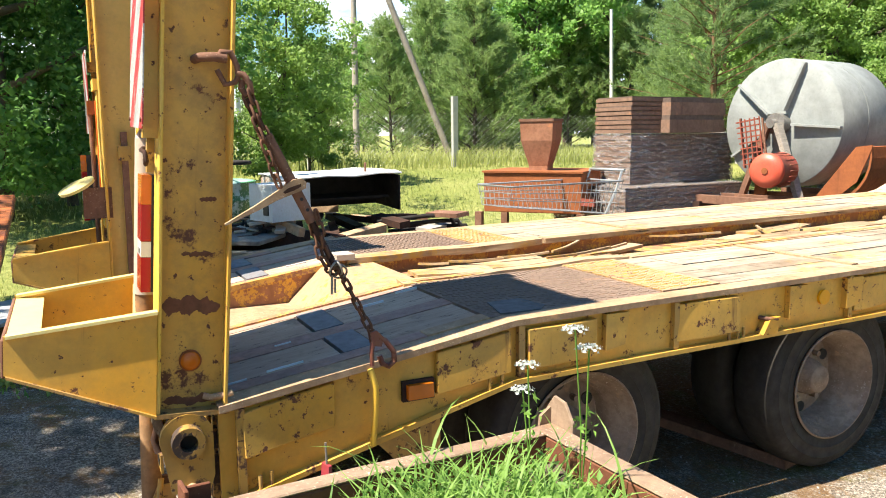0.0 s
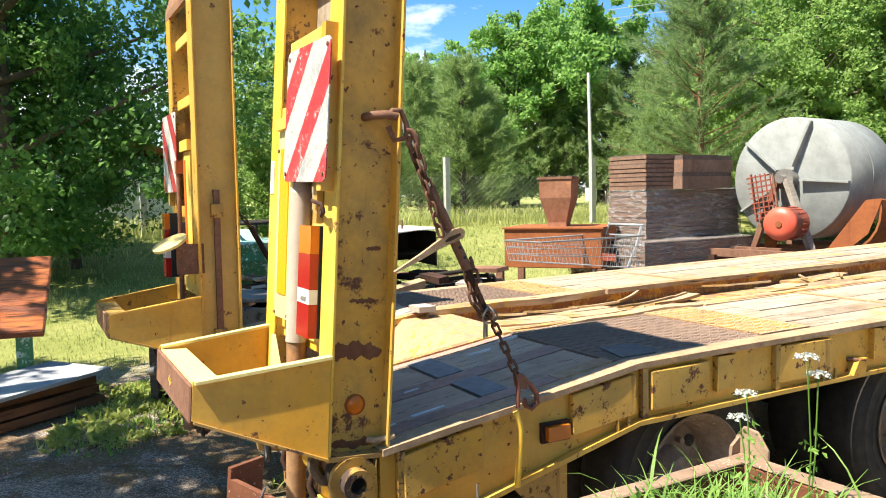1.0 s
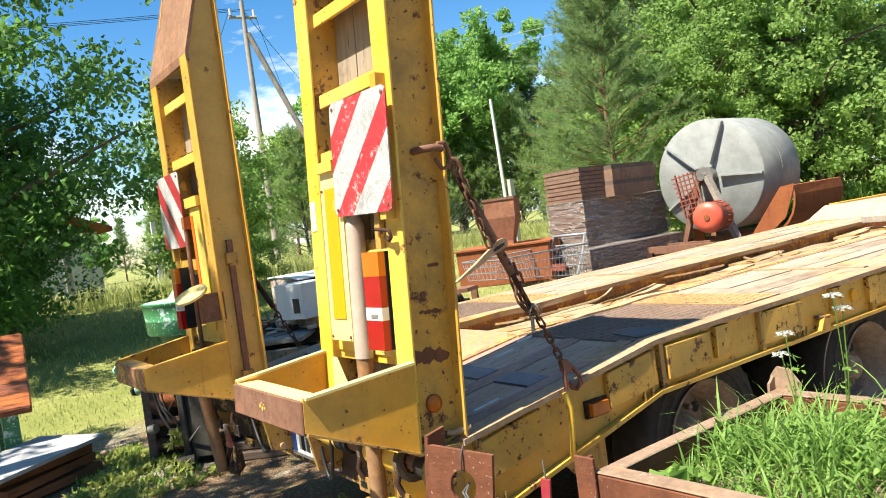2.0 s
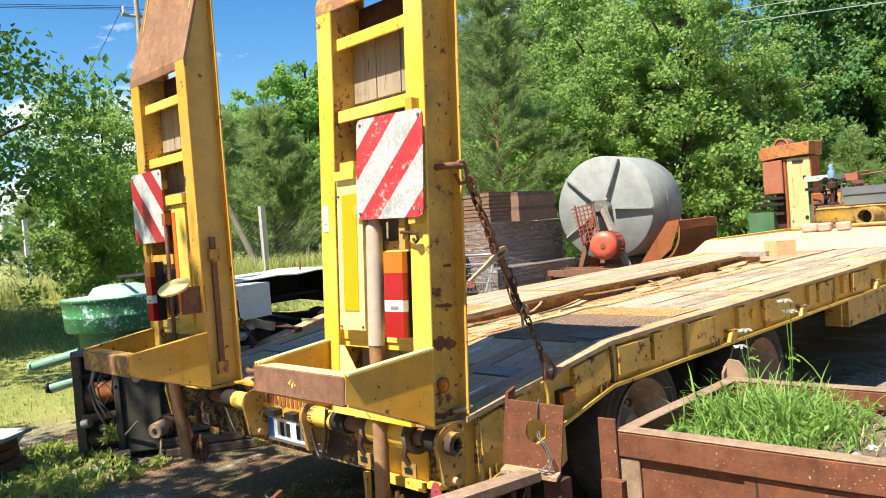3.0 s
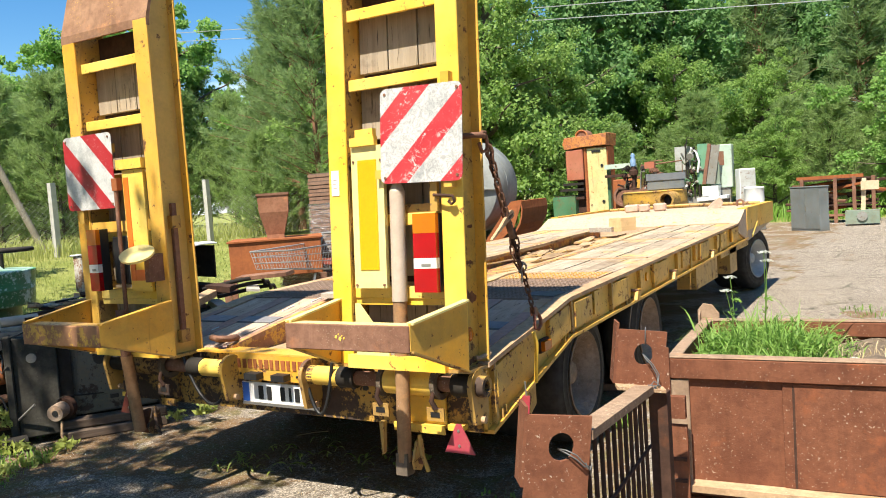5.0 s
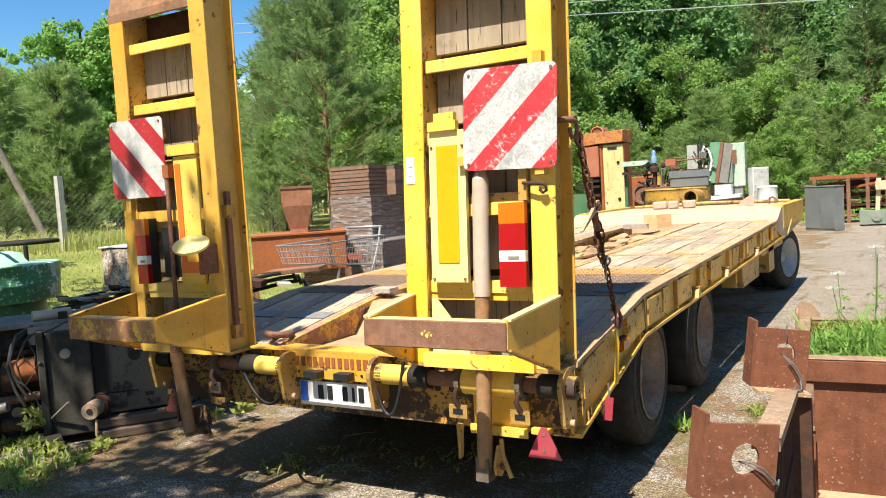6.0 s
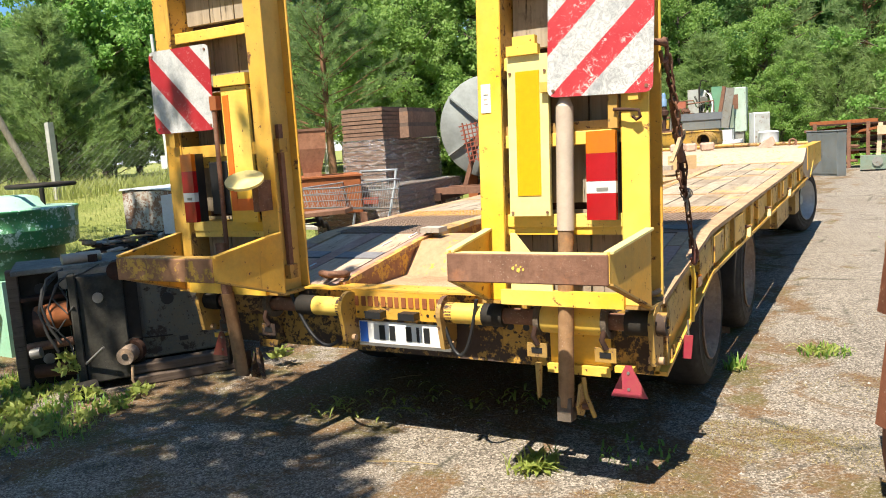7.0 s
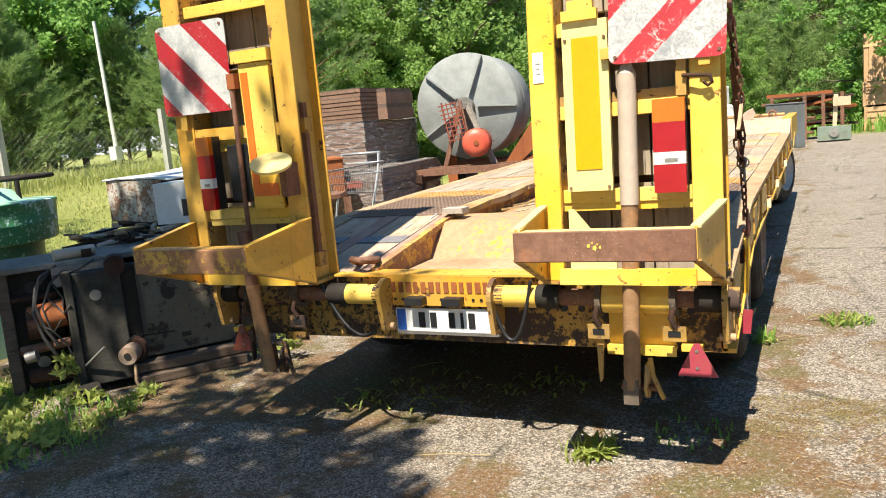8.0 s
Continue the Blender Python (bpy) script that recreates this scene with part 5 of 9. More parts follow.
def limb(bm, p, q, r0, r1, wobble=0.06, n=5, seg=7):
    p, q = Vector(p), Vector(q)
    length = (q - p).length
    rings, x = [], None
    z = (q - p).normalized()
    x = z.orthogonal().normalized()
    y = z.cross(x)
    for i in range(n + 1):
        t = i / n
        c = p.lerp(q, t) + wobble * length * math.sin(t * math.pi) * Vector(noise.noise_vector(p * 3 + q + Vector((t * 2, 0, 0))))
        r = r0 + (r1 - r0) * t
        rings.append([bm.verts.new(c + r * (math.cos(k * math.tau / seg) * x + math.sin(k * math.tau / seg) * y)) for k in range(seg)])
    for a, b in zip(rings, rings[1:]):
        for k in range(seg):
            bm.faces.new((a[k], a[(k + 1) % seg], b[(k + 1) % seg], b[k])).smooth = True


def broadleaf(seed, h, spread, low, leaves, size, material, bark, label, clumps=90, girth=1.0):
    """A broad-leaved tree: trunk, limbs and an uneven crown of leaf clumps with gaps."""
    rng = random.Random(seed)
    t = thing("tree", label, "tree")
    bm = bmesh.new()
    limb(bm, (0, 0, -0.2), (0.15 * spread * rng.uniform(-1, 1), 0.15 * spread * rng.uniform(-1, 1), 0.86 * h), 0.022 * h * girth, 0.004 * h * girth, 0.05, 8, 9)
    centres, radii = [], []
    n = 16
    for i in range(n):
        a = i * 2.4 + rng.uniform(-0.4, 0.4)
        z0 = low * h + (0.80 - low) * h * i / n
        f = math.sin(math.pi * min(1, 0.18 + 0.8 * (i / n))) ** 0.7
        reach = spread * f * rng.uniform(0.65, 1.1)
        tip = Vector((reach * math.cos(a), reach * math.sin(a), z0 + reach * rng.uniform(0.15, 0.7)))
        limb(bm, (0, 0, z0), tip, 0.008 * h * girth, 0.0018 * h * girth)
        for j in range(clumps // n + 1):
            u = rng.uniform(0.3, 1.12)
            c = Vector((0, 0, z0)).lerp(tip, u) + spread * 0.22 * Vector((rng.gauss(0, 1), rng.gauss(0, 1), rng.gauss(0, 0.8)))
            c.z = max(c.z, 0.09 * h)
            centres.append(tuple(c))
            radii.append(spread * rng.uniform(0.10, 0.24))
    part("trunk", bm, bark, t)
    part("crown", leaf_cloud("crown", centres, radii, leaves, size, 0.33, material, 0.25), None, t)
    return t


def needle_cloud(name, shoots, per, length, aspect, material, seed):
    """Needle brushes: thin triangles that stand forward and outward along each shoot."""
    rng = np.random.default_rng(seed)
    p0, p1 = np.array([s[0] for s in shoots], float), np.array([s[1] for s in shoots], float)
    n = len(shoots) * per
    which = np.repeat(np.arange(len(shoots)), per)
    u = rng.random(n)[:, None]
    along = (p1 - p0)[which]
    p = p0[which] + along * u
    along = along / np.linalg.norm(along, axis=1)[:, None]
    out = np.cross(along, rng.normal(size=(n, 3)))
    out /= np.linalg.norm(out, axis=1)[:, None]
    axis = along * (0.45 + 0.7 * u) + out * 0.8
    axis /= np.linalg.norm(axis, axis=1)[:, None]
    wide = np.cross(axis, rng.normal(size=(n, 3)))
    wide /= np.linalg.norm(wide, axis=1)[:, None]
    s = length * (0.6 + 0.7 * rng.random(n))[:, None]
    verts = np.stack([p - wide * s * aspect, p + wide * s * aspect, p + axis * s], 1).reshape(-1, 3)
    me = bpy.data.meshes.new(name)
    me.vertices.add(len(verts))
    me.vertices.foreach_set("co", verts.astype(np.float32).ravel())
    me.loops.add(n * 3)
    me.loops.foreach_set("vertex_index", np.arange(n * 3, dtype=np.int32))
    me.polygons.add(n)
    me.polygons.foreach_set("loop_start", np.arange(n, dtype=np.int32) * 3)
    me.update(calc_edges=True)
    me.materials.append(material)
    return me


def pine(seed, h, spread, low, per, length, aspect, material, bark, label, ragged=0.25, rise=0.3, levels=22, twigs=7):
    """A conifer: whorls of branches that rise towards their tips, each with several needle shoots."""
    rng = random.Random(seed)
    t = thing("pine_tree", label, "pine tree")
    bm = bmesh.new()
    limb(bm, (0, 0, -0.2), (0.02 * h * rng.uniform(-1, 1), 0.02 * h * rng.uniform(-1, 1), h * 0.985), 0.014 * h, 0.002 * h, 0.012, 8, 8)
    shoots = [(Vector((0, 0, h * 0.93)), Vector((0, 0, h * 1.03)))]
    for i in range(levels):
        u = i / (levels - 1)
        z0 = h * (low + (0.96 - low) * min(1.0, max(0.0, u + rng.uniform(-0.025, 0.025))))
        reach = spread * (1 - u) ** 0.8 * (0.6 + 0.4 * math.sin(math.pi * min(1, u * 1.5 + 0.25))) + 0.05 * spread
        for k in range(5):
            a = k * math.tau / 5 + i * 0.9 + rng.uniform(-0.5, 0.5)
            L = reach * rng.uniform(1 - 2 * ragged, 1.15)
            go = Vector((math.cos(a), math.sin(a), 0))
            tip = go * L + Vector((0, 0, z0 + L * (rise + 0.4 * u) + rng.uniform(-0.1, 0.1)))
            limb(bm, (0, 0, z0), tip, 0.0026 * h, 0.0007 * h, 0.08, 3, 4)
            for j in range(twigs):
                f = 0.22 + 0.82 * (j + rng.random()) / twigs
                c = Vector((0, 0, z0)).lerp(tip, f) + 0.05 * spread * Vector((rng.gauss(0, 1), rng.gauss(0, 1), rng.gauss(0, 0.7)))
                side = rng.uniform(-1.1, 1.1)
                d = Vector((math.cos(a + side), math.sin(a + side), rng.uniform(0.25, 1.1))).normalized()
                shoots.append((c, c + d * spread * rng.uniform(0.12, 0.24)))
    part("trunk", bm, bark, t)
    part("crown", needle_cloud("crown", shoots, per, length, aspect, material, seed), None, t)
    return t


def plant(kind, x, y, size=1.0, turn=0.0):
    return copy_thing(kind, Matrix.Translation((x, y, ground_z(x, y))) @ Matrix.Rotation(turn, 4, "Z") @ Matrix.Diagonal((size, size, size, 1)))


def plant_all():
    rng = random.Random(5)
    near_dark = broadleaf(1, 9.0, 3.5, 0.08, 40000, 0.115, LEAF_DARK, BARK, "dense dark green broad-leaved tree at the meadow edge", 240)
    near_dark.matrix_basis = Matrix.Translation((-10.8, -1.3, ground_z(-10.8, -1.3)))
    plant(near_dark, -14.2, -2.6, 0.9, 1.2)
    plant(near_dark, -12.0, -0.2, 0.52, 3.1)
    # unseen trees behind the walk, added and placed for the dappled shade they cast
    shade = broadleaf(12, 9.0, 1.25, 0.55, 3000, 0.11, LEAF_DARK, BARK, "broad-leaved tree that shades the yard entrance", 84)
    shade.matrix_basis = Matrix.Translation((-0.45, -4.5, 0.0))
    light = broadleaf(13, 8.5, 1.1, 0.6, 3300, 0.14, LEAF_DARK, BARK, "thin unseen tree added to dapple the machine parts with shade", 60)
    light.matrix_basis = Matrix.Translation((-2.75, -2.3, 0.0))
    back = broadleaf(15, 9.0, 1.1, 0.5, 2900, 0.115, LEAF_DARK, BARK, "unseen broad-leaved tree added to shade the ground behind the trailer", 70)
    back.matrix_basis = Matrix.Translation((-0.95, -4.75, 0.0))
    plant(shade, -4.25, -4.75, 1.0, 2.2)
    plant(shade, -1.6, -4.15, 0.95, 4.0)
    birch = broadleaf(2, 5.1, 1.7, 0.06, 29000, 0.078, LEAF_BIRCH, BARK, "slender young bright green birch", 200, 0.5)
    birch.matrix_basis = Matrix.Translation((-13.4, 3.9, ground_z(-13.4, 3.9)))
    plant(birch, -15.6, 5.2, 0.72, 2.5)
    bright = broadleaf(3, 8.6, 2.7, 0.06, 34000, 0.118, LEAF_BRIGHT, BARK, "bright green broad-leaved tree behind the drum", 190)
    bright.matrix_basis = Matrix.Translation((-10.9, 18.2, 0.0))
    for x, y, s in ((-8.3, 19.0, 1.1), (-9.6, 16.2, 0.7), (-12.5, 20.5, 1.25), (-7.6, 22.5, 0.85)):
        plant(bright, x, y, s, rng.uniform(0, 6))
    tall = broadleaf(4, 14.0, 3.9, 0.10, 21000, 0.26, LEAF_MID, BARK, "tall green broad-leaved forest tree", 170)
    tall.matrix_basis = Matrix.Translation((-9.0, 42.0, 0))
    fine = broadleaf(5, 14.0, 3.7, 0.08, 27000, 0.215, LEAF_FOREST, BARK, "tall blue-green broad-leaved forest tree", 230)
    fine.matrix_basis = Matrix.Translation((2.0, 44.0, 0))
    scots = pine(6, 12.0, 3.3, 0.20, 66, 0.25, 0.045, NEEDLE, PINE_BARK, "tall pine with reddish trunk", 0.25, 0.30)
    scots.matrix_basis = Matrix.Translation((-17.2, 20.4, 0.5))
    scots_far = pine(7, 12.0, 2.9, 0.15, 18, 0.40, 0.06, NEEDLE, PINE_BARK, "tall pine in the forest edge", 0.25, 0.30)
    scots_far.matrix_basis = Matrix.Translation((-20.0, 36.0, 0.5))
    close = broadleaf(14, 14.0, 3.9, 0.10, 4000, 0.6, LEAF_MID, BARK, "tall green tree closing the yard", 120)
    close.matrix_basis = Matrix.Translation((14, -16, 0))
    spruce = pine(8, 14.0, 2.1, 0.08, 34, 0.34, 0.06, NEEDLE, BARK, "dark pointed spruce in the forest edge", 0.12, -0.1, 24, 5)
    spruce.matrix_basis = Matrix.Translation((-45.0, 30.0, 0.7)) @ Matrix.Scale(0.8, 4)
    young = pine(9, 4.6, 2.2, 0.02, 46, 0.17, 0.045, NEEDLE_YOUNG, BARK, "bushy young pine at the forest edge", 0.2, 0.45)
    young.matrix_basis = Matrix.Translation((-21.0, 9.6, 0.7))
    young_far = pine(10, 4.6, 2.2, 0.02, 22, 0.24, 0.055, NEEDLE_YOUNG, BARK, "bushy young pine at the yard's far edge", 0.2, 0.45)
    young_far.matrix_basis = Matrix.Translation((13.5, 37.0, 0.0))
    # bushy young pines along the meadow's far edge
    for x, y, s in ((-19.6, 12.0, 1.15), (-20.0, 13.0, 0.95), (-22.5, 11.8, 1.2), (-23.5, 8.2, 0.8), (-22.6, 13.4, 1.1), (-25.4, 16.0, 0.9), (-25.5, 6.0, 0.6), (-15.9, 17.0, 0.75),
                    (-17.9, 20.8, 1.1), (-24.0, 14.0, 1.1), (-16.0, 17.8, 0.8), (-33.6, 29.6, 1.7), (-30.6, 30.4, 1.6), (-36.0, 27.0, 1.6), (-28.2, 30.0, 1.4), (-38.0, 24.0, 1.5),
                    (-4.5, 31.0, 1.08), (-5.9, 31.8, 0.8), (-1.0, 31.0, 0.95), (0.45, 30.6, 1.0), (1.8, 31.6, 0.84), (3.1, 31.0, 0.95), (4.5, 37.0, 1.2), (7.5, 36.0, 1.3), (-12.0, 30.0, 1.1), (11, 38, 1.2), (-7.8, 31.0, 0.84)):
        plant(young_far if y > 29 and x > -14 else young, x, y, s, rng.uniform(0, 6))
    # pines behind
    for x, y, s in ((-20.8, 23.5, 0.80), (-15.8, 21.6, 0.95), (-13.9, 23.5, 0.95), (-10.6, 13.6, 0.66), (-11.5, 25.5, 1.0), (-24.5, 27.2, 0.75), (-17.0, 26.0, 0.9), (-18.8, 22.0, 0.75)):
        plant(scots, x, y, s, rng.uniform(0, 6))
    # forest wall: ragged rows, from the left meadow round to straight ahead, low to the far left
    for i in range(60):
        u = i / 59
        a = radians(170 - 122 * u)
        d = (40, 46, 52)[i % 3] + rng.uniform(-3, 3)
        reach = 1.0
        if 131 < math.degrees(a) < 147 and d < 50:
            d += 9
            reach = 1.3
        x, y = 0.8 + d * math.cos(a), -1.0 + d * math.sin(a)
        if u < 0.50:
            kind = rng.choice((scots_far, spruce, tall, tall, scots_far)) if u > 0.12 else rng.choice((scots_far, tall))
            s = rng.uniform(0.64, 0.86)
            if u < 0.12:
                s *= 0.42 if u < 0.07 else 0.68
        else:
            kind = rng.choice((fine, fine, fine, scots_far)) if i % 3 < 2 else tall
            s = rng.uniform(0.95, 1.2)
        plant(kind, x, y, s * reach, rng.uniform(0, 6))
    for i in range(14):
        x, y = -28 + i * 3.4 + rng.uniform(-1, 1), 33 + 6 * math.sin(i * 1.3) + rng.uniform(-2, 2)
        plant(rng.choice((tall, bright, scots_far)), x, y, rng.uniform(0.42, 0.6), rng.uniform(0, 6))
    # bright bushes in front of the forest wall
    for x, y, s in ((-2.9, 37.0, 0.90), (3.8, 39.0, 0.85), (8.5, 40.0, 1.0), (-6.6, 36.6, 1.03), (12.5, 41.0, 1.0)):
        plant(bright, x, y, s, rng.uniform(0, 6))
    # right of and behind the walk, to close the place
    for x, y, s in ((16, 30, 1.0), (21, 24, 1.05), (24, 15, 1.0), (25, 5, 1.1), (22, -6, 1.0), (3, -20, 1.0), (-9, -18, 1.0), (-20, -12, 1.0), (-26, -4, 1.0)):
        plant(close, x, y, s, rng.uniform(0, 6))


plant_all()

# ---- things in the yard ----
WIRE = plain("dull_grey_wire", (0.13, 0.13, 0.13), 0.55, 0.3, 0.3)
BIN_AT = pose(2.105, -0.18, 0.0, 0, 0, 3.5) @ Matrix.Translation((-2.045, 0.165, -0.008))


def build_bin():
    """The rusty steel bin with soil and weeds beside the trailer."""
    b = thing("steel_bin", "rusty steel bin filled with soil and weeds beside the trailer", "steel bin", BIN_AT)
    level = BIN_AT.inverted()
    X0, X1, Y0, Y1, T = 2.045, 3.12, -0.165, 0.69, 0.925
    for name, d in (("side_wall", (X0 + 0.02, X1 - 0.02, Y0 + 0.02, Y0 + 0.032, 0.42, T - 0.01)), ("side_wall", (X0 + 0.02, X1 - 0.02, Y1 - 0.032, Y1 - 0.02, 0.42, T - 0.01)),
                    ("end_wall", (X0 + 0.02, X0 + 0.032, Y0 + 0.032, Y1 - 0.032, 0.42, T - 0.01)), ("end_wall", (X1 - 0.032, X1 - 0.02, Y0 + 0.032, Y1 - 0.032, 0.42, T - 0.01))):
        part(name, boxes(d), BIN_RUST, b, "", 0.002, 0.006, 0.2)
    for (x0, x1, y0, y1), low in (((X0, X1, Y0, Y0 + 0.055), 0.085), ((X0, X1, Y1 - 0.055, Y1), 0.07), ((X0, X0 + 0.05, Y0 + 0.055, Y1 - 0.055), 0.07), ((X1 - 0.05, X1, Y0 + 0.055, Y1 - 0.055), 0.07)):
        rim = part("rim", boxes((x0, x1, y0, y1, T - low, T - 0.007)), BIN_RUST, b, "folded rusty rim", 0.004, 0.004, 0.2)
        part("rim_top", boxes((x0, x1, y0, y1, T - 0.007, T)), BIN_RIM, rim, "top edge worn pale", 0.003, 0.004, 0.2)
    part("bin_floor", boxes((X0, X1, Y0, Y1, 0.40, 0.42)), BIN_RUST, b)
    part("lower_rail", boxes((X0 - 0.06, X1 + 0.02, Y0 - 0.05, Y0 + 0.02, 0.43, 0.455)), RUST_PALE, b, "pale worn lower rail", 0.004)
    part("lower_frame", boxes((X0 - 0.02, X1, Y0 - 0.02, Y0 + 0.0, 0.0, 0.40), (X0 - 0.02, X0, Y0, Y1, 0.0, 0.40)), BIN_RUST, b, "dark rusty lower frame", 0.004)
    part("corner_strip", boxes((X0 + 0.0, X0 + 0.075, Y0 + 0.006, Y0 + 0.019, 0.456, T - 0.088)), BIN_RIM, b, "pale brown corner strip", 0.003, 0.003, 0.1)
    for x in (2.47, 2.86):
        part("weld_seam", boxes((x, x + 0.012, Y0 + 0.012, Y0 + 0.0205, 0.456, T - 0.088)), RUST_DARK, b, "", 0.002, 0.003, 0.05)
    part("seam_plate", boxes((2.44, 3.08, Y0 + 0.012, Y0 + 0.019, 0.456, T - 0.088)), BIN_RUST, b, "", 0.002, 0.004, 0.12)
    part("corner_tab", boxes((X0 - 0.05, X0 + 0.012, Y0 - 0.012, Y0 - 0.003, T - 0.20, T + 0.035), (X0 - 0.05, X0 - 0.041, Y0 - 0.003, Y0 + 0.05, T - 0.20, T + 0.02)), BIN_RUST, b, "short bent corner tab", 0.002, 0.003, 0.05)
    part("corner_tab", shape(prism, [(X0 - 0.02, T - 0.2), (X0 + 0.075, T - 0.2), (X0 + 0.075, T + 0.02), (X0 + 0.045, T + 0.062), (X0 + 0.005, T + 0.068), (X0 - 0.02, T + 0.035)], Y1 + 0.001, Y1 + 0.010, "y"), BIN_RIM, b, "bent corner tab", 0.002, 0.006, 0.04)
    part("corner_tab", shape(prism, [(Y1 - 0.06, T - 0.2), (Y1 + 0.008, T - 0.2), (Y1 + 0.008, T + 0.045), (Y1 - 0.03, T + 0.02)], X0 - 0.012, X0 - 0.003), BIN_RIM, b, "", 0.002)
    # tail frame: two drilled brackets joined by a bar, chequered mesh below
    for y, z in ((-0.62, 1.098), (-1.385, 1.025)):
        br = bmesh.new()
        wide, cx, cz = 0.155, 0.085, -0.078
        rays = sorted({k * math.tau / 16 for k in range(16)} | {math.atan2(q - cz, p - cx) % math.tau for p in (0, wide) for q in (-0.18, 0.0)})
        rings = []
        for d in (0, 0.01):
            out, inn = [], []
            for w in rays:
                c, e = math.cos(w), math.sin(w)
                reach = min([(wide - cx) / c if c > 1e-6 else 9, -cx / c if c < -1e-6 else 9, -cz / e if e > 1e-6 else 9, (-0.18 - cz) / e if e < -1e-6 else 9])
                out.append(br.verts.new((cx + reach * c, d, cz + reach * e)))
                inn.append(br.verts.new((cx + 0.031 * c, d, cz + 0.036 * e)))
            rings.append((out, inn))
        n = len(rays)
        (front_o, front_i), (back_o, back_i) = rings
        for k in range(n):
            j = (k + 1) % n
            br.faces.new((front_o[k], front_o[j], front_i[j], front_i[k]))
            br.faces.new((back_o[j], back_o[k], back_i[k], back_i[j]))
            br.faces.new((front_o[j], front_o[k], back_o[k], back_o[j]))
            br.faces.new((front_i[k], front_i[j], back_i[j], back_i[k]))
        low = y < -1
        if low:
            for v in br.verts:
                v.co.x *= 1.04
                v.co.z = v.co.z * (2.3 if v.co.z < -0.14 else 1.0) - (0.0 if v.co.z > -0.14 else 0.02)
        pl = part("drilled_bracket", br, BIN_RUST, b, "steel bracket with a round hole", at=level @ pose(2.075 if not low else 2.087, y, z, 0, 7, 26 if not low else 36))
        part("bracket_cheek", boxes((-0.008, 0.0, -0.0, 0.075, -0.18, 0.02)), BIN_RUST, pl, "", 0.003)
        part("bracket_shelf", boxes((0.0, 0.155, -0.05, 0.0, -0.19, -0.18)) if not low else boxes((0.0, 0.13, 0.01, 0.05, -0.36, -0.35)), RUST_PALE, pl, "", 0.003)
        if low:
            runs = [[(0.088, 0.03, -0.092), (0.10, -0.006, -0.084 - e), (0.125, -0.012, -0.094 - 1.5 * e), (0.146, -0.012, -0.115 - e), (0.160, -0.006, -0.124), (0.170, 0.006, -0.128), (0.165, 0.02, -0.14)] for e in (0.0, 0.007)]
            runs.append([(0.148, -0.012, -0.112), (0.152, -0.018, -0.122), (0.160, -0.014, -0.130), (0.166, -0.004, -0.120), (0.170, 0.01, -0.15)])
        else:
            runs = [[(0.085, 0.03, -0.08), (0.088 + e, -0.008, -0.088), (0.108 + e, -0.014, -0.108), (0.128 + e, -0.018, -0.138), (0.132, -0.03, -0.168), (0.118 - e, -0.045, -0.182)] for e in (0.0, 0.007)]
            runs.append([(0.085, 0.005, 0.012), (0.084, -0.006, -0.01), (0.086, -0.006, -0.04), (0.088, 0.004, -0.046)])
            runs.append([(0.10, -0.03, -0.172), (0.125, -0.05, -0.168), (0.14, -0.03, -0.172), (0.12, -0.02, -0.160), (0.105, -0.04, -0.174), (0.085, -0.055, -0.20), (0.07, -0.06, -0.24), (0.072, -0.06, -0.32), (0.06, -0.055, -0.42), (0.052, -0.05, -0.55), (0.046, -0.05, -0.75)])
        for run in runs:
            part("tie_wire", shape(pipe, run, 0.002, 6), WIRE, pl, "thin twisted grey wire")
    bar = bmesh.new()
    a, c = level @ Vector((2.185, -1.29, 0.958)), level @ Vector((2.15, -0.63, 0.905))
    m = look(a.lerp(c, 0.5), c).to_3x3().to_4x4()
    L = (c - a).length / 2
    box(bar, -0.03, 0.03, -0.012, 0.012, -L, L, Matrix.Translation(a.lerp(c, 0.5)) @ m)
    part("tie_bar", bar, BIN_RIM, b, "flat pale rusted bar between the brackets", 0.004)
    part("post", boxes((2.15, 2.21, -0.585, -0.54, 0.0, 0.885)), RUST_DARK, b, "", 0.004, at=level)
    part("post", boxes((2.13, 2.18, -1.31, -1.27, 0.0, 0.66)), RUST_DARK, b, "", 0.004, at=level)
    part("block", boxes((2.055, 2.125, -0.275, -0.245, 0.72, 0.80)), BIN_RUST, b, "", 0.004)
    part("block", boxes((2.06, 2.125, -0.255, -0.235, 0.0, 0.69)), BIN_RUST, b, "", 0.004)
    for z in (0.56, 0.48):
        part("weld_bead", boxes((2.065, 2.12, -0.263, -0.255, z, z + 0.012)), RUST_DARK, b, "", 0.003)
    # dark grille below the bar
    for i in range(11):
        u = 0.04 + i * 0.092
        x, y, z = 2.19 - 0.035 * u, -1.29 + 0.66 * u, 0.935 - 0.053 * u
        part("mesh_bar", shape(rod, (x, y, 0.08), (x, y, z), 0.007, 6), RUST_DARK, b, at=level)
    for z in (0.12, 0.32, 0.52, 0.72):
        part("mesh_bar", shape(rod, (2.197, -1.29, z), (2.162, -0.63, z), 0.006, 6), RUST_DARK, b, at=level)
    # soil with a lumpy face
    bm = bmesh.new()
    n = 18
    grid = [[bm.verts.new((X0 + 0.04 + (X1 - X0 - 0.08) * i / n, Y0 + 0.04 + (Y1 - Y0 - 0.08) * j / n, T - 0.085 + 0.05 * noise.noise((i * 0.45, j * 0.45, 3)) + 0.015 * noise.noise((i * 1.7, j * 1.7, 1)))) for j in range(n + 1)] for i in range(n + 1)]
    for i in range(n):
        for j in range(n):
            bm.faces.new((grid[i][j], grid[i + 1][j], grid[i + 1][j + 1], grid[i][j + 1])).smooth = True
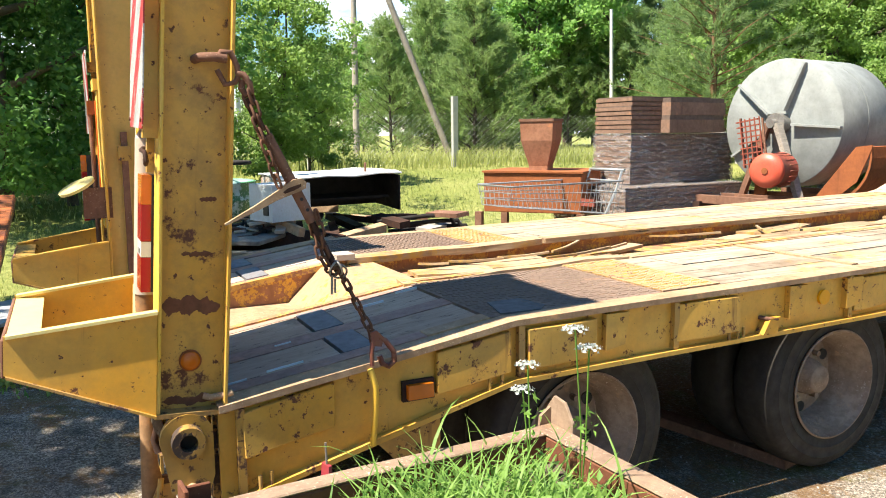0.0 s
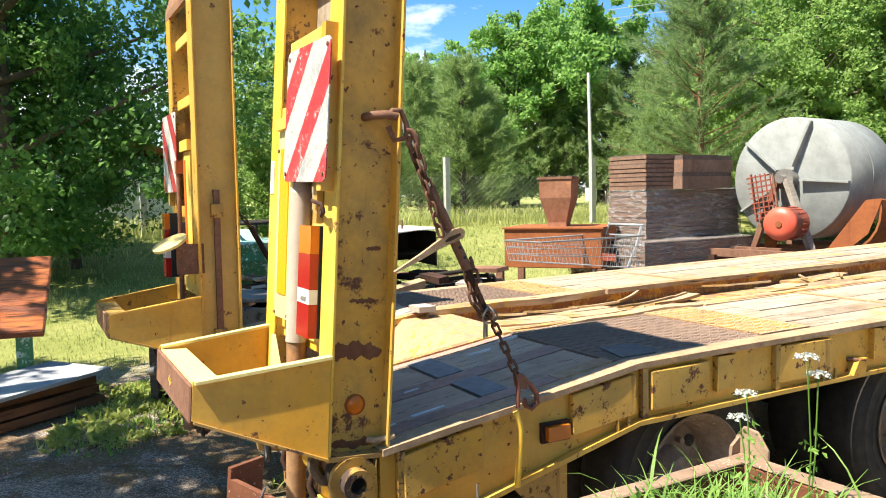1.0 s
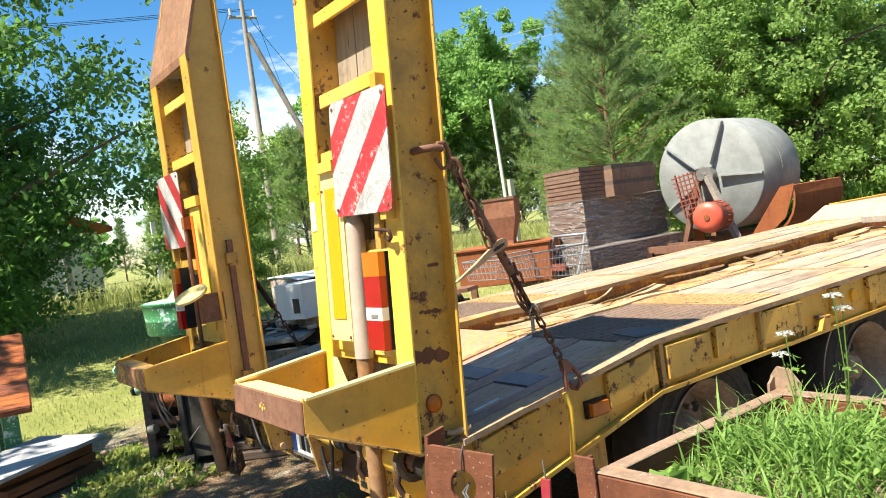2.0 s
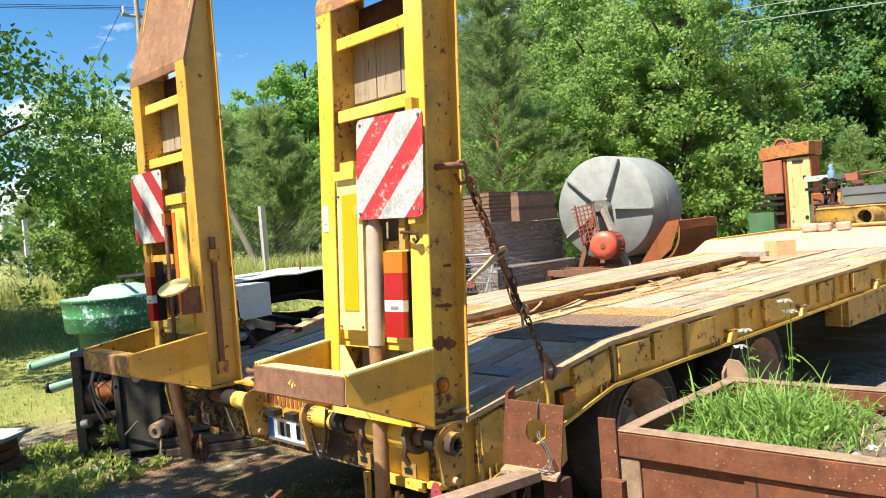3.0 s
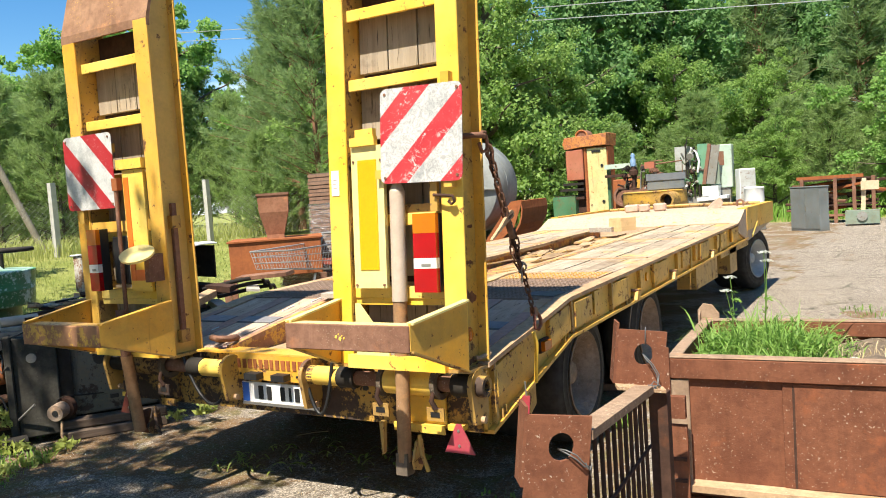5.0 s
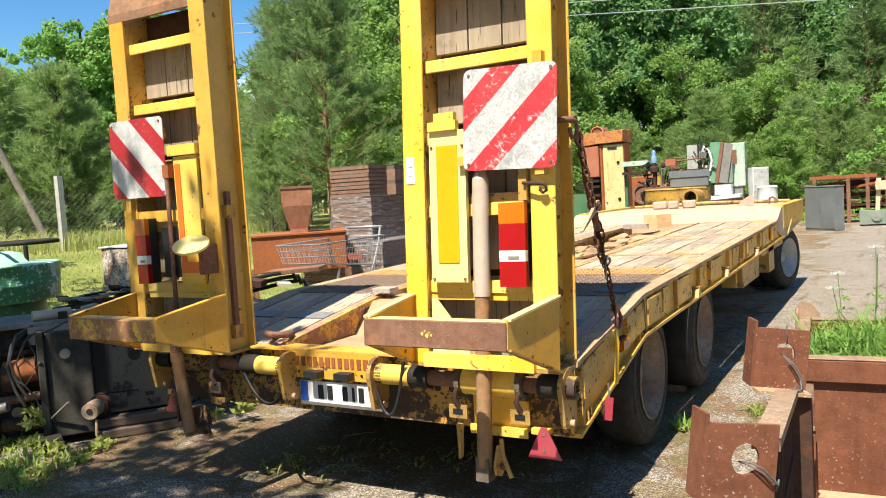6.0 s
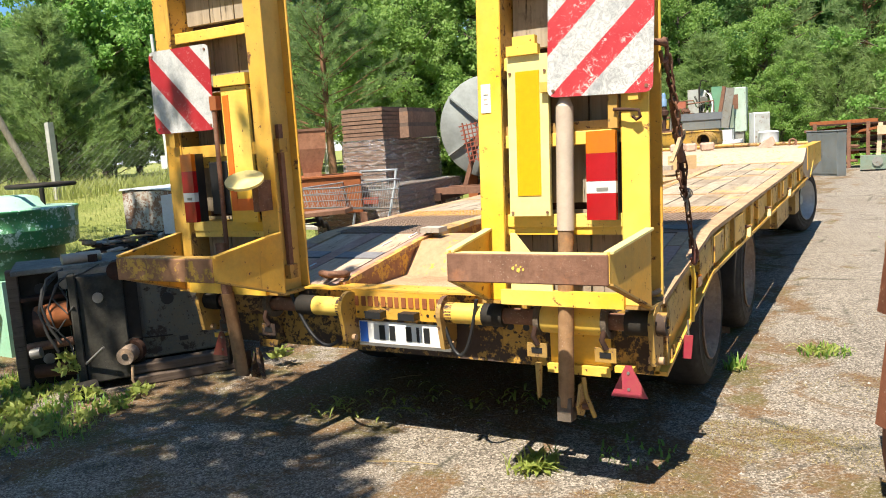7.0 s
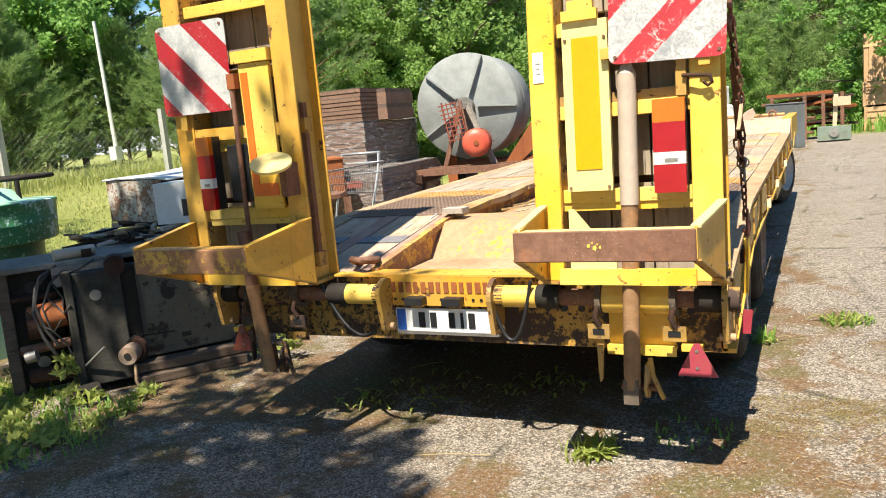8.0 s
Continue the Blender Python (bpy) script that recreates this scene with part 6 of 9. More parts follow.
    solid("soil_fill", bm, SOIL, "dark lumpy soil in the rusty bin", "soil", "stuff", at=BIN_AT)


build_bin()


def blades(name, spots, material, label, rng, category="grass"):
    """Bent grass blades at spots (x, y, z, height, width)."""
    verts, faces = [], []
    for x, y, z, h, w in spots:
        a = rng.uniform(0, math.tau)
        lean = h * rng.uniform(0.15, 0.75)
        dx, dy = math.cos(a), math.sin(a)
        k = len(verts)
        for f, g in ((0.0, 1.0), (0.4, 0.9), (0.75, 0.6)):
            cx, cy, cz = x + dx * lean * f * f, y + dy * lean * f * f, z + h * (f - 0.35 * f * f * (lean / h))
            verts += [(cx - dy * w * g, cy + dx * w * g, cz), (cx + dy * w * g, cy - dx * w * g, cz)]
        verts.append((x + dx * lean, y + dy * lean, z + h * (1 - 0.42 * lean / h)))
        faces += [(k, k + 1, k + 3, k + 2), (k + 2, k + 3, k + 5, k + 4), (k + 4, k + 5, k + 6)]
    me = bpy.data.meshes.new(name)
    me.from_pydata(verts, [], faces)
    me.materials.append(material)
    return tagged(new(name, me), label, category, "", "stuff")


def arching(name, spots, material, label, rng, category="grass", lie=0.0):
    """Long grass blades that rise and droop over: spots of (x, y, z, length, width, stiffness)."""
    verts, faces = [], []
    for x, y, z, h, w, stiff in spots:
        a, k, n = rng.uniform(0, math.tau), len(verts), 6
        dx, dy = math.cos(a), math.sin(a)
        px, pz, tilt = 0.0, 0.0, lie + rng.uniform(0.05, 0.5)
        for i in range(n + 1):
            g = w * (0.7 + 0.6 * i / n if i < n / 2 else 2.0 * (1 - i / n)) + 0.0002
            fold = rng.uniform(-0.3, 0.3) * w
            verts += [(x + dx * px - dy * g, y + dy * px + dx * g, z + pz + fold), (x + dx * px + dy * g, y + dy * px - dx * g, z + pz - fold)]
            tilt += (1.0 - stiff) * 2.6 / n * (0.4 + 1.2 * i / n)
            px += h / n * math.sin(tilt)
            pz += h / n * math.cos(tilt)
        faces += [(k + 2 * i, k + 2 * i + 1, k + 2 * i + 3, k + 2 * i + 2) for i in range(n)]
    me = bpy.data.meshes.new(name)
    me.from_pydata(verts, [], faces)
    me.materials.append(material)
    return tagged(new(name, me), label, category, "", "stuff")


def bin_weeds():
    rng = random.Random(11)
    lush, dry = [], []
    while len(lush) < 1900:
        x, y = rng.uniform(2.09, 2.72), rng.uniform(-0.08, 0.64)
        d = math.hypot((x - 2.34) / 0.34, (y - 0.30) / 0.34)
        if d < 1.1 * rng.uniform(0.55, 1.0):
            tall = rng.random() ** 1.7
            lush.append((x, y, 0.83, 0.06 + 0.21 * tall * (1.25 - d), rng.uniform(0.0014, 0.0040), rng.uniform(0.15, 0.8)))
    for _ in range(34):
        x, y = 2.30 + 0.26 * rng.uniform(-1, 1), 0.36 + 0.24 * rng.uniform(-1, 1)
        lush.append((x, y, 0.83, rng.uniform(0.17, 0.31), rng.uniform(0.0022, 0.0042), rng.uniform(0.35, 0.75)))
    for _ in range(520):
        x, y = rng.uniform(2.15, 3.05), rng.uniform(-0.10, 0.62)
        dry.append((x, y, 0.83, rng.uniform(0.03, 0.11), rng.uniform(0.0008, 0.002), rng.uniform(0.0, 0.5)))
    arching("grass", lush, BIN_GRASS, "long bright green grass drooping in the bin", rng).matrix_basis = BIN_AT
    arching("dry_grass", dry, STRAW_PALE, "dry pale stalks on the soil in the bin", rng).matrix_basis = BIN_AT
    c = [(2.36 + 0.24 * rng.uniform(-1, 1), 0.38 + 0.22 * rng.uniform(-1, 1), 0.895 + 0.04 * rng.uniform(-1, 1)) for _ in range(40)]
    me = leaf_cloud("weeds", c, [0.05] * 40, 620, 0.022, 0.26, BIN_GRASS)
    tagged(new("weeds", me), "small leafy green weeds in the bin", "weeds", "", "stuff").matrix_basis = BIN_AT
    c = [(2.15 + 0.09 * rng.random(), -0.07 + 0.09 * rng.random(), 0.875 + 0.02 * rng.random()) for _ in range(10)]
    me = leaf_cloud("broad_weeds", c, [0.03] * 10, 46, 0.055, 0.42, BIN_GRASS, flat=0.5)
    tagged(new("broad_weeds", me), "broad green leaves in the corner of the bin", "weeds", "", "stuff").matrix_basis = BIN_AT
    for k in range(9):
        x, y = rng.uniform(2.6, 3.0), rng.uniform(-0.08, 0.3)
        solid("soil_stone", shape(lathe, [(0.0, 0.012), (0.008, 0.02), (0.018, 0.014), (0.022, 0.0001)], (0, 0, 0), (0, 0, 1), 7), CONCRETE, "small pale stone on the soil", "stone", at=pose(x, y, 0.835, 0, 0, 40 * k) @ Matrix.Diagonal((1.2, 0.8, 0.9, 1)), dents=0.006, group="stones in the bin")
    # white umbels on thin stems
    for k, (x, y, h, heads) in enumerate(((2.34, 0.55, 0.34, ((2.36, 0.52, 1.235), (2.365, 0.55, 1.195))), (2.22, 0.50, 0.2, ((2.22, 0.50, 1.13), (2.20, 0.50, 1.07))))):
        f = thing("umbel_plant", "thin weed with white umbel flowers in the bin", "weed", pose(x, y, 0.82), "umbel plants")
        for hx, hy, hz in heads:
            p = (hx - x, hy - y, hz - 0.82)
            part("stem", shape(pipe, [(0, 0, 0), (p[0] * 0.35 + 0.01, p[1] * 0.35, p[2] * 0.5), p], 0.0018, 5), GRASS, f)
            cen = [(p[0] + 0.024 * math.cos(a) * q, p[1] + 0.024 * math.sin(a) * q, p[2] + 0.006 * (1 - q)) for q in (0.3, 0.7, 1.0) for a in (i * 1.05 for i in range(6))]
            part("umbel", leaf_cloud("umbel", cen, [0.006] * len(cen), 130, 0.006, 0.4, PETAL), None, f)
        cl = [(0.01, 0.0, 0.08 + 0.07 * i) for i in range(3)]
        part("leaves", leaf_cloud("leaves", cl, [0.04] * 3, 30, 0.02, 0.2, GRASS), None, f)


bin_weeds()


CHAIN_RUST = rusty("brown_chain_rust", (0.10, 0.048, 0.03), (0.20, 0.10, 0.06), paleness=0.68)


def build_chain():
    """Chain and lever tensioner from the ramp to the deck edge."""
    def ring_mesh(name, half, straight, wire, material, n=16, seg=7):
        bm = bmesh.new()
        rings = []
        for i in range(n):
            a = i * math.tau / n
            c = Vector((half * math.cos(a), 0, half * math.sin(a) + (straight if math.sin(a) > 0 else -straight)))
            d = Vector((math.cos(a), 0, math.sin(a)))
            rings.append([bm.verts.new(c + wire * (math.cos(b) * d + math.sin(b) * Vector((0, 1, 0)))) for b in (k * math.tau / seg for k in range(seg))])
        for i in range(n):
            for k in range(seg):
                bm.faces.new((rings[i][k], rings[i][(k + 1) % seg], rings[(i + 1) % n][(k + 1) % seg], rings[(i + 1) % n][k])).smooth = True
        return mesh_of(name, bm, material)

    link_me = ring_mesh("link", 0.0105, 0.0125, 0.0047, CHAIN_RUST)
    ring_me = ring_mesh("ring", 0.024, 0.0, 0.0035, STEEL)

    def run(parent, pts, scale=1.0, spin=0.0):
        """Links laid end to end along a bent line."""
        pts = [Vector(p) for p in pts]
        ends = [0.0]
        for p, q in zip(pts, pts[1:]):
            ends.append(ends[-1] + (q - p).length)
        def at(d):
            for i in range(len(pts) - 1):
                if d <= ends[i + 1] or i == len(pts) - 2:
                    return pts[i].lerp(pts[i + 1], (d - ends[i]) / (ends[i + 1] - ends[i]))
        n = max(2, round(ends[-1] / (0.0365 * scale)))
        for i in range(n):
            p, q = at(ends[-1] * i / n), at(ends[-1] * (i + 1) / n)
            z = (q - p).normalized()
            x = Vector((1, 0, 0)) - z * z.x
            x = x.normalized()
            y = z.cross(x)
            turn = radians(38 + 90 * (i % 2) + spin + 14 * math.sin(i * 2.3))
            x, y = math.cos(turn) * x + math.sin(turn) * y, math.cos(turn) * y - math.sin(turn) * x
            part("link", link_me, None, parent, at=Matrix.Translation(p.lerp(q, 0.5)) @ Matrix((x, y, z)).transposed().to_4x4() @ Matrix.Scale(scale, 4))

    def flat(name, outline, x0, x1, material, parent, label="", bevel=0.004):
        return part(name, shape(prism, outline, x0, x1), material, parent, label, bevel)

    c = thing("lashing_chain", "rusty lashing chain with lever tensioner from ramp to deck", "chain")
    part("lashing_eye", shape(pipe, [(1.185, 0.012, 1.832), (1.245, 0.02, 1.833), (1.262, 0.055, 1.834), (1.262, 0.09, 1.83)], 0.0135, 10), RUST, c, "bent bar welded to the ramp")
    part("shackle", shape(pipe, [(1.256, 0.062, 1.822), (1.262, 0.076, 1.848), (1.264, 0.102, 1.848), (1.263, 0.119, 1.81), (1.262, 0.121, 1.782), (1.258, 0.113, 1.765), (1.252, 0.085, 1.758), (1.250, 0.064, 1.80)], 0.0085, 10), RUST, c, "bent rusty shackle")
    part("grab_hook", shape(pipe, [(1.262, 0.116, 1.79), (1.268, 0.134, 1.786), (1.270, 0.15, 1.762), (1.266, 0.155, 1.738), (1.258, 0.142, 1.728), (1.254, 0.13, 1.748), (1.258, 0.134, 1.772)], 0.010, 10), RUST, c, "worn grab hook")
    run(c, [(1.265, 0.150, 1.745), (1.268, 0.172, 1.665), (1.266, 0.200, 1.60)], 1.05)
    run(c, [(1.255, 0.140, 1.73), (1.272, 0.165, 1.645), (1.281, 0.188, 1.575), (1.284, 0.207, 1.509), (1.283, 0.222, 1.462)], 0.95, 30)
    flat("guide_plate", [(0.132, 1.715), (0.146, 1.722), (0.176, 1.655), (0.164, 1.640)], 1.258, 1.264, RUST_DARK, c, "", 0.002)
    tube = part("tensioner_tube", shape(rod, (1.262, 0.196, 1.614), (1.264, 0.322, 1.352), 0.0165, 16), RUST, c, "brown rusty tensioner tube")
    part("tube_collar", shape(rod, (1.263, 0.262, 1.477), (1.263, 0.272, 1.456), 0.0215, 16), RUST, tube)
    for y, z in ((0.288, 1.423), (0.305, 1.39)):
        part("tube_hole", shape(rod, (1.279, y, z), (1.2815, y, z), 0.0055, 8), INK, tube)
    lever = flat("lever", [(0.302, 1.474), (0.290, 1.486), (0.262, 1.482), (0.225, 1.458), (0.150, 1.412), (0.058, 1.362), (0.060, 1.357), (0.150, 1.394), (0.215, 1.424), (0.280, 1.447), (0.300, 1.456)], 1.276, 1.290, RUST_PALE, c, "forked lever handle worn pale")
    flat("fork_slot", [(0.285, 1.470), (0.245, 1.458), (0.230, 1.446), (0.236, 1.442), (0.262, 1.450), (0.286, 1.462)], 1.2895, 1.2912, RUST_DARK, lever, "", 0.0)
    run(c, [(1.268, 0.334, 1.385), (1.276, 0.348, 1.318), (1.270, 0.350, 1.285), (1.262, 0.361, 1.245), (1.268, 0.385, 1.205)], 1.0)
    run(c, [(1.250, 0.327, 1.345), (1.248, 0.338, 1.29), (1.256, 0.345, 1.24), (1.270, 0.362, 1.205), (1.272, 0.395, 1.19)], 0.95, 50)
    part("tension_rod", shape(rod, (1.263, 0.320, 1.356), (1.263, 0.398, 1.195), 0.010, 12), RUST_DARK, c)
    for y, z, turn in ((0.396, 1.205, 20), (0.402, 1.192, 75), (0.388, 1.20, 130)):
        part("ring", ring_me, None, c, "thin steel ring", at=pose(1.268, y, z, 20, 10, turn))
    part("pin", shape(rod, (1.275, 0.377, 1.18), (1.275, 0.375, 1.123), 0.0045, 8), STEEL, c)
    part("pin", shape(rod, (1.270, 0.388, 1.17), (1.271, 0.387, 1.125), 0.0035, 8), STEEL, c)
    run(c, [(1.264, 0.405, 1.195), (1.263, 0.46, 1.082), (1.262, 0.514, 0.968)], 0.98)
    for x in (1.253, 1.271):
        flat("clevis_cheek", [(0.498, 0.985), (0.52, 0.99), (0.545, 0.965), (0.536, 0.935), (0.505, 0.940)], x - 0.004, x + 0.004, HOOK_RED, c, "", 0.002)
    part("clevis_hook", shape(pipe, [(1.262, 0.522, 0.965), (1.266, 0.552, 0.952), (1.270, 0.578, 0.915), (1.268, 0.582, 0.880), (1.262, 0.564, 0.862), (1.256, 0.545, 0.872), (1.254, 0.535, 0.90)], 0.0095, 10), HOOK_RED, c, "thick reddish clevis hook")
    part("hook_tail", shape(pipe, [(1.268, 0.508, 0.95), (1.272, 0.502, 0.91), (1.270, 0.504, 0.875)], 0.008, 8), HOOK_RED, c)
    d = thing("lashing_chain", "rusty lashing chain on the shaded ramp", "chain")
    run(d, [(-1.36, 0.02, 1.82), (-1.355, 0.14, 1.60), (-1.34, 0.28, 1.42)], 1.05)
    part("tensioner_tube", shape(rod, (-1.34, 0.28, 1.42), (-1.32, 0.40, 1.18), 0.0165, 14), RUST_DARK, d)
    run(d, [(-1.32, 0.40, 1.18), (-1.28, 0.52, 0.90)], 1.0)


build_chain()


DRUM_GREY = plain("dull_grey_green_drum_sheet", (0.31, 0.33, 0.315), 0.75, 0.0, 0.35, 4, 0.15, 0.3)
CAGE_RED = rusty("red_brown_cage_paint", (0.24, 0.06, 0.04), (0.34, 0.11, 0.07))
RED_DULL = paint("dark_dusty_red_paint", (0.20, 0.03, 0.025), (0.28, 0.06, 0.05), wear=0.62, dirt=0.6)


def build_drum():
    """Grey drum mixer on a frame with a red motor and a scoop."""
    d = thing("drum_mixer", "grey sheet metal drum with ribs, red motor and rusty scoop", "drum mixer", pose(-2.88, 7.02, 0.0, 0, 0, 9))
    cz, R, L = 1.69, 0.722, 1.05
    bm = bmesh.new()
    lathe(bm, [(0.0, 0.0001), (0.0, R - 0.01), (0.01, R), (L * 0.5, R), (L - 0.01, R), (L, R - 0.01), (L, 0.0001)], (0, 0, cz), (0, 1, 0), 56)
    drum = part("drum", bm, DRUM_GREY, d, "dull grey drum with flat ribbed end")
    for u in (0.5,):
        part("seam_band", shape(lathe, [(L * u - 0.02, R - 0.004), (L * u - 0.02, R + 0.004), (L * u + 0.02, R + 0.004), (L * u + 0.02, R - 0.004)], (0, 0, cz), (0, 1, 0), 56, True), DRUM_GREY, drum)
    for k in range(5):
        a = radians(4 + 72 * k)
        m = Matrix.Translation((0, 0, cz)) @ Matrix.Rotation(a, 4, "Y")
        bm = bmesh.new()
        vs = box(bm, 0.16, R - 0.01, -0.05, 0.0, -0.012, 0.012)
        for v in vs:
            if v.co.x < 0.2 and v.co.y < -0.02:
                v.co.y = -0.085
        for v in vs:
            v.co = m @ v.co
        part("rib", bm, DRUM_GREY, drum, "raised radial rib")
    part("axle_plate", shape(rod, (0, -0.13, cz), (0, 0.0, cz), 0.12, 16), STEEL, d, "grey bearing plate")
    part("axle", shape(rod, (0, -0.22, cz), (0, 0.0, cz), 0.05, 12), STEEL, d)
    for x, tx in ((-0.34, -0.05), (0.42, 0.06)):
        bm = bmesh.new()
        p, q = Vector((x, -0.22, 0.80)), Vector((tx, -0.17, cz))
        m = look(p.lerp(q, 0.5), q).to_3x3().to_4x4()
        box(bm, -0.045, 0.045, -0.03, 0.03, -(q - p).length / 2, (q - p).length / 2, Matrix.Translation(p.lerp(q, 0.5)) @ m)
        part("strut", bm, GREY_WOOD if x > 0 else RUST, d, "", 0.006)
    motor = bmesh.new()
    lathe(motor, [(0.0, 0.0001), (0.0, 0.06), (0.006, 0.10), (0.02, 0.175), (0.07, 0.19), (0.09, 0.175), (0.40, 0.175), (0.42, 0.19), (0.46, 0.16), (0.46, 0.0001)], (0.26, -0.68, 1.19), (-0.16, 1, 0), 28)
    for f in motor.faces:
        f.material_index = 1 if f.calc_center_median().y > -0.59 else 0
    mo = part("motor", motor, [RED, RED_DULL], d, "bleached red electric motor")
    for i in range(18):
        a = i * math.tau / 18
        c = Vector((0.26 + 0.18 * math.cos(a), -0.40, 1.19 + 0.18 * math.sin(a)))
        part("cooling_fin", shape(rod, c + Vector((0.015, -0.10, 0)), c + Vector((-0.02, 0.10, 0)), 0.007, 4), RED_DULL, mo)
    part("motor_eye", shape(rod, (0.265, -0.69, 1.19), (0.262, -0.67, 1.19), 0.035, 16), RUST_ORANGE, mo)
    # chain guard cage from motor to axle
    cage = part("belt_cage", boxes((-0.18, -0.16, -0.42, -0.40, 1.22, 1.78), (0.09, 0.11, -0.42, -0.40, 1.22, 1.74)), RUST, d, "red-brown slatted belt guard", at=Matrix.Translation((-0.03, -0.42, 1.3)) @ Matrix.Rotation(radians(-9), 4, "Y") @ Matrix.Translation((0.03, 0.42, -1.3)))
    for i in range(9):
        z = 1.25 + i * 0.06
        part("slat", boxes((-0.18 - 0.005 * i, 0.10 - 0.006 * i, -0.44, -0.405, z, z + 0.014)), CAGE_RED, cage)
    for x in (-0.16, -0.10, -0.04, 0.02, 0.08):
        part("slat", boxes((x - 0.006, x + 0.006, -0.446, -0.435, 1.22, 1.76)), CAGE_RED, cage)
    bm = bmesh.new()
    for n, (y0, y1) in enumerate(((-0.15, 1.3),)):
        arc = [(0.5 + 0.62 * math.cos(a), 1.33 + 0.55 * math.sin(a)) for a in np.linspace(radians(-95), radians(12), 10)]
        inn = [(0.5 + 0.60 * math.cos(a), 1.34 + 0.53 * math.sin(a)) for a in np.linspace(radians(12), radians(-95), 10)]
        prism(bm, arc + inn, y0, y1, "y")
    part("scoop", bm, RUST_ORANGE, d, "curved rusty chute", dents=0.01)
    part("scoop_end", shape(prism, [(0.45, 0.78), (0.72, 0.86), (0.98, 1.08), (1.09, 1.36), (1.12, 1.46), (0.95, 1.44)], -0.16, -0.148, "y"), RUST_ORANGE, d, "", 0.003)
    for x in (-0.55, 0.55):
        part("frame_rail", boxes((x - 0.05, x + 0.05, -0.75, 1.4, 0.72, 0.82)), RUST_DARK, d, "", 0.006)
    for y in (-0.65, -0.25, 0.4, 1.3):
        part("frame_beam", boxes((-0.75, 0.85, y - 0.045, y + 0.045, 0.80, 0.89)), RUST, d, "", 0.006)
    for x in (-0.6, 0.6):
        for y in (-0.5, 1.1):
            part("leg", boxes((x - 0.05, x + 0.05, y - 0.05, y + 0.05, 0.0, 0.74)), RUST_DARK, d, "", 0.006)
    for x in (-0.55, 0.6):
        part("carrier_wheel", shape(rod, (x, 1.5, 0.45), (x + 0.16, 1.5, 0.45), 0.42, 24), TYRE, d)


build_drum()


def build_crates():
    """Stacks of brown sheets wrapped in film, on pallets."""
    def stack(x, y, z, w, l, h, turn, label, layers):
        s = thing("sheet_stack", label, "sheet stack", pose(x, y, z, 0, 0, turn), "stacks of brown sheets")
        n = layers
        sh = mesh_of("sheet", boxes((-w / 2, w / 2, -l / 2, l / 2, 0, h / n * 0.74)), BROWN_TILE, 0.006)
        sp = mesh_of("spacer", boxes((-w / 2 + 0.012, w / 2 - 0.012, -l / 2 + 0.012, l / 2 - 0.012, h / n * 0.74, h / n)), CARD)
        for i in range(n):
            m = pose(0.016 * noise.noise((i * 1.7, x, y)), 0.016 * noise.noise((i * 2.3, y, x)), i * h / n)
            part("sheet", sh, None, s, at=m)
            part("spacer", sp, None, s, at=m)
        return s
    A = 4
    # the stacks share one end, so that their ends are flush; the lowest is wider and stands proud
    def along(x, y, w, l):
        """The middle of a stack whose nearest corner lies at (x, y)."""
        ca, sa = math.cos(radians(A)), math.sin(radians(A))
        return x - w / 2 * ca - l / 2 * sa, y - w / 2 * sa + l / 2 * ca
    stack(*along(-3.69, 5.55, 0.62, 1.68), 1.02, 0.62, 1.68, 0.57, A, "brown corrugated sheets stacked in layers, wrapped in torn film", 9)
    stack(*along(-3.69, 5.55, 0.62, 1.30), 1.60, 0.62, 1.30, 0.42, A, "brown corrugated sheets on top of the pile", 8)
    stack(*along(-3.60, 6.02, 0.30, 0.95), 1.605, 0.30, 0.95, 0.40, A + 2, "lighter brown sheet pack with pale edge band", 2)
    stack(*along(-3.28, 5.16, 1.25, 1.95), 0.12, 1.25, 1.95, 0.88, A, "large brown lower stack in shiny film", 9)
    for (x, y), z, w, l, h in ((along(-3.26, 5.14, 1.29, 1.99), 0.10, 1.29, 1.99, 0.91), (along(-3.672, 5.532, 0.656, 1.716), 1.015, 0.656, 1.716, 0.585)):
        f = thing("wrapping_film", "clear wrinkled film round the sheet stack", "film", pose(x, y, z, 0, 0, A))
        for name, d in (("film_side", (w / 2 - 0.002, w / 2, -l / 2, l / 2, 0, h)), ("film_side", (-w / 2, -w / 2 + 0.002, -l / 2, l / 2, 0, h)), ("film_end", (-w / 2, w / 2, -l / 2, -l / 2 + 0.002, 0, h)), ("film_end", (-w / 2, w / 2, l / 2 - 0.002, l / 2, 0, h)), ("film_top", (-w / 2, w / 2, -l / 2, l / 2, h, h + 0.002))):
            part(name, boxes(d), FILM, f, "", 0.0, 0.014, 0.25)
    p = thing("pallet", "old grey wooden pallet under the stack", "pallet", pose(*along(-3.30, 5.20, 1.25, 1.95), 0.0, 0, 0, A))
    for i in range(5):
        part("slat", boxes((-0.7 + i * 0.31, -0.56 + i * 0.31, -0.7, 0.7, 0.085, 0.105)), GREY_WOOD, p)
    for i in range(3):
        part("bearer", boxes((-0.7, 0.7, -0.68 + i * 0.62, -0.58 + i * 0.62, 0.0, 0.085)), GREY_WOOD, p)
    o = bmesh.new()
    box(o, -0.07, 0.07, -0.02, 0.02, 0.0, 1.08)
    solid("orange_post", o, RUST_ORANGE, "short orange rusty post beside the stack", "post", bevel=0.004, at=pose(-3.22, 7.12, 0.0, 0, 0, 10))


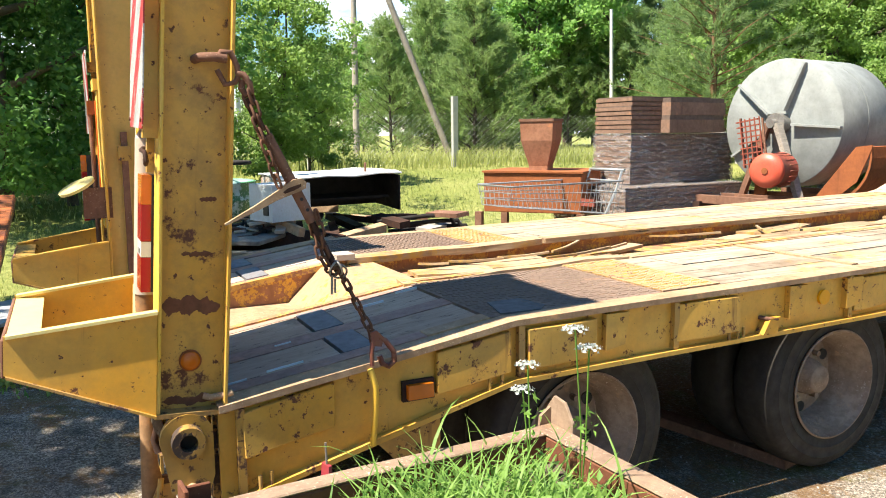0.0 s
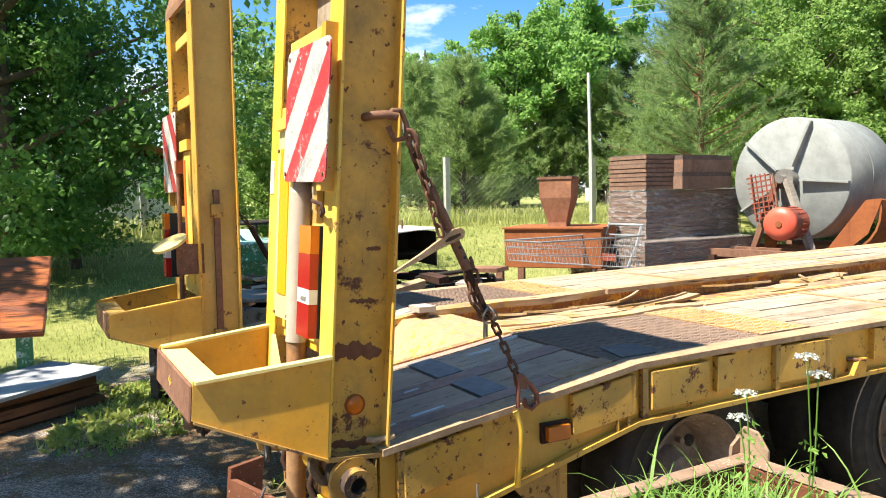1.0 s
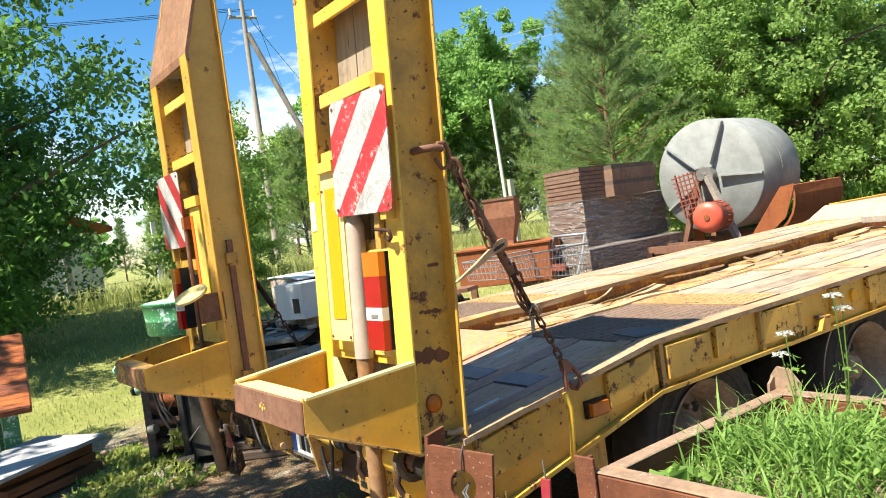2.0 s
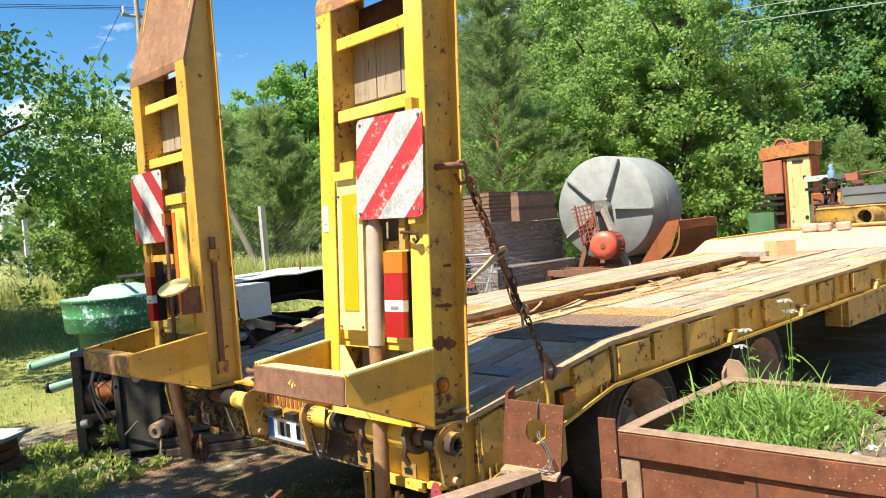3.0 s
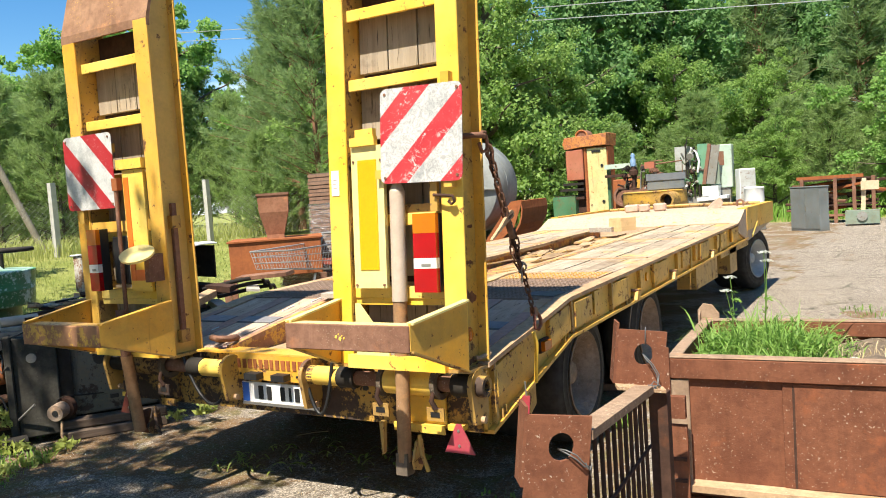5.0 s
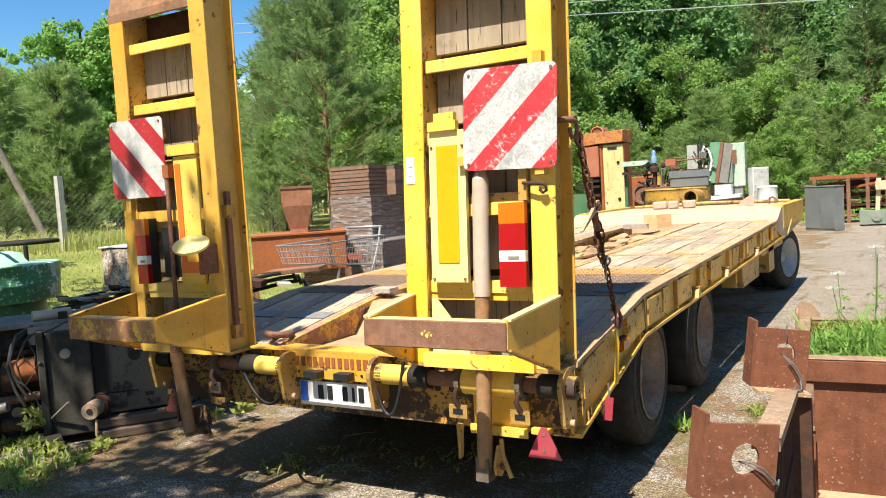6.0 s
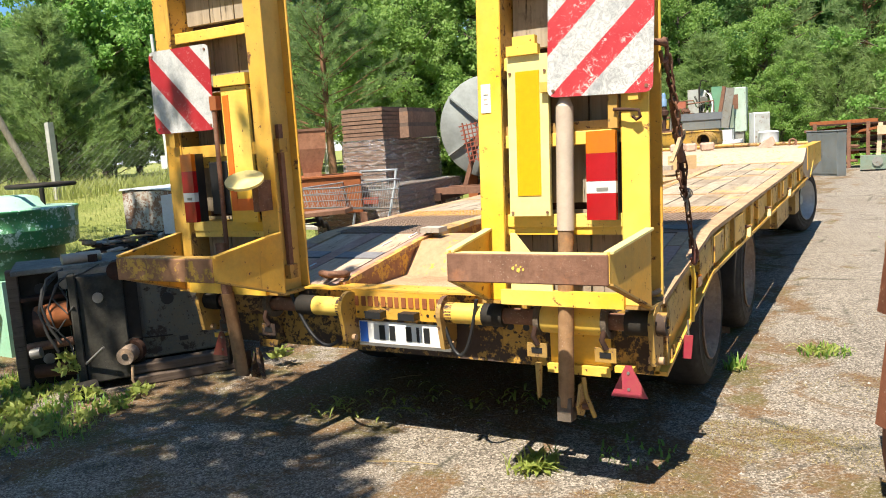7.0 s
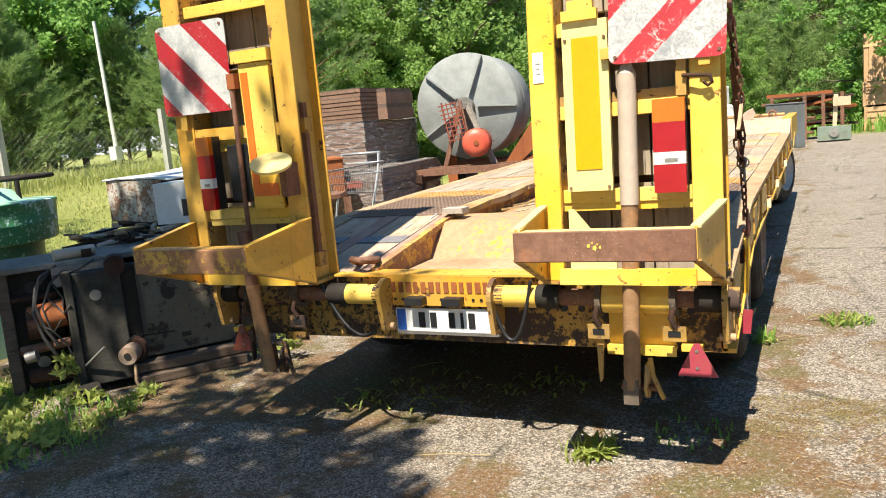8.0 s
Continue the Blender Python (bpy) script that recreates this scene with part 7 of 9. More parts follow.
def film_material():
    k = Nodes("clear_wrinkled_film")
    wr = k.noise(1.0, 7, 0.7, k.scaled(5, 5, 26), 1.2)
    k.done((0.62, 0.58, 0.56), 0.16, 0, wr, 1.0, 0.05)
    t = k.n.new("ShaderNodeBsdfTransparent")
    x = k.n.new("ShaderNodeMixShader")
    # opaque pale streaks along the wrinkles put the film's highlights into its colour
    k.l.new(k.ramp(wr, 0.46, 0.68, 0.06, 0.55), x.inputs[0])
    k.l.new(t.outputs[0], x.inputs[1])
    k.l.new(k.p.outputs[0], x.inputs[2])
    k.l.new(x.outputs[0], k.n["Material Output"].inputs["Surface"])
    return k.m


FILM = film_material()
CARD = plain("brown_spacer_card", (0.15, 0.105, 0.08), 0.9, vary=0.4)
build_crates()


FUNNEL_RUST = rusty("reddish_funnel_rust", (0.28, 0.125, 0.07), (0.40, 0.20, 0.12), paleness=0.72)


def build_funnel_box():
    f = thing("funnel_box", "rusty flat steel box with a square funnel on top", "funnel box", pose(-4.32, 4.6, 0.0, 0, 0, 40))
    part("box_body", boxes((-0.45, 0.70, -0.36, 0.55, 0.72, 1.17)), RUST_ORANGE, f, "", 0.008, 0.004, 0.4)
    part("box_lid", boxes((-0.47, 0.72, -0.38, 0.57, 1.17, 1.19)), RUST_ORANGE, f, "", 0.004)
    for x in (-0.5, 0.7):
        for y in (-0.38, 0.5):
            part("leg", boxes((x - 0.04, x + 0.04, y - 0.04, y + 0.04, 0.0, 0.72)), RUST, f, "", 0.004)
    bm = bmesh.new()
    rings = []
    for z, w in ((1.19, 0.11), (1.24, 0.11), (1.53, 0.185), (1.76, 0.195), (1.76, 0.18), (1.53, 0.17), (1.26, 0.10)):
        rings.append([bm.verts.new((0.13 + w * a, -0.02 + w * b, z)) for a, b in ((-1, -1), (1, -1), (1, 1), (-1, 1))])
    for a, b in zip(rings, rings[1:]):
        for k in range(4):
            bm.faces.new((a[k], a[(k + 1) % 4], b[(k + 1) % 4], b[k]))
    bm.faces.new(rings[0]), bm.faces.new(rings[-1])
    fun = part("funnel", bm, FUNNEL_RUST, f, "square rusty hopper funnel")
    part("funnel_rim", boxes((-0.075, 0.335, -0.225, -0.2, 1.745, 1.775), (-0.075, 0.335, 0.16, 0.185, 1.745, 1.775), (-0.075, -0.05, -0.2, 0.16, 1.745, 1.775), (0.31, 0.335, -0.2, 0.16, 1.745, 1.775)), RUST, fun)


build_funnel_box()


def build_cart():
    """A supermarket trolley lying on its wheels beside the box."""
    c = thing("shopping_trolley", "grey wire shopping trolley standing beside rusty boxes", "trolley", pose(-3.35, 4.25, 0.12, 0, 0, 8))
    L, h = 0.82, 0.42
    def rib(name, pts, r=0.006):
        part(name, shape(pipe, pts, r, 5), CHROME, c)
    def floor_at(y):
        return 0.78 - 0.11 * (y + 0.75)
    for f, w in ((0.0, 0.21), (0.34, 0.235), (0.67, 0.26), (1.0, 0.28)):
        z0, z1 = (floor_at(y) + f * (0.98 - floor_at(y)) for y in (-0.75, 0.72))
        rib("hoop", [(-w, -0.75, z0), (w, -0.75, z0), (w * 1.15, 0.72, z1), (-w * 1.15, 0.72, z1), (-w, -0.75, z0)], 0.005 if f < 0.9 else 0.010)
    for i in range(25):
        y = -0.75 + i * 0.061
        g = 1 + 0.15 * (y + 0.75) / 1.5
        rib("wire", [(-0.28 * g, y, 0.98), (-0.21 * g, y, floor_at(y)), (0.21 * g, y, floor_at(y)), (0.28 * g, y, 0.98)], 0.003)
    for i in range(7):
        x = -0.24 + i * 0.08
        rib("wire", [(x, -0.75, 0.98), (x * 0.78, -0.75, floor_at(-0.75)), (x * 0.78, 0.72, floor_at(0.72)), (x, 0.72, 0.98)], 0.003)
    for s in (-1, 1):
        rib("frame_tube", [(s * 0.24, 0.78, 1.08), (s * 0.25, 0.70, 0.9), (s * 0.23, 0.45, 0.45), (s * 0.22, 0.30, 0.16), (s * 0.16, -0.55, 0.16)], 0.014)
        for y in (0.28, -0.5):
            part("castor", shape(rod, (s * 0.19 - 0.012, y, 0.06), (s * 0.19 + 0.012, y, 0.06), 0.06, 16), BLACK, c)
    rib("handle", [(-0.26, 0.80, 1.09), (0.26, 0.80, 1.09)], 0.017)
    part("seat_flap", boxes((-0.10, 0.10, 0.52, 0.535, 0.70, 0.78)), RED_DULL, c, "red plastic flap", 0.006)


CHROME = plain("dulled_wire_chrome", (0.46, 0.48, 0.49), 0.42, 0.5, 0.2)
build_cart()


# the housing green darkened: shade below the rim put into the colour
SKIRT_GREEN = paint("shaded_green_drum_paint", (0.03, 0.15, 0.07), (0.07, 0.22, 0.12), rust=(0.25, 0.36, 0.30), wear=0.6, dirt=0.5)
ARM_GREEN = paint("dull_mint_arm_paint", (0.13, 0.34, 0.23), (0.24, 0.44, 0.33), wear=0.6, dirt=0.5)


def build_green_machine():
    g = thing("green_machine", "round green and mint machine housing with flaking paint", "machine", pose(-4.45, 0.85, 0.0))
    bm = bmesh.new()
    lathe(bm, [(0.86, 0.0001), (0.86, 0.51), (0.88, 0.528), (1.0, 0.533), (1.006, 0.537), (1.012, 0.534), (1.150, 0.545), (1.156, 0.552), (1.175, 0.552), (1.18, 0.53), (1.19, 0.30), (1.27, 0.24), (1.29, 0.16), (1.29, 0.0001)], (0, 0, 0), (0, 0, 1), 34)
    for f in bm.faces:
        f.material_index = 1 if f.calc_center_median().z > 1.178 else 0
    part("housing", bm, [GREEN_PAINT, MINT_PAINT], g, "many-sided green housing with mint cover", 0.006)
    part("body", boxes((-0.34, 0.34, -0.34, 0.34, 0.0, 0.62)), MINT_PAINT, g, "pale mint pedestal", 0.02)
    part("skirt", shape(lathe, [(0.60, 0.0001), (0.60, 0.38), (0.62, 0.40), (0.86, 0.41), (0.86, 0.0001)], (0, 0, 0), (0, 0, 1), 34), SKIRT_GREEN, g, "lower drum, its green darkened by shade put into the paint")
    ring = bmesh.new()
    n = 28
    pts = [(0.20 + 0.26 * math.cos(i * math.tau / n), 0.20 + 0.26 * math.sin(i * math.tau / n), 1.36) for i in range(n + 1)]
    pipe(ring, pts, 0.02, 7)
    part("hand_wheel", ring, OILY, g, "black hand wheel")
    part("hand_wheel_post", shape(rod, (0.20, 0.20, 1.1), (0.20, 0.20, 1.36), 0.02, 8), OILY, g)
    part("hand_wheel_spoke", shape(rod, (-0.05, 0.20, 1.36), (0.45, 0.20, 1.36), 0.014, 8), OILY, g)
    for (y, z, l) in ((-0.72, 0.62, 0.29), (-0.60, 0.40, 0.24)):
        p = part("arm", shape(rod, (0.25, y + 0.20, z + 0.07), (0.25 - l, y - 0.12, z - 0.02), 0.050, 6), ARM_GREEN, g, "pale green arm")
        part("arm_tip", shape(rod, (0.25 - l, y - 0.12, z - 0.02), (0.24 - l - 0.02, y - 0.13, z - 0.022), 0.054, 6), OILY if z < 0.5 else MINT_PAINT, p)


build_green_machine()


def build_press_parts():
    """Heavy black and grey machine parts left of the trailer; local x runs along the faces, y away from the yard."""
    m = thing("machine_frame", "heavy oily black machine frame with grey plates on timber", "machine part", pose(-2.58, 0.02, 0.0, 0, 0, 54))
    part("edge_post", boxes((-0.365, -0.295, 0.22, 0.30, 0.05, 0.85)), OLD_TIMBER, m, "brown worn upright bar", 0.006, 0.004, 0.15)
    left = part("end_plate", boxes((-0.295, -0.02, 0.27, 0.31, 0.05, 0.82)), OILY, m, "oily black end plate with round holes", 0.006)
    for z in (0.22, 0.50, 0.70):
        part("hole_rim", shape(rod, (-0.17, 0.262, z), (-0.17, 0.272, z), 0.038, 16), STEEL if z < 0.6 else INK, left)
    part("ledge", boxes((-0.29, -0.02, 0.16, 0.27, 0.64, 0.665)), RUST_DARK, m, "", 0.004)
    block = part("end_block", boxes((0.0, 0.05, 0.0, 0.34, 0.06, 0.80), (0.05, 0.33, 0.03, 0.34, 0.06, 0.78)), DUSTY_IRON, m, "thick dusty black iron block", 0.008, 0.004, 0.15)
    part("bolt", shape(rod, (0.17, 0.015, 0.63), (0.17, 0.035, 0.63), 0.034, 16), STEEL, block, "pale bolt head")
    part("bolt", shape(rod, (0.05, 0.014, 0.20), (0.17, -0.05, 0.31), 0.008, 8), STEEL, block)
    part("cap", shape(rod, (0.30, -0.03, 0.80), (0.31, 0.10, 0.80), 0.062, 16), RUST_DARK, m, "round rusty shaft end")
    slab_ = part("side_slab", boxes((0.35, 1.02, 0.12, 0.18, 0.15, 0.78)), MACHINE_GREY, m, "standing dark grey plate with a round hole", 0.008, 0.003, 0.2)
    part("slab_edge", boxes((0.335, 0.42, 0.07, 0.14, 0.12, 0.78)), OILY, m, "", 0.006)
    part("hole", shape(rod, (0.61, 0.112, 0.55), (0.61, 0.121, 0.55), 0.042, 20), INK, slab_)
    part("slot", boxes((0.66, 0.72, 0.112, 0.121, 0.24, 0.27)), INK, slab_)
    part("slab_back", boxes((0.36, 1.0, 0.20, 0.62, 0.10, 0.74)), OILY, m, "", 0.01)
    part("top_slab", boxes((-0.33, 0.98, 0.16, 0.74, 0.815, 0.85)), DUSTY_SLAB, m, "dusty grey flat top slab", 0.006, 0.004, 0.3)
    part("top_slab_lip", boxes((-0.05, 0.30, 0.12, 0.17, 0.70, 0.82)), STEEL, m, "", 0.004)
    part("lip_hole", shape(rod, (0.03, 0.113, 0.755), (0.03, 0.121, 0.755), 0.035, 16), INK, m)
    part("web", boxes((-0.02, 0.33, 0.36, 0.40, 0.10, 0.80)), OILY, m)
    part("roller", shape(rod, (-0.20, 0.14, 0.52), (0.0, 0.10, 0.545), 0.085, 20), RUST_ORANGE, m, "orange rusty roller")
    part("roller_hub", shape(rod, (-0.22, 0.14, 0.50), (-0.16, 0.135, 0.50), 0.10, 18), RUST_DARK, m)
    part("cross_shaft", shape(rod, (-0.28, 0.15, 0.335), (0.0, 0.08, 0.36), 0.030, 12), RUST, m, "pinkish worn cross shaft")
    part("shaft_end", shape(rod, (-0.26, 0.06, 0.31), (-0.20, 0.04, 0.32), 0.035, 12), STEEL, m)
    part("lower_shaft", shape(rod, (-0.25, 0.2, 0.16), (0.0, 0.10, 0.17), 0.045, 12), RUST_DARK, m)
    roll = part("stub_roller", shape(rod, (0.29, -0.06, 0.225), (0.37, 0.11, 0.235), 0.058, 20), RIM, m, "grey stub roller with bored end")
    part("collar", shape(rod, (0.335, 0.035, 0.232), (0.36, 0.09, 0.235), 0.082, 20), RUST_DARK, roll)
    part("bore", shape(rod, (0.288, -0.064, 0.2248), (0.29, -0.06, 0.225), 0.022, 12), INK, roll)
    part("wire_loop", shape(pipe, [(0.30, 0.02, 0.30), (0.36, 0.04, 0.325), (0.46, 0.10, 0.30), (0.62, 0.115, 0.29)], 0.005, 5), OILY, m)
    for k, (z, dy, tilt) in enumerate(((0.0, 0.0, 2), (0.07, 0.035, -1))):
        part("timber", boxes((-0.36, 0.36, -0.06, 0.06, 0.0, 0.065)), OLD_TIMBER, m, "dark oily bearing timber", 0.008, 0.004, 0.15, pose(0.68, 0.03 + dy, z + 0.004, 0, 0, tilt))
    part("timber_strap", shape(pipe, [(0.33, -0.05, 0.16), (0.32, -0.06, 0.06), (0.34, -0.07, 0.01)], 0.010, 6), RUST_PALE, m)
    part("shelf_pipe", shape(rod, (-0.02, 0.22, 0.885), (0.22, 0.28, 0.885), 0.036, 12), CLAY, m, "short pinkish pipe on top")
    part("clamp", boxes((0.14, 0.20, 0.20, 0.29, 0.85, 0.90)), RUST_DARK, m, "", 0.01)
    runs = (((-0.02, 0.16, 0.83), (-0.12, 0.10, 0.78), (-0.17, 0.06, 0.62), (-0.13, 0.04, 0.46), (-0.08, 0.04, 0.36)),
            ((-0.06, 0.15, 0.80), (-0.15, 0.08, 0.72), (-0.185, 0.05, 0.58), (-0.15, 0.04, 0.42), (-0.10, 0.05, 0.30)),
            ((0.02, 0.13, 0.80), (-0.07, 0.05, 0.74), (-0.13, 0.04, 0.60), (-0.10, 0.03, 0.44)),
            ((0.20, 0.11, 0.84), (0.10, 0.05, 0.80), (-0.04, 0.05, 0.78), (-0.10, 0.05, 0.66), (-0.02, 0.02, 0.55), (0.02, -0.01, 0.60)),
            ((-0.05, 0.12, 0.72), (-0.01, 0.04, 0.64), (-0.03, 0.03, 0.52), (-0.09, 0.04, 0.44)),
            ((-0.16, 0.05, 0.50), (-0.10, 0.02, 0.46), (-0.03, 0.02, 0.36), (-0.01, 0.0, 0.28)))
    for k, pts in enumerate(runs):
        part("hose", shape(pipe, pts, 0.011 if k < 2 else 0.006, 6), HOSE, m, "hanging dark cable")
    part("foot_roller", shape(rod, (-0.05, -0.10, 0.055), (0.10, -0.06, 0.055), 0.055, 16), OILY, m)


OLD_TIMBER = timber("dark_oily_timber", (0.07, 0.05, 0.038), (0.17, 0.125, 0.095), 0, 0.8)
MACHINE_GREY = paint("dark_green_grey_paint", (0.07, 0.08, 0.075), (0.115, 0.125, 0.115), rust=(0.03, 0.022, 0.018), wear=0.56, streak=0.58, dirt=0.7)
DUSTY_IRON = rusty("dusty_black_iron", (0.028, 0.026, 0.022), (0.085, 0.08, 0.066), pale=(0.18, 0.16, 0.12), paleness=0.66)
DUSTY_SLAB = rusty("dusty_grey_slab_iron", (0.15, 0.145, 0.13), (0.30, 0.285, 0.25), pale=(0.36, 0.33, 0.27), paleness=0.62)
HOSE = plain("dark_dusty_cable", (0.055, 0.052, 0.048), 0.7, vary=0.4)
build_press_parts()


def build_small_scrap():
    """Odds and ends lying on the machine slab and in front of the cover."""
    rng = random.Random(44)
    for i in range(58):
        x, y = rng.uniform(-3.40, -2.50), rng.uniform(0.72, 1.32)
        m = rng.choice((RUST_DARK, OILY, RUST, GREY_WOOD, GREY_WOOD, CLAY, RUST_PALE, OLD_TIMBER))
        l, w, h = rng.uniform(0.02, 0.13), rng.uniform(0.012, 0.04), rng.uniform(0.005, 0.018)
        solid("metal_offcut", boxes((-l, l, -w, w, 0.0, 2 * h)), m, "small dirty offcut lying on the machine slab", "scrap", bevel=0.004, dents=0.008, cut=0.12,
              at=pose(x, y, 0.853 + 0.022 * (i % 4), rng.uniform(-9, 9), rng.uniform(-9, 9), rng.uniform(0, 180)), group="metal offcuts")
    for i in range(5):
        x, y, r = rng.uniform(-3.2, -2.7), rng.uniform(0.8, 1.2), rng.uniform(0.07, 0.12)
        pts = [(r * math.cos(k * 0.5), 0.75 * r * math.sin(k * 0.5), 0.004 * math.sin(k * 1.7)) for k in range(11 + i)]
        solid("cable_coil", shape(pipe, pts, 0.010, 6), RUST_PALE if i % 2 else HOSE, "loose coil of cable on the machine slab", "cable", at=pose(x, y, 0.93, 6, 4, 70 * i), group="cable coils")
    solid("offcut_bed", boxes((-0.45, 0.45, -0.30, 0.30, 0.0, 0.85)), RUST_DARK, "dark rusty scrap block under the offcuts", "scrap", bevel=0.02, at=pose(-2.98, 1.05, 0.0, 0, 0, 10))


build_small_scrap()


def build_scrap_pile():
    """An open cover, laths and profiles piled behind the trailer's far side."""
    rng = random.Random(3)
    b = thing("sheet_cover", "open white sheet metal cover lying on the scrap pile", "metal cover", pose(-3.15, 1.8, 0.95, 1, 2, 0))
    part("lid", boxes((-0.36, 0.30, -0.56, 0.55, 0.32, 0.335)), WHITE_PAINT, b, "pale white top sheet", 0.004, 0.03, 0.2)
    part("side", boxes((-0.34, 0.22, -0.55, -0.535, 0.0, 0.32)), WHITE_RUST, b, "rust-stained white side", 0.003, 0.008, 0.2)
    part("side", boxes((-0.34, -0.325, -0.535, 0.54, 0.0, 0.32)), OILY, b, "", 0.003)
    part("end_plate", boxes((-0.32, 0.26, 0.53, 0.545, 0.0, 0.31)), OILY, b, "black end plate", 0.003)
    part("inner_shelf", boxes((-0.3, 0.1, -0.3, 0.5, 0.10, 0.12)), OILY, b)
    part("bolt", shape(rod, (0.1, 0.28, 0.34), (0.1, 0.28, 0.42), 0.012, 6), RUST, b)
    c = thing("switch_box", "small white box with rounded edge on the scrap pile", "box", pose(-2.62, 1.2, 0.95, 0, 0, 20))
    part("shell", boxes((-0.17, 0.15, -0.18, 0.18, 0.0, 0.29)), WHITE_PAINT, c, "", 0.03)
    part("opening", boxes((0.03, 0.10, -0.186, -0.179, 0.05, 0.17)), INK, c)
    bed = thing("scrap_bed", "dark rusty bedplate heaped with scrap laths", "scrap", pose(-3.1, 1.9, 0.0, 0, 0, 4))
    part("bed_body", boxes((-0.55, 0.5, -0.85, 0.85, 0.0, 0.62)), RUST_DARK, bed, "", 0.02)
    for i in range(30):
        x, y = rng.uniform(-3.65, -2.5), rng.uniform(1.0, 2.8)
        l, w, h = rng.uniform(0.35, 1.0), rng.uniform(0.025, 0.07), rng.uniform(0.012, 0.04)
        mat = rng.choice((OILY, GREY_WOOD, RUST_DARK, STEEL, RUST_PALE, GREY_WOOD, RUST))
        z = rng.uniform(0.64, 0.93)
        solid("scrap_lath", boxes((-w, w, -l / 2, l / 2, -h, h)), mat, "worn lath or profile in the scrap pile", "scrap", bevel=0.005, at=pose(x, y, z, rng.uniform(-9, 9), rng.uniform(-12, 12), rng.uniform(0, 180)), group="scrap laths")
    for i in range(3):
        pts = [(-2.85, 2.1 + 0.1 * i, 0.86 - 0.05 * i), (-2.72, 2.5 + 0.1 * i, 0.90 - 0.05 * i), (-2.66, 2.72 + 0.08 * i, 0.90 - 0.05 * i), (-2.66, 2.76 + 0.08 * i, 0.82 - 0.05 * i)]
        solid("bent_tube", shape(pipe, pts, 0.02, 7), OILY, "bent black tube on the scrap pile", "scrap", group="bent tubes")
    solid("chock_beam", boxes((-0.43, 0.43, -0.06, 0.06, 0.0, 0.055)), RUST, "brown steel beam lying beside the wheels", "beam", bevel=0.008, at=pose(0.63, 2.64, 0.0, 0, 0, 12))


build_scrap_pile()


def build_table():
    """Bench with a thick orange wooden top and boards lying beside it."""
    t = thing("wooden_bench", "bench with thick orange-varnished wooden top on green legs", "bench", pose(-3.98, -0.80, 0.0, 0, 0, 0))
    part("top", boxes((-0.60, 0.58, -1.5, 0.0, -0.035, 0.035)), ORANGE_WOOD, t, "", 0.012, 0.008, 0.3, pose(0, 0, 0.82, 0, 26, -6))
    for x, y in ((-0.4, -0.2), (0.24, -0.2), (-0.4, -1.2), (0.24, -1.2)):
        part("leg", boxes((x - 0.06, x + 0.06, y - 0.06, y + 0.06, 0.0, 0.78 - 0.45 * x)), GREEN_PAINT, t, "", 0.01)
    for i, (w, z, turn) in enumerate(((0.46, 0.02, 127), (0.44, 0.10, 131), (0.42, 0.18, 125))):
        solid("board", boxes((-w, w, -0.29 + 0.02 * i, 0.29, 0, 0.062)), RED_WOOD, "dark red-brown weathered board in a low stack", "board", bevel=0.008,
              at=pose(-3.15, -1.0, z, 0, 0, turn), group="stacked boards")
    solid("sheet", boxes((-0.50, 0.50, -0.33, 0.33, 0, 0.028)), SHEET_GREY, "pale grey weathered sheet on top of the board stack", "sheet", bevel=0.006,
          at=pose(-3.15, -1.0, 0.256, 0.6, -1.2, 128))


build_table()


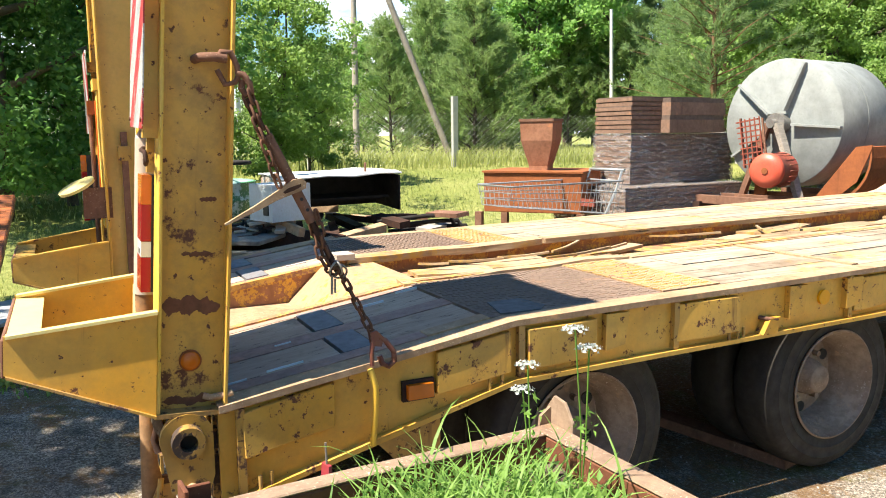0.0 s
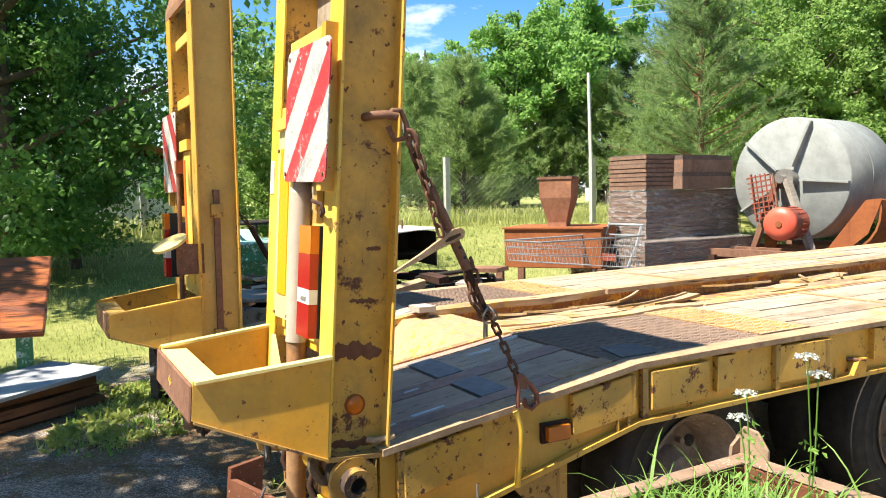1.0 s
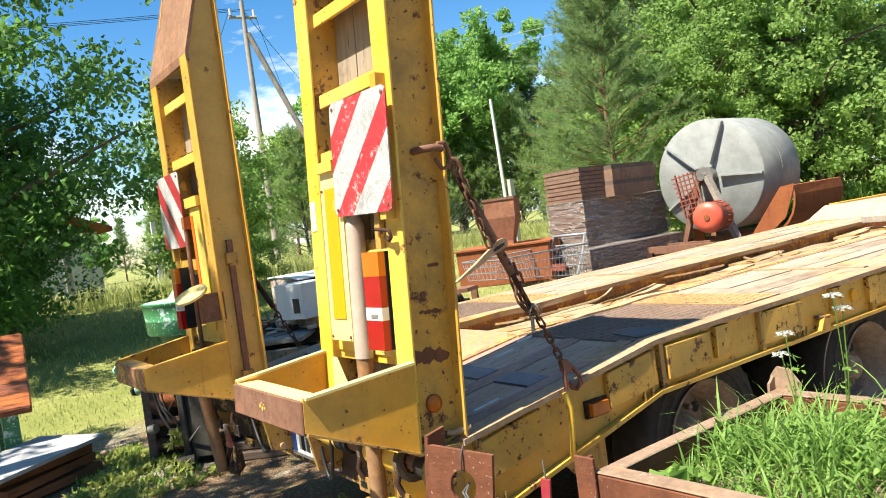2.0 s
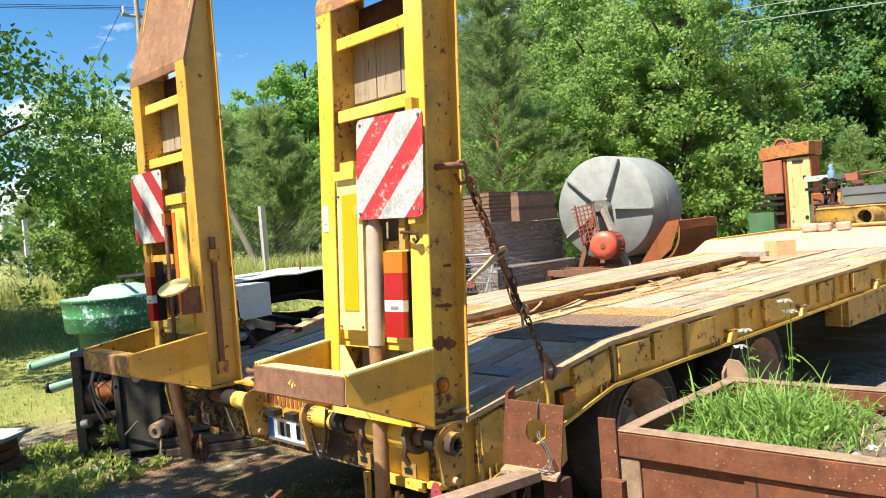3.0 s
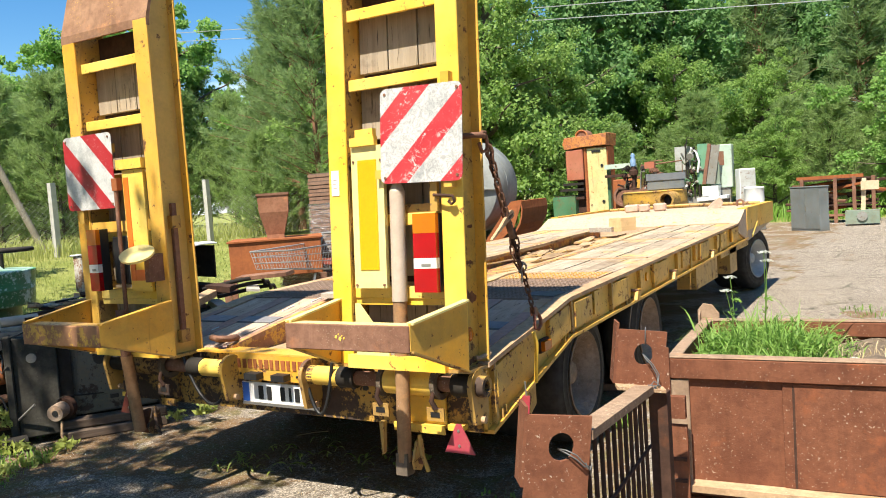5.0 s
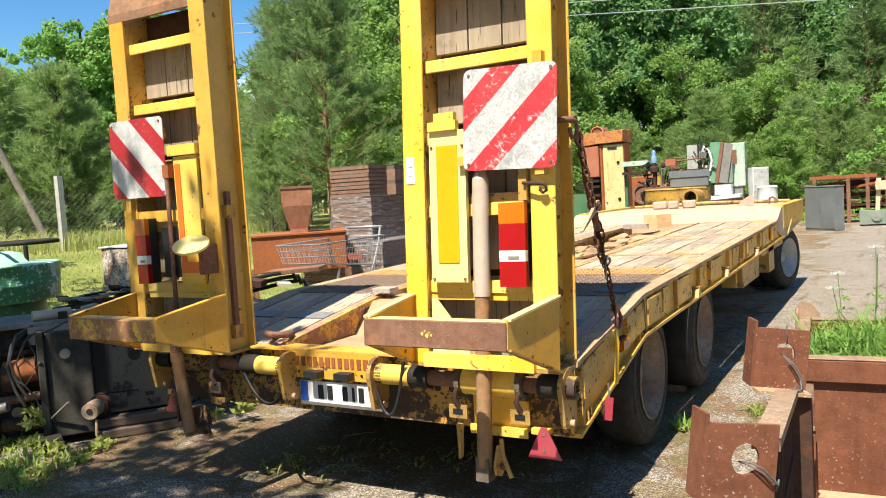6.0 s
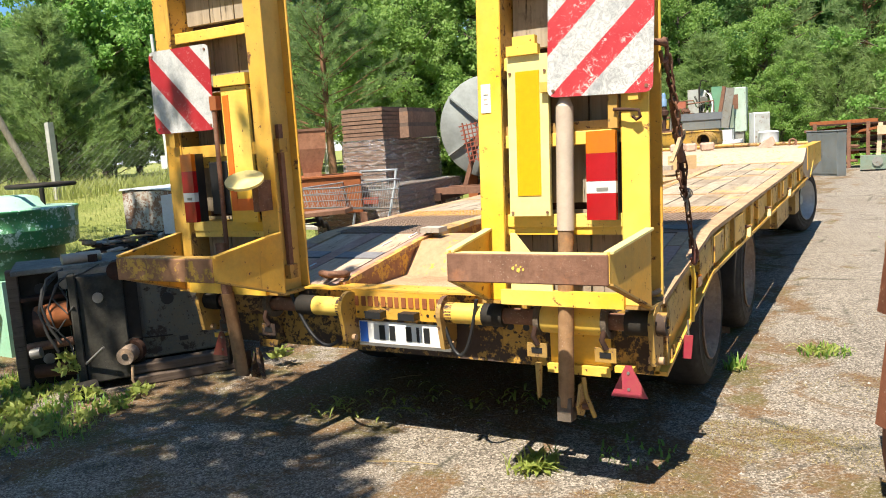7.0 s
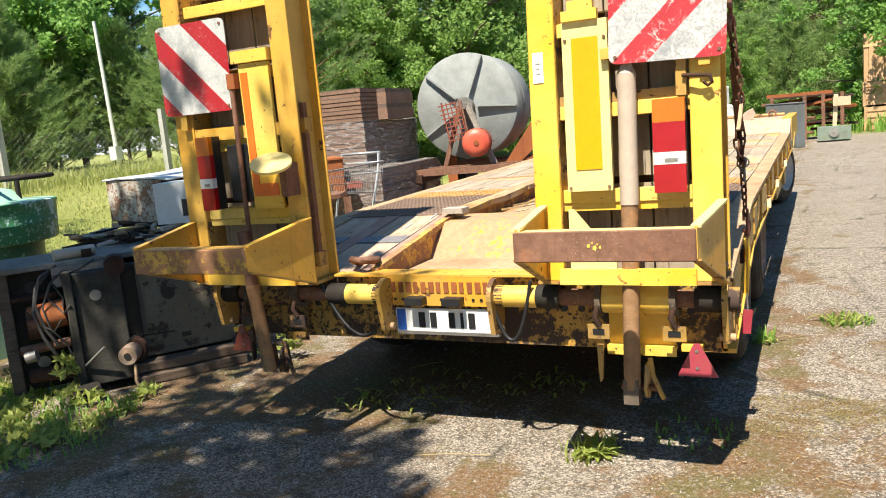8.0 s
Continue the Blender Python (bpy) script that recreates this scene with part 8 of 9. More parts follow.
def build_far_yard():
    """Machines and scrap beyond the trailer's nose."""
    p = thing("rusty_press", "tall rusty press with pale yellow door and orange head", "press", pose(-3.43, 14.8, 0.0, 0, 0, -4))
    part("column", boxes((-0.03, 0.50, -0.28, 0.1, 0.0, 2.48)), RUST_ORANGE, p, "orange rusted column", 0.015)
    door = part("door", boxes((0.0, 0.48, -0.30, -0.281, 0.55, 2.46)), PALE_YELLOW, p, "pale yellow rust-stained sheet door", 0.006, 0.006, 0.2)
    part("edge_post", boxes((-0.08, -0.03, -0.30, 0.4, 0.0, 2.48)), RUST_ORANGE, p, "", 0.004, 0.01, 0.2)
    part("head", shape(prism, [(-0.55, 2.47), (-0.1, 2.50), (0.51, 2.50), (0.51, 2.78), (0.1, 2.77), (-0.54, 2.75), (-0.59, 2.6)], -0.36, 0.25, "y"), HEAD_ORANGE, p, "orange head plate with paint remnants", 0.01, 0.02, 0.15)
    part("head_slot", boxes((0.12, 0.34, -0.318, -0.301, 2.36, 2.41)), INK, door)
    part("pulley", shape(rod, (-0.2, -0.1, 2.76), (-0.2, 0.2, 2.76), 0.16, 18), RUST, p)
    part("pulley_rim", shape(pipe, [(-0.2 + 0.15 * math.cos(a), -0.11, 2.76 + 0.15 * math.sin(a)) for a in (k * math.tau / 16 for k in range(17))], 0.02, 6), HEAD_ORANGE, p)
    part("red_cover", boxes((-0.53, -0.10, -0.34, 0.3, 1.74, 2.46)), RED_FADED, p, "dull red sheet cover", 0.02, 0.006, 0.2)
    part("dark_body", boxes((-0.30, -0.09, -0.25, 0.3, 0.75, 1.74)), RUST_DARK, p, "", 0.02)
    for z, a in ((1.63, -0.62), (1.50, -0.70), (1.30, -0.66)):
        part("ledge", boxes((a, -0.1, -0.36, 0.25, z, z + 0.06)), OILY if z > 1.4 else RUST_DARK, p, "", 0.008)
    for z in (1.22, 2.05):
        part("hole", shape(rod, (0.36, -0.318, z), (0.36, -0.302, z), 0.035, 12), INK, door)
    part("door_bolt", shape(rod, (0.06, -0.318, 1.15), (0.06, -0.302, 1.15), 0.02, 8), RUST, door)
    part("green_trough", boxes((-0.88, -0.30, -0.42, 0.3, 0.0, 1.38)), DARK_GREEN, p, "dark green trough", 0.02)
    part("trough_mouth", boxes((-0.84, -0.34, -0.38, 0.26, 1.381, 1.40)), OILY, p)
    # rusty block with flywheel beside the nose
    w = thing("flywheel_machine", "orange rusted machine block with brown flywheel", "machine", pose(-1.98, 12.5, 0.0, 0, 0, 6))
    part("block", boxes((-0.22, 0.20, -0.05, 0.6, 0.0, 1.68)), RUST_ORANGE, w, "", 0.02, 0.01, 0.2)
    part("side_plate", boxes((0.21, 0.34, -0.02, 0.5, 0.0, 1.66)), YELLOW_WORN, w, "", 0.01)
    part("flywheel", shape(lathe, [(0.0, 0.0001), (0.0, 0.05), (0.03, 0.06), (0.03, 0.15), (0.0, 0.16), (0.0, 0.205), (0.12, 0.205), (0.12, 0.0001)], (0.02, -0.22, 1.34), (0, 1, 0), 24), RUST, w)
    part("shaft", shape(rod, (0.02, -0.28, 1.34), (0.02, 0.0, 1.34), 0.035, 10), OILY, w)
    # low yellow tank with a blue-grey box on it
    tk = thing("round_tank", "low round worn yellow tank on a dark stand", "tank", pose(-0.88, 10.68, 0.0))
    bm = bmesh.new()
    lathe(bm, [(0, 0.0001), (0, 0.50), (0.02, 0.535), (0.19, 0.53), (0.20, 0.54), (0.40, 0.535), (0.415, 0.545), (0.43, 0.53), (0.43, 0.0001)], (0, 0, 1.0), (0, 0, 1), 32)
    part("tank_shell", bm, YELLOW_WORN, tk, "", 0.0, 0.01, 0.15)
    part("tank_stand", boxes((-0.4, 0.4, -0.35, 0.35, 0.0, 1.0)), RUST_DARK, tk)
    part("pipe_mouth", shape(lathe, [(0.0, 0.10), (0.0, 0.135), (0.34, 0.135), (0.34, 0.10), (0.02, 0.10)], (0.36, -0.66, 1.27), (0.1, 1, 0), 20, True), YELLOW_WORN, tk, "short yellow pipe stub")
    part("pipe_plug", shape(rod, (0.39, -0.5, 1.27), (0.40, -0.4, 1.27), 0.10, 16), INK, tk)
    gb = thing("tool_box", "blue-grey sheet steel box lying on the yellow tank", "box", pose(-0.66, 10.62, 1.432, 0, 0, 14))
    part("box_body", boxes((-0.31, 0.31, -0.16, 0.2, 0.0, 0.26)), BLUE_GREY, gb, "", 0.02, 0.004, 0.2)
    part("box_lid", boxes((-0.325, 0.325, -0.175, 0.21, 0.17, 0.285)), PALE_GREY, gb, "paler grey lid", 0.03)
    # engine parts on a bench
    e = thing("engine_bench", "dark bench heaped with engines, pumps and small parts", "machine parts", pose(-1.62, 11.7, 0.0, 0, 0, 8))
    part("bench_top", boxes((-0.12, 0.62, -0.3, 0.5, 1.40, 1.46)), RUST, e)
    part("bench_body", boxes((-0.1, 0.58, -0.25, 0.4, 0.0, 1.40)), RUST_DARK, e)
    rng = random.Random(8)
    for i in range(52):
        x, y, z = rng.uniform(-0.12, 0.6), rng.uniform(-0.25, 0.3), 1.46 + 0.44 * rng.random() ** 1.4
        mat = rng.choice((STEEL, RUST, OILY, GREY_PAINT, RUST_DARK, OILY, RUST_DARK, RUST))
        h = rng.uniform(0.02, 0.07)
        if i % 3 == 0:
            part("engine_part", boxes((-h, h, -h, h, -0.6 * h, 0.6 * h)), mat, e, "", 0.006, at=pose(x, y, z, rng.uniform(-20, 20), 0, rng.uniform(0, 90)))
        elif i % 3 == 1:
            part("engine_part", shape(lathe, [(0, 0.0001), (0, h * 0.5), (0.02, h * 0.5), (0.02, h), (0.05, h), (0.05, h * 0.4), (0.09, h * 0.4), (0.09, 0.0001)], (x, y, z), (rng.uniform(-1, 1), rng.uniform(-1, 1), rng.uniform(-0.4, 0.4)), 14), mat, e)
        else:
            part("engine_part", shape(pipe, [(x, y, 1.46), (x + rng.uniform(-0.06, 0.06), y, z), (x + rng.uniform(-0.16, 0.16), y - 0.05, z + rng.uniform(-0.04, 0.07))], rng.uniform(0.01, 0.022), 6), mat, e)
    part("red_hopper", boxes((0.30, 0.48, -0.1, 0.1, 1.84, 1.96)), RED_FADED, e, "", 0.01)
    part("tube_frame", shape(pipe, [(0.2, 0.2, 1.90), (0.95, 0.2, 1.95), (0.95, 0.2, 1.5)], 0.014, 6), RUST, e, "thin rusty tube frame")
    part("tube_frame", shape(pipe, [(0.35, 0.22, 1.5), (0.35, 0.22, 1.98), (0.6, 0.22, 1.98)], 0.014, 6), RUST, e)
    solid("blue_can", shape(lathe, [(0.0, 0.05), (0.12, 0.055), (0.15, 0.03), (0.2, 0.045), (0.24, 0.02)], (0, 0, 0), (0, 0, 1), 14), BLUE_SCRAP, "small blue pump standing among the engines", "pump", at=pose(-1.48, 11.50, 1.90))
    solid("pump_base", shape(lathe, [(0.0, 0.0001), (0.0, 0.09), (0.03, 0.09), (0.04, 0.03), (0.26, 0.03), (0.28, 0.08), (0.36, 0.085), (0.38, 0.04), (0.44, 0.04), (0.44, 0.0001)], (0, 0, 0), (0, 0, 1), 14), RUST_DARK, "dark flanged iron stand under the blue pump", "machine part", at=pose(-1.48, 11.50, 1.46))
    tr = thing("green_tray", "small pale green tray table among the machines", "table", pose(-2.42, 13.6, 0.0))
    part("tray", boxes((-0.26, 0.30, -0.2, 0.3, 1.92, 2.02)), PALE_MINT, tr, "", 0.01)
    part("tray_shelf", boxes((-0.26, 0.30, -0.2, 0.3, 1.74, 1.80)), RUST_DARK, tr, "", 0.01)
    for x in (-0.23, 0.27):
        part("leg", boxes((x - 0.03, x + 0.03, -0.05, 0.05, 0.0, 1.92)), DARK_GREEN, tr)
    # milling machine with its cabinets
    k = thing("milling_machine", "grimy white and mint milling machine with pipes and open doors", "machine", pose(-2.3, 21.5, 0.0))
    cab = part("cabinet", boxes((0.16, 0.80, -0.05, 0.3, 1.28, 2.56)), PALE_MINT, k, "pale mint cabinet", 0.02, 0.004, 0.3)
    part("cabinet_window", boxes((0.42, 0.58, -0.062, -0.051, 1.95, 2.36)), RUST, cab, "rust-stained opening")
    part("cabinet_foot", boxes((0.28, 0.72, 0.0, 0.28, 0.0, 1.28)), GREY_PAINT, k)
    part("control_box", boxes((-0.84, -0.46, -0.1, 0.3, 1.88, 2.60)), MACHINE_WHITE, k, "grimy white control box", 0.02)
    part("control_post", boxes((-0.80, -0.56, 0.0, 0.2, 0.0, 1.88)), MACHINE_WHITE, k)
    part("green_door", boxes((-0.20, 0.12, -0.35, -0.30, 1.42, 2.62)), MID_GREEN, k, "open green sheet door", 0.01, 0.0, None, pose(0, 0, 0, 0, 2, 0))
    part("leaning_plate", boxes((-0.15, 0.15, -0.02, 0.02, 0.0, 1.15)), GREY_PAINT, k, "leaning grey plate", 0.004, at=pose(0.22, -0.42, 1.42, 0, 9, 0))
    part("leaning_plate", boxes((-0.05, 0.05, -0.02, 0.02, 0.0, 1.2)), RUST, k, "", 0.004, at=pose(0.06, -0.46, 1.42, 0, 10, 0))
    part("teal_plate", boxes((0.26, 0.50, -0.36, -0.33, 1.40, 2.05)), DULL_MINT, k, "", 0.006)
    part("body", boxes((-0.45, 0.5, -0.3, 0.4, 0.0, 1.06)), GREY_PAINT, k, "", 0.04)
    part("white_tank", boxes((0.0, 0.46, -0.45, -0.1, 1.06, 1.36)), WHITE_PAINT, k, "white box below the doors", 0.02)
    part("white_sheet", boxes((-0.1, 0.75, -0.55, 0.1, 0.92, 1.03)), WHITE_PAINT, k, "white sheet lying low", 0.01, 0.02, 0.2, pose(0, 0, 0, 0, -3, 0))
    part("hose", shape(pipe, [(-0.35, -0.35, 2.25), (-0.28, -0.38, 2.52), (-0.14, -0.4, 2.40), (-0.06, -0.4, 2.1), (-0.12, -0.4, 1.78)], 0.035, 8), WHITE_PAINT, k, "white bent hose")
    part("motor_disc", shape(rod, (-0.32, -0.42, 2.26), (-0.32, -0.3, 2.30), 0.11, 16), GREY_PAINT, k)
    for x, z, l in ((-0.46, 1.05, 1.6), (-0.40, 1.06, 1.25), (-0.24, 1.06, 1.05), (-0.10, 1.06, 0.6)):
        part("column", boxes((x - 0.022, x + 0.022, -0.34, -0.30, z, z + l)), OILY, k, "", 0.004)
    for i in range(34):
        x, z = rng.uniform(-0.6, 0.0), rng.uniform(1.1, 2.45)
        part("fitting", shape(rod, (x, -0.33, z), (x + rng.uniform(-0.13, 0.13), -0.42, z + rng.uniform(-0.16, 0.22)), rng.uniform(0.014, 0.05), 8), rng.choice((OILY, STEEL, RUST_DARK, DARK_GREEN, GREY_PAINT, MACHINE_WHITE)), k)
    part("top_lever", shape(pipe, [(-0.5, -0.2, 2.5), (-0.42, -0.2, 2.85), (-0.25, -0.2, 2.80)], 0.02, 6), OILY, k)
    v = thing("white_cupboard", "narrow white steel cupboard among the machines", "cupboard", pose(-1.15, 21.5, 0.0, 0, 0, 28))
    part("shell", boxes((-0.23, 0.23, -0.2, 0.2, 0.0, 1.80)), WHITE_PAINT, v, "", 0.012, 0.004, 0.3)
    part("door", boxes((-0.21, 0.21, -0.212, -0.201, 0.06, 1.76)), MACHINE_WHITE, v, "", 0.004)
    solid("canister", shape(lathe, [(0.0, 0.0001), (0.0, 0.25), (0.03, 0.27), (0.62, 0.27), (0.64, 0.28), (0.66, 0.27), (1.2, 0.27), (1.22, 0.28), (1.25, 0.25), (1.27, 0.0001)], (0, 0, 0), (0, 0, 1), 24), WHITE_PAINT, "white round canister with raised bands", "canister", at=pose(-0.86, 21.1, 0.0))
    c = thing("steel_cabinet", "dark blue-grey steel cabinet standing on the asphalt", "cabinet", pose(0.575, 19.94, 0.0, 0, 0, -40.7))
    part("body", boxes((-0.52, 0.52, 0.0, 0.30, 0.0, 1.16)), BLUE_GREY, c, "", 0.01, 0.01, 0.3)
    part("top", boxes((-0.535, 0.535, -0.02, 0.32, 1.16, 1.185)), BLUE_GREY, c, "", 0.006, 0.012, 0.3)
    for a in (-0.50, 0.01):
        part("door", boxes((a, a + 0.49, -0.012, -0.002, 0.06, 1.13)), BLUE_GREY, c, "", 0.004, 0.006, 0.3)
    part("handle", boxes((0.03, 0.05, -0.035, -0.012, 0.55, 0.66)), STEEL, c, "", 0.004)
    s = thing("scrap_rack", "rusty scrap rack with beams and small machines", "scrap", pose(0.95, 23.4, 0.0))
    for i in range(34):
        x, z, l = rng.uniform(-0.6, 1.0), rng.uniform(0.1, 1.2), rng.uniform(0.25, 0.7)
        part("beam", boxes((-l, l, -0.05, 0.05, -0.035, 0.035)), rng.choice((RUST, RUST_DARK, RUST_ORANGE, RUST_DARK)), s, "", 0.01, 0.0, None, pose(x, rng.uniform(-0.2, 0.4), z, rng.uniform(-20, 20), rng.uniform(-9, 9), rng.uniform(-40, 40)))
    for z in (0.5, 1.27):
        part("shelf", boxes((-0.85, 1.25, -0.35, 0.3, z, z + 0.05)), RUST_DARK, s, "", 0.01)
    part("top_beam", boxes((-0.9, 0.9, -0.3, -0.1, 1.32, 1.42)), RUST_ORANGE, s, "", 0.01)
    for x in (-0.8, 0.1, 0.6, 1.1):
        part("upright", boxes((x, x + 0.1, -0.4, -0.3, 0, 1.35)), RUST, s, "", 0.005)
    q = thing("lathe_head", "pale green machine head on the ground", "machine part", pose(1.86, 21.6, 0.0))
    part("base", boxes((-0.42, 0.42, -0.2, 0.25, 0.05, 0.42)), DULL_MINT, q, "", 0.04)
    part("dial", shape(rod, (0.0, -0.24, 0.26), (0.0, -0.2, 0.26), 0.13, 20), GREY_PAINT, q)
    part("post", boxes((-0.06, 0.05, 0.0, 0.1, 0.42, 1.3)), CREAM, q, "", 0.01, at=pose(0, 0, 0, 0, 3, 0))
    part("seat", boxes((-0.02, 0.42, -0.1, 0.2, 0.98, 1.22)), CREAM, q, "", 0.03)
    # crates and packs of boards at the yard's far right
    for i, (z, h) in enumerate(((0.0, 0.78), (0.79, 0.78))):
        g = thing("wooden_crate", "pale wooden crate in a stack of crates", "crate", pose(3.58, 26.6, z, 0, 0, 2 - 3 * i), "crate stack")
        part("crate_body", boxes((-0.8, 0.8, -0.6, 0.6, 0.02, h - 0.02)), ORANGE_PINE, g)
        for j in range(4):
            part("slat", boxes((-0.82, 0.82, -0.63, -0.601, 0.03 + j * h / 4, (j + 0.86) * h / 4)), ORANGE_PINE, g, "", 0.004)
        for x in (-0.82, -0.05, 0.74):
            part("batten", boxes((x, x + 0.09, -0.655, -0.631, 0.0, h)), ORANGE_PINE, g, "", 0.004)
    for x, h in ((-0.42, 1.50), (0.36, 1.62)):
        g = thing("board_pack", "upright pack of reddish boards on the crates", "board pack", pose(3.58 + x, 26.55, 1.575, 0, 0, 3 * x), "board packs")
        for j in range(5):
            part("board", boxes((-0.36 + j * 0.145, -0.225 + j * 0.145, -0.45 - 0.02 * (j % 2), 0.45, 0.0, h - 0.03 * (j % 3))), ORANGE_PINE, g, "", 0.006)
        part("band", boxes((-0.37, 0.37, -0.478, -0.47, h * 0.72, h * 0.72 + 0.09)), PALE_WOOD, g, "", 0.002)
    # timber blocks on the trailer
    for x, y, w, l, h, tn in ((0.075, 5.77, 0.215, 0.215, 0.15, 58), (-0.14, 5.72, 0.28, 0.15, 0.05, -8)):
        solid("timber_block", boxes((-w / 2, w / 2, -l / 2, l / 2, 0, h)), PALE_WOOD if h > 0.1 else GREY_WOOD, "loose sawn timber block lying on the deck", "timber block", bevel=0.004, at=pose(x, y, deck_z(y) + 0.006, 0, 0, tn), group="timber blocks")
    for x, w in ((-0.44, 0.10), (-0.27, 0.075), (-0.06, 0.085)):
        solid("stone_block", boxes((-w, w, -0.08, 0.08, 0, 0.11)), PINK_STONE, "pinkish worn block on the front deck", "block", bevel=0.025, dents=0.02, cut=0.05, at=pose(x, 7.9, deck_z(6.3) + 0.13, 0, 0, 30 + 60 * x), group="pinkish blocks")
    solid("rubble_stone", shape(prism, [(-0.11, 0.0), (0.07, 0.0), (0.11, 0.06), (0.07, 0.14), (-0.01, 0.10), (-0.08, 0.03)], -0.07, 0.07, "y"), PINK_STONE, "pale pinkish broken stone on the front deck", "stone", bevel=0.02, dents=0.02, cut=0.04, at=pose(0.68, 7.9, deck_z(6.3) + 0.13, 0, 0, 15))


DULL_MINT = paint("greasy_grey_green_paint", (0.15, 0.22, 0.18), (0.22, 0.29, 0.24), wear=0.6, dirt=0.6)
PALE_YELLOW = paint("pale_yellow_door_paint", (0.58, 0.52, 0.22), (0.60, 0.55, 0.30), rust=(0.26, 0.12, 0.05), wear=0.60, streak=0.57, dirt=0.4)
HEAD_ORANGE = paint("orange_head_paint", (0.44, 0.13, 0.035), (0.50, 0.22, 0.06), rust=(0.16, 0.06, 0.03), wear=0.52, streak=0.6, dirt=0.3)
RED_FADED = paint("faded_brick_red_paint", (0.34, 0.085, 0.05), (0.42, 0.15, 0.10), wear=0.6, dirt=0.4)
DARK_GREEN = paint("dark_green_machine_paint", (0.02, 0.12, 0.06), (0.05, 0.18, 0.10), wear=0.6, dirt=0.5)
MID_GREEN = paint("mid_green_door_paint", (0.07, 0.25, 0.15), (0.14, 0.32, 0.21), wear=0.62, dirt=0.45)
PALE_MINT = paint("grimy_pale_mint_paint", (0.38, 0.52, 0.43), (0.46, 0.56, 0.48), wear=0.62, dirt=0.45)
BLUE_GREY = paint("blue_grey_steel_paint", (0.105, 0.132, 0.15), (0.15, 0.178, 0.197), wear=0.64, dirt=0.4)
PALE_GREY = plain("pale_grey_lid_paint", (0.15, 0.165, 0.18), 0.6, vary=0.3, scale=6)
CREAM = paint("dirty_cream_paint", (0.60, 0.46, 0.30), (0.64, 0.52, 0.36), wear=0.62, dirt=0.4)
PINK_STONE = plain("pinkish_worn_stone", (0.52, 0.36, 0.27), 0.85, vary=0.35, scale=18, bump=0.4)
ORANGE_PINE = timber("reddish_pine_crate", (0.40, 0.23, 0.12), (0.60, 0.40, 0.22), 2, 0.4)
build_far_yard()


def build_fence():
    f = thing("chain_link_fence", "concrete posts with sagging chain link mesh along the meadow", "fence", kind="structure")
    ys = [-6.5, -2.5, 1.6, 5.6, 9.7, 14.2, 18.6]
    xs = [-18.2, -17.8, -17.3, -16.9, -16.5, -15.6, -14.6]
    for x, y in zip(xs, ys):
        z = ground_z(x, y)
        part("post", boxes((x - 0.075, x + 0.075, y - 0.075, y + 0.075, z - 0.1, z + 1.95)), CONCRETE, f, "weathered square concrete post", 0.015)
    for (x0, y0), (x1, y1) in zip(zip(xs, ys), zip(xs[1:], ys[1:])):
        verts, faces = [], []
        L, H = math.hypot(x1 - x0, y1 - y0), 1.45
        step = 0.16
        def seg(u0, v0, u1, v1, r=0.0009):
            k = len(verts)
            for u, v in ((u0, v0), (u1, v1)):
                x, y = x0 + (x1 - x0) * u / L, y0 + (y1 - y0) * u / L
                z = ground_z(x, y) + 0.05 + v - 0.05 * math.sin(math.pi * u / L) * v
                verts.extend([(x, y, z - r), (x + r, y + r, z), (x - r, y - r, z + r)])
            faces.extend([(k, k + 1, k + 4, k + 3), (k + 1, k + 2, k + 5, k + 4), (k + 2, k, k + 3, k + 5)])
        n = int(L / step)
        for i in range(-9, n):
            for s in (1, -1):
                a, b = i * step, i * step + H
                lo, hi = max(0, a), min(L, b)
                if hi > lo:
                    v0, v1 = lo - a, hi - a
                    seg(lo, v0 if s > 0 else H - v0, hi, v1 if s > 0 else H - v1)
        me = bpy.data.meshes.new("mesh")
        me.from_pydata(verts, [], faces)
        me.materials.append(GALV)
        tagged(part("mesh", me, None, f), kind="stuff")


build_fence()


PALE_POLE = plain("pale_concrete_pole", (0.62, 0.61, 0.58), 0.85, vary=0.2, scale=4, bump=0.2)


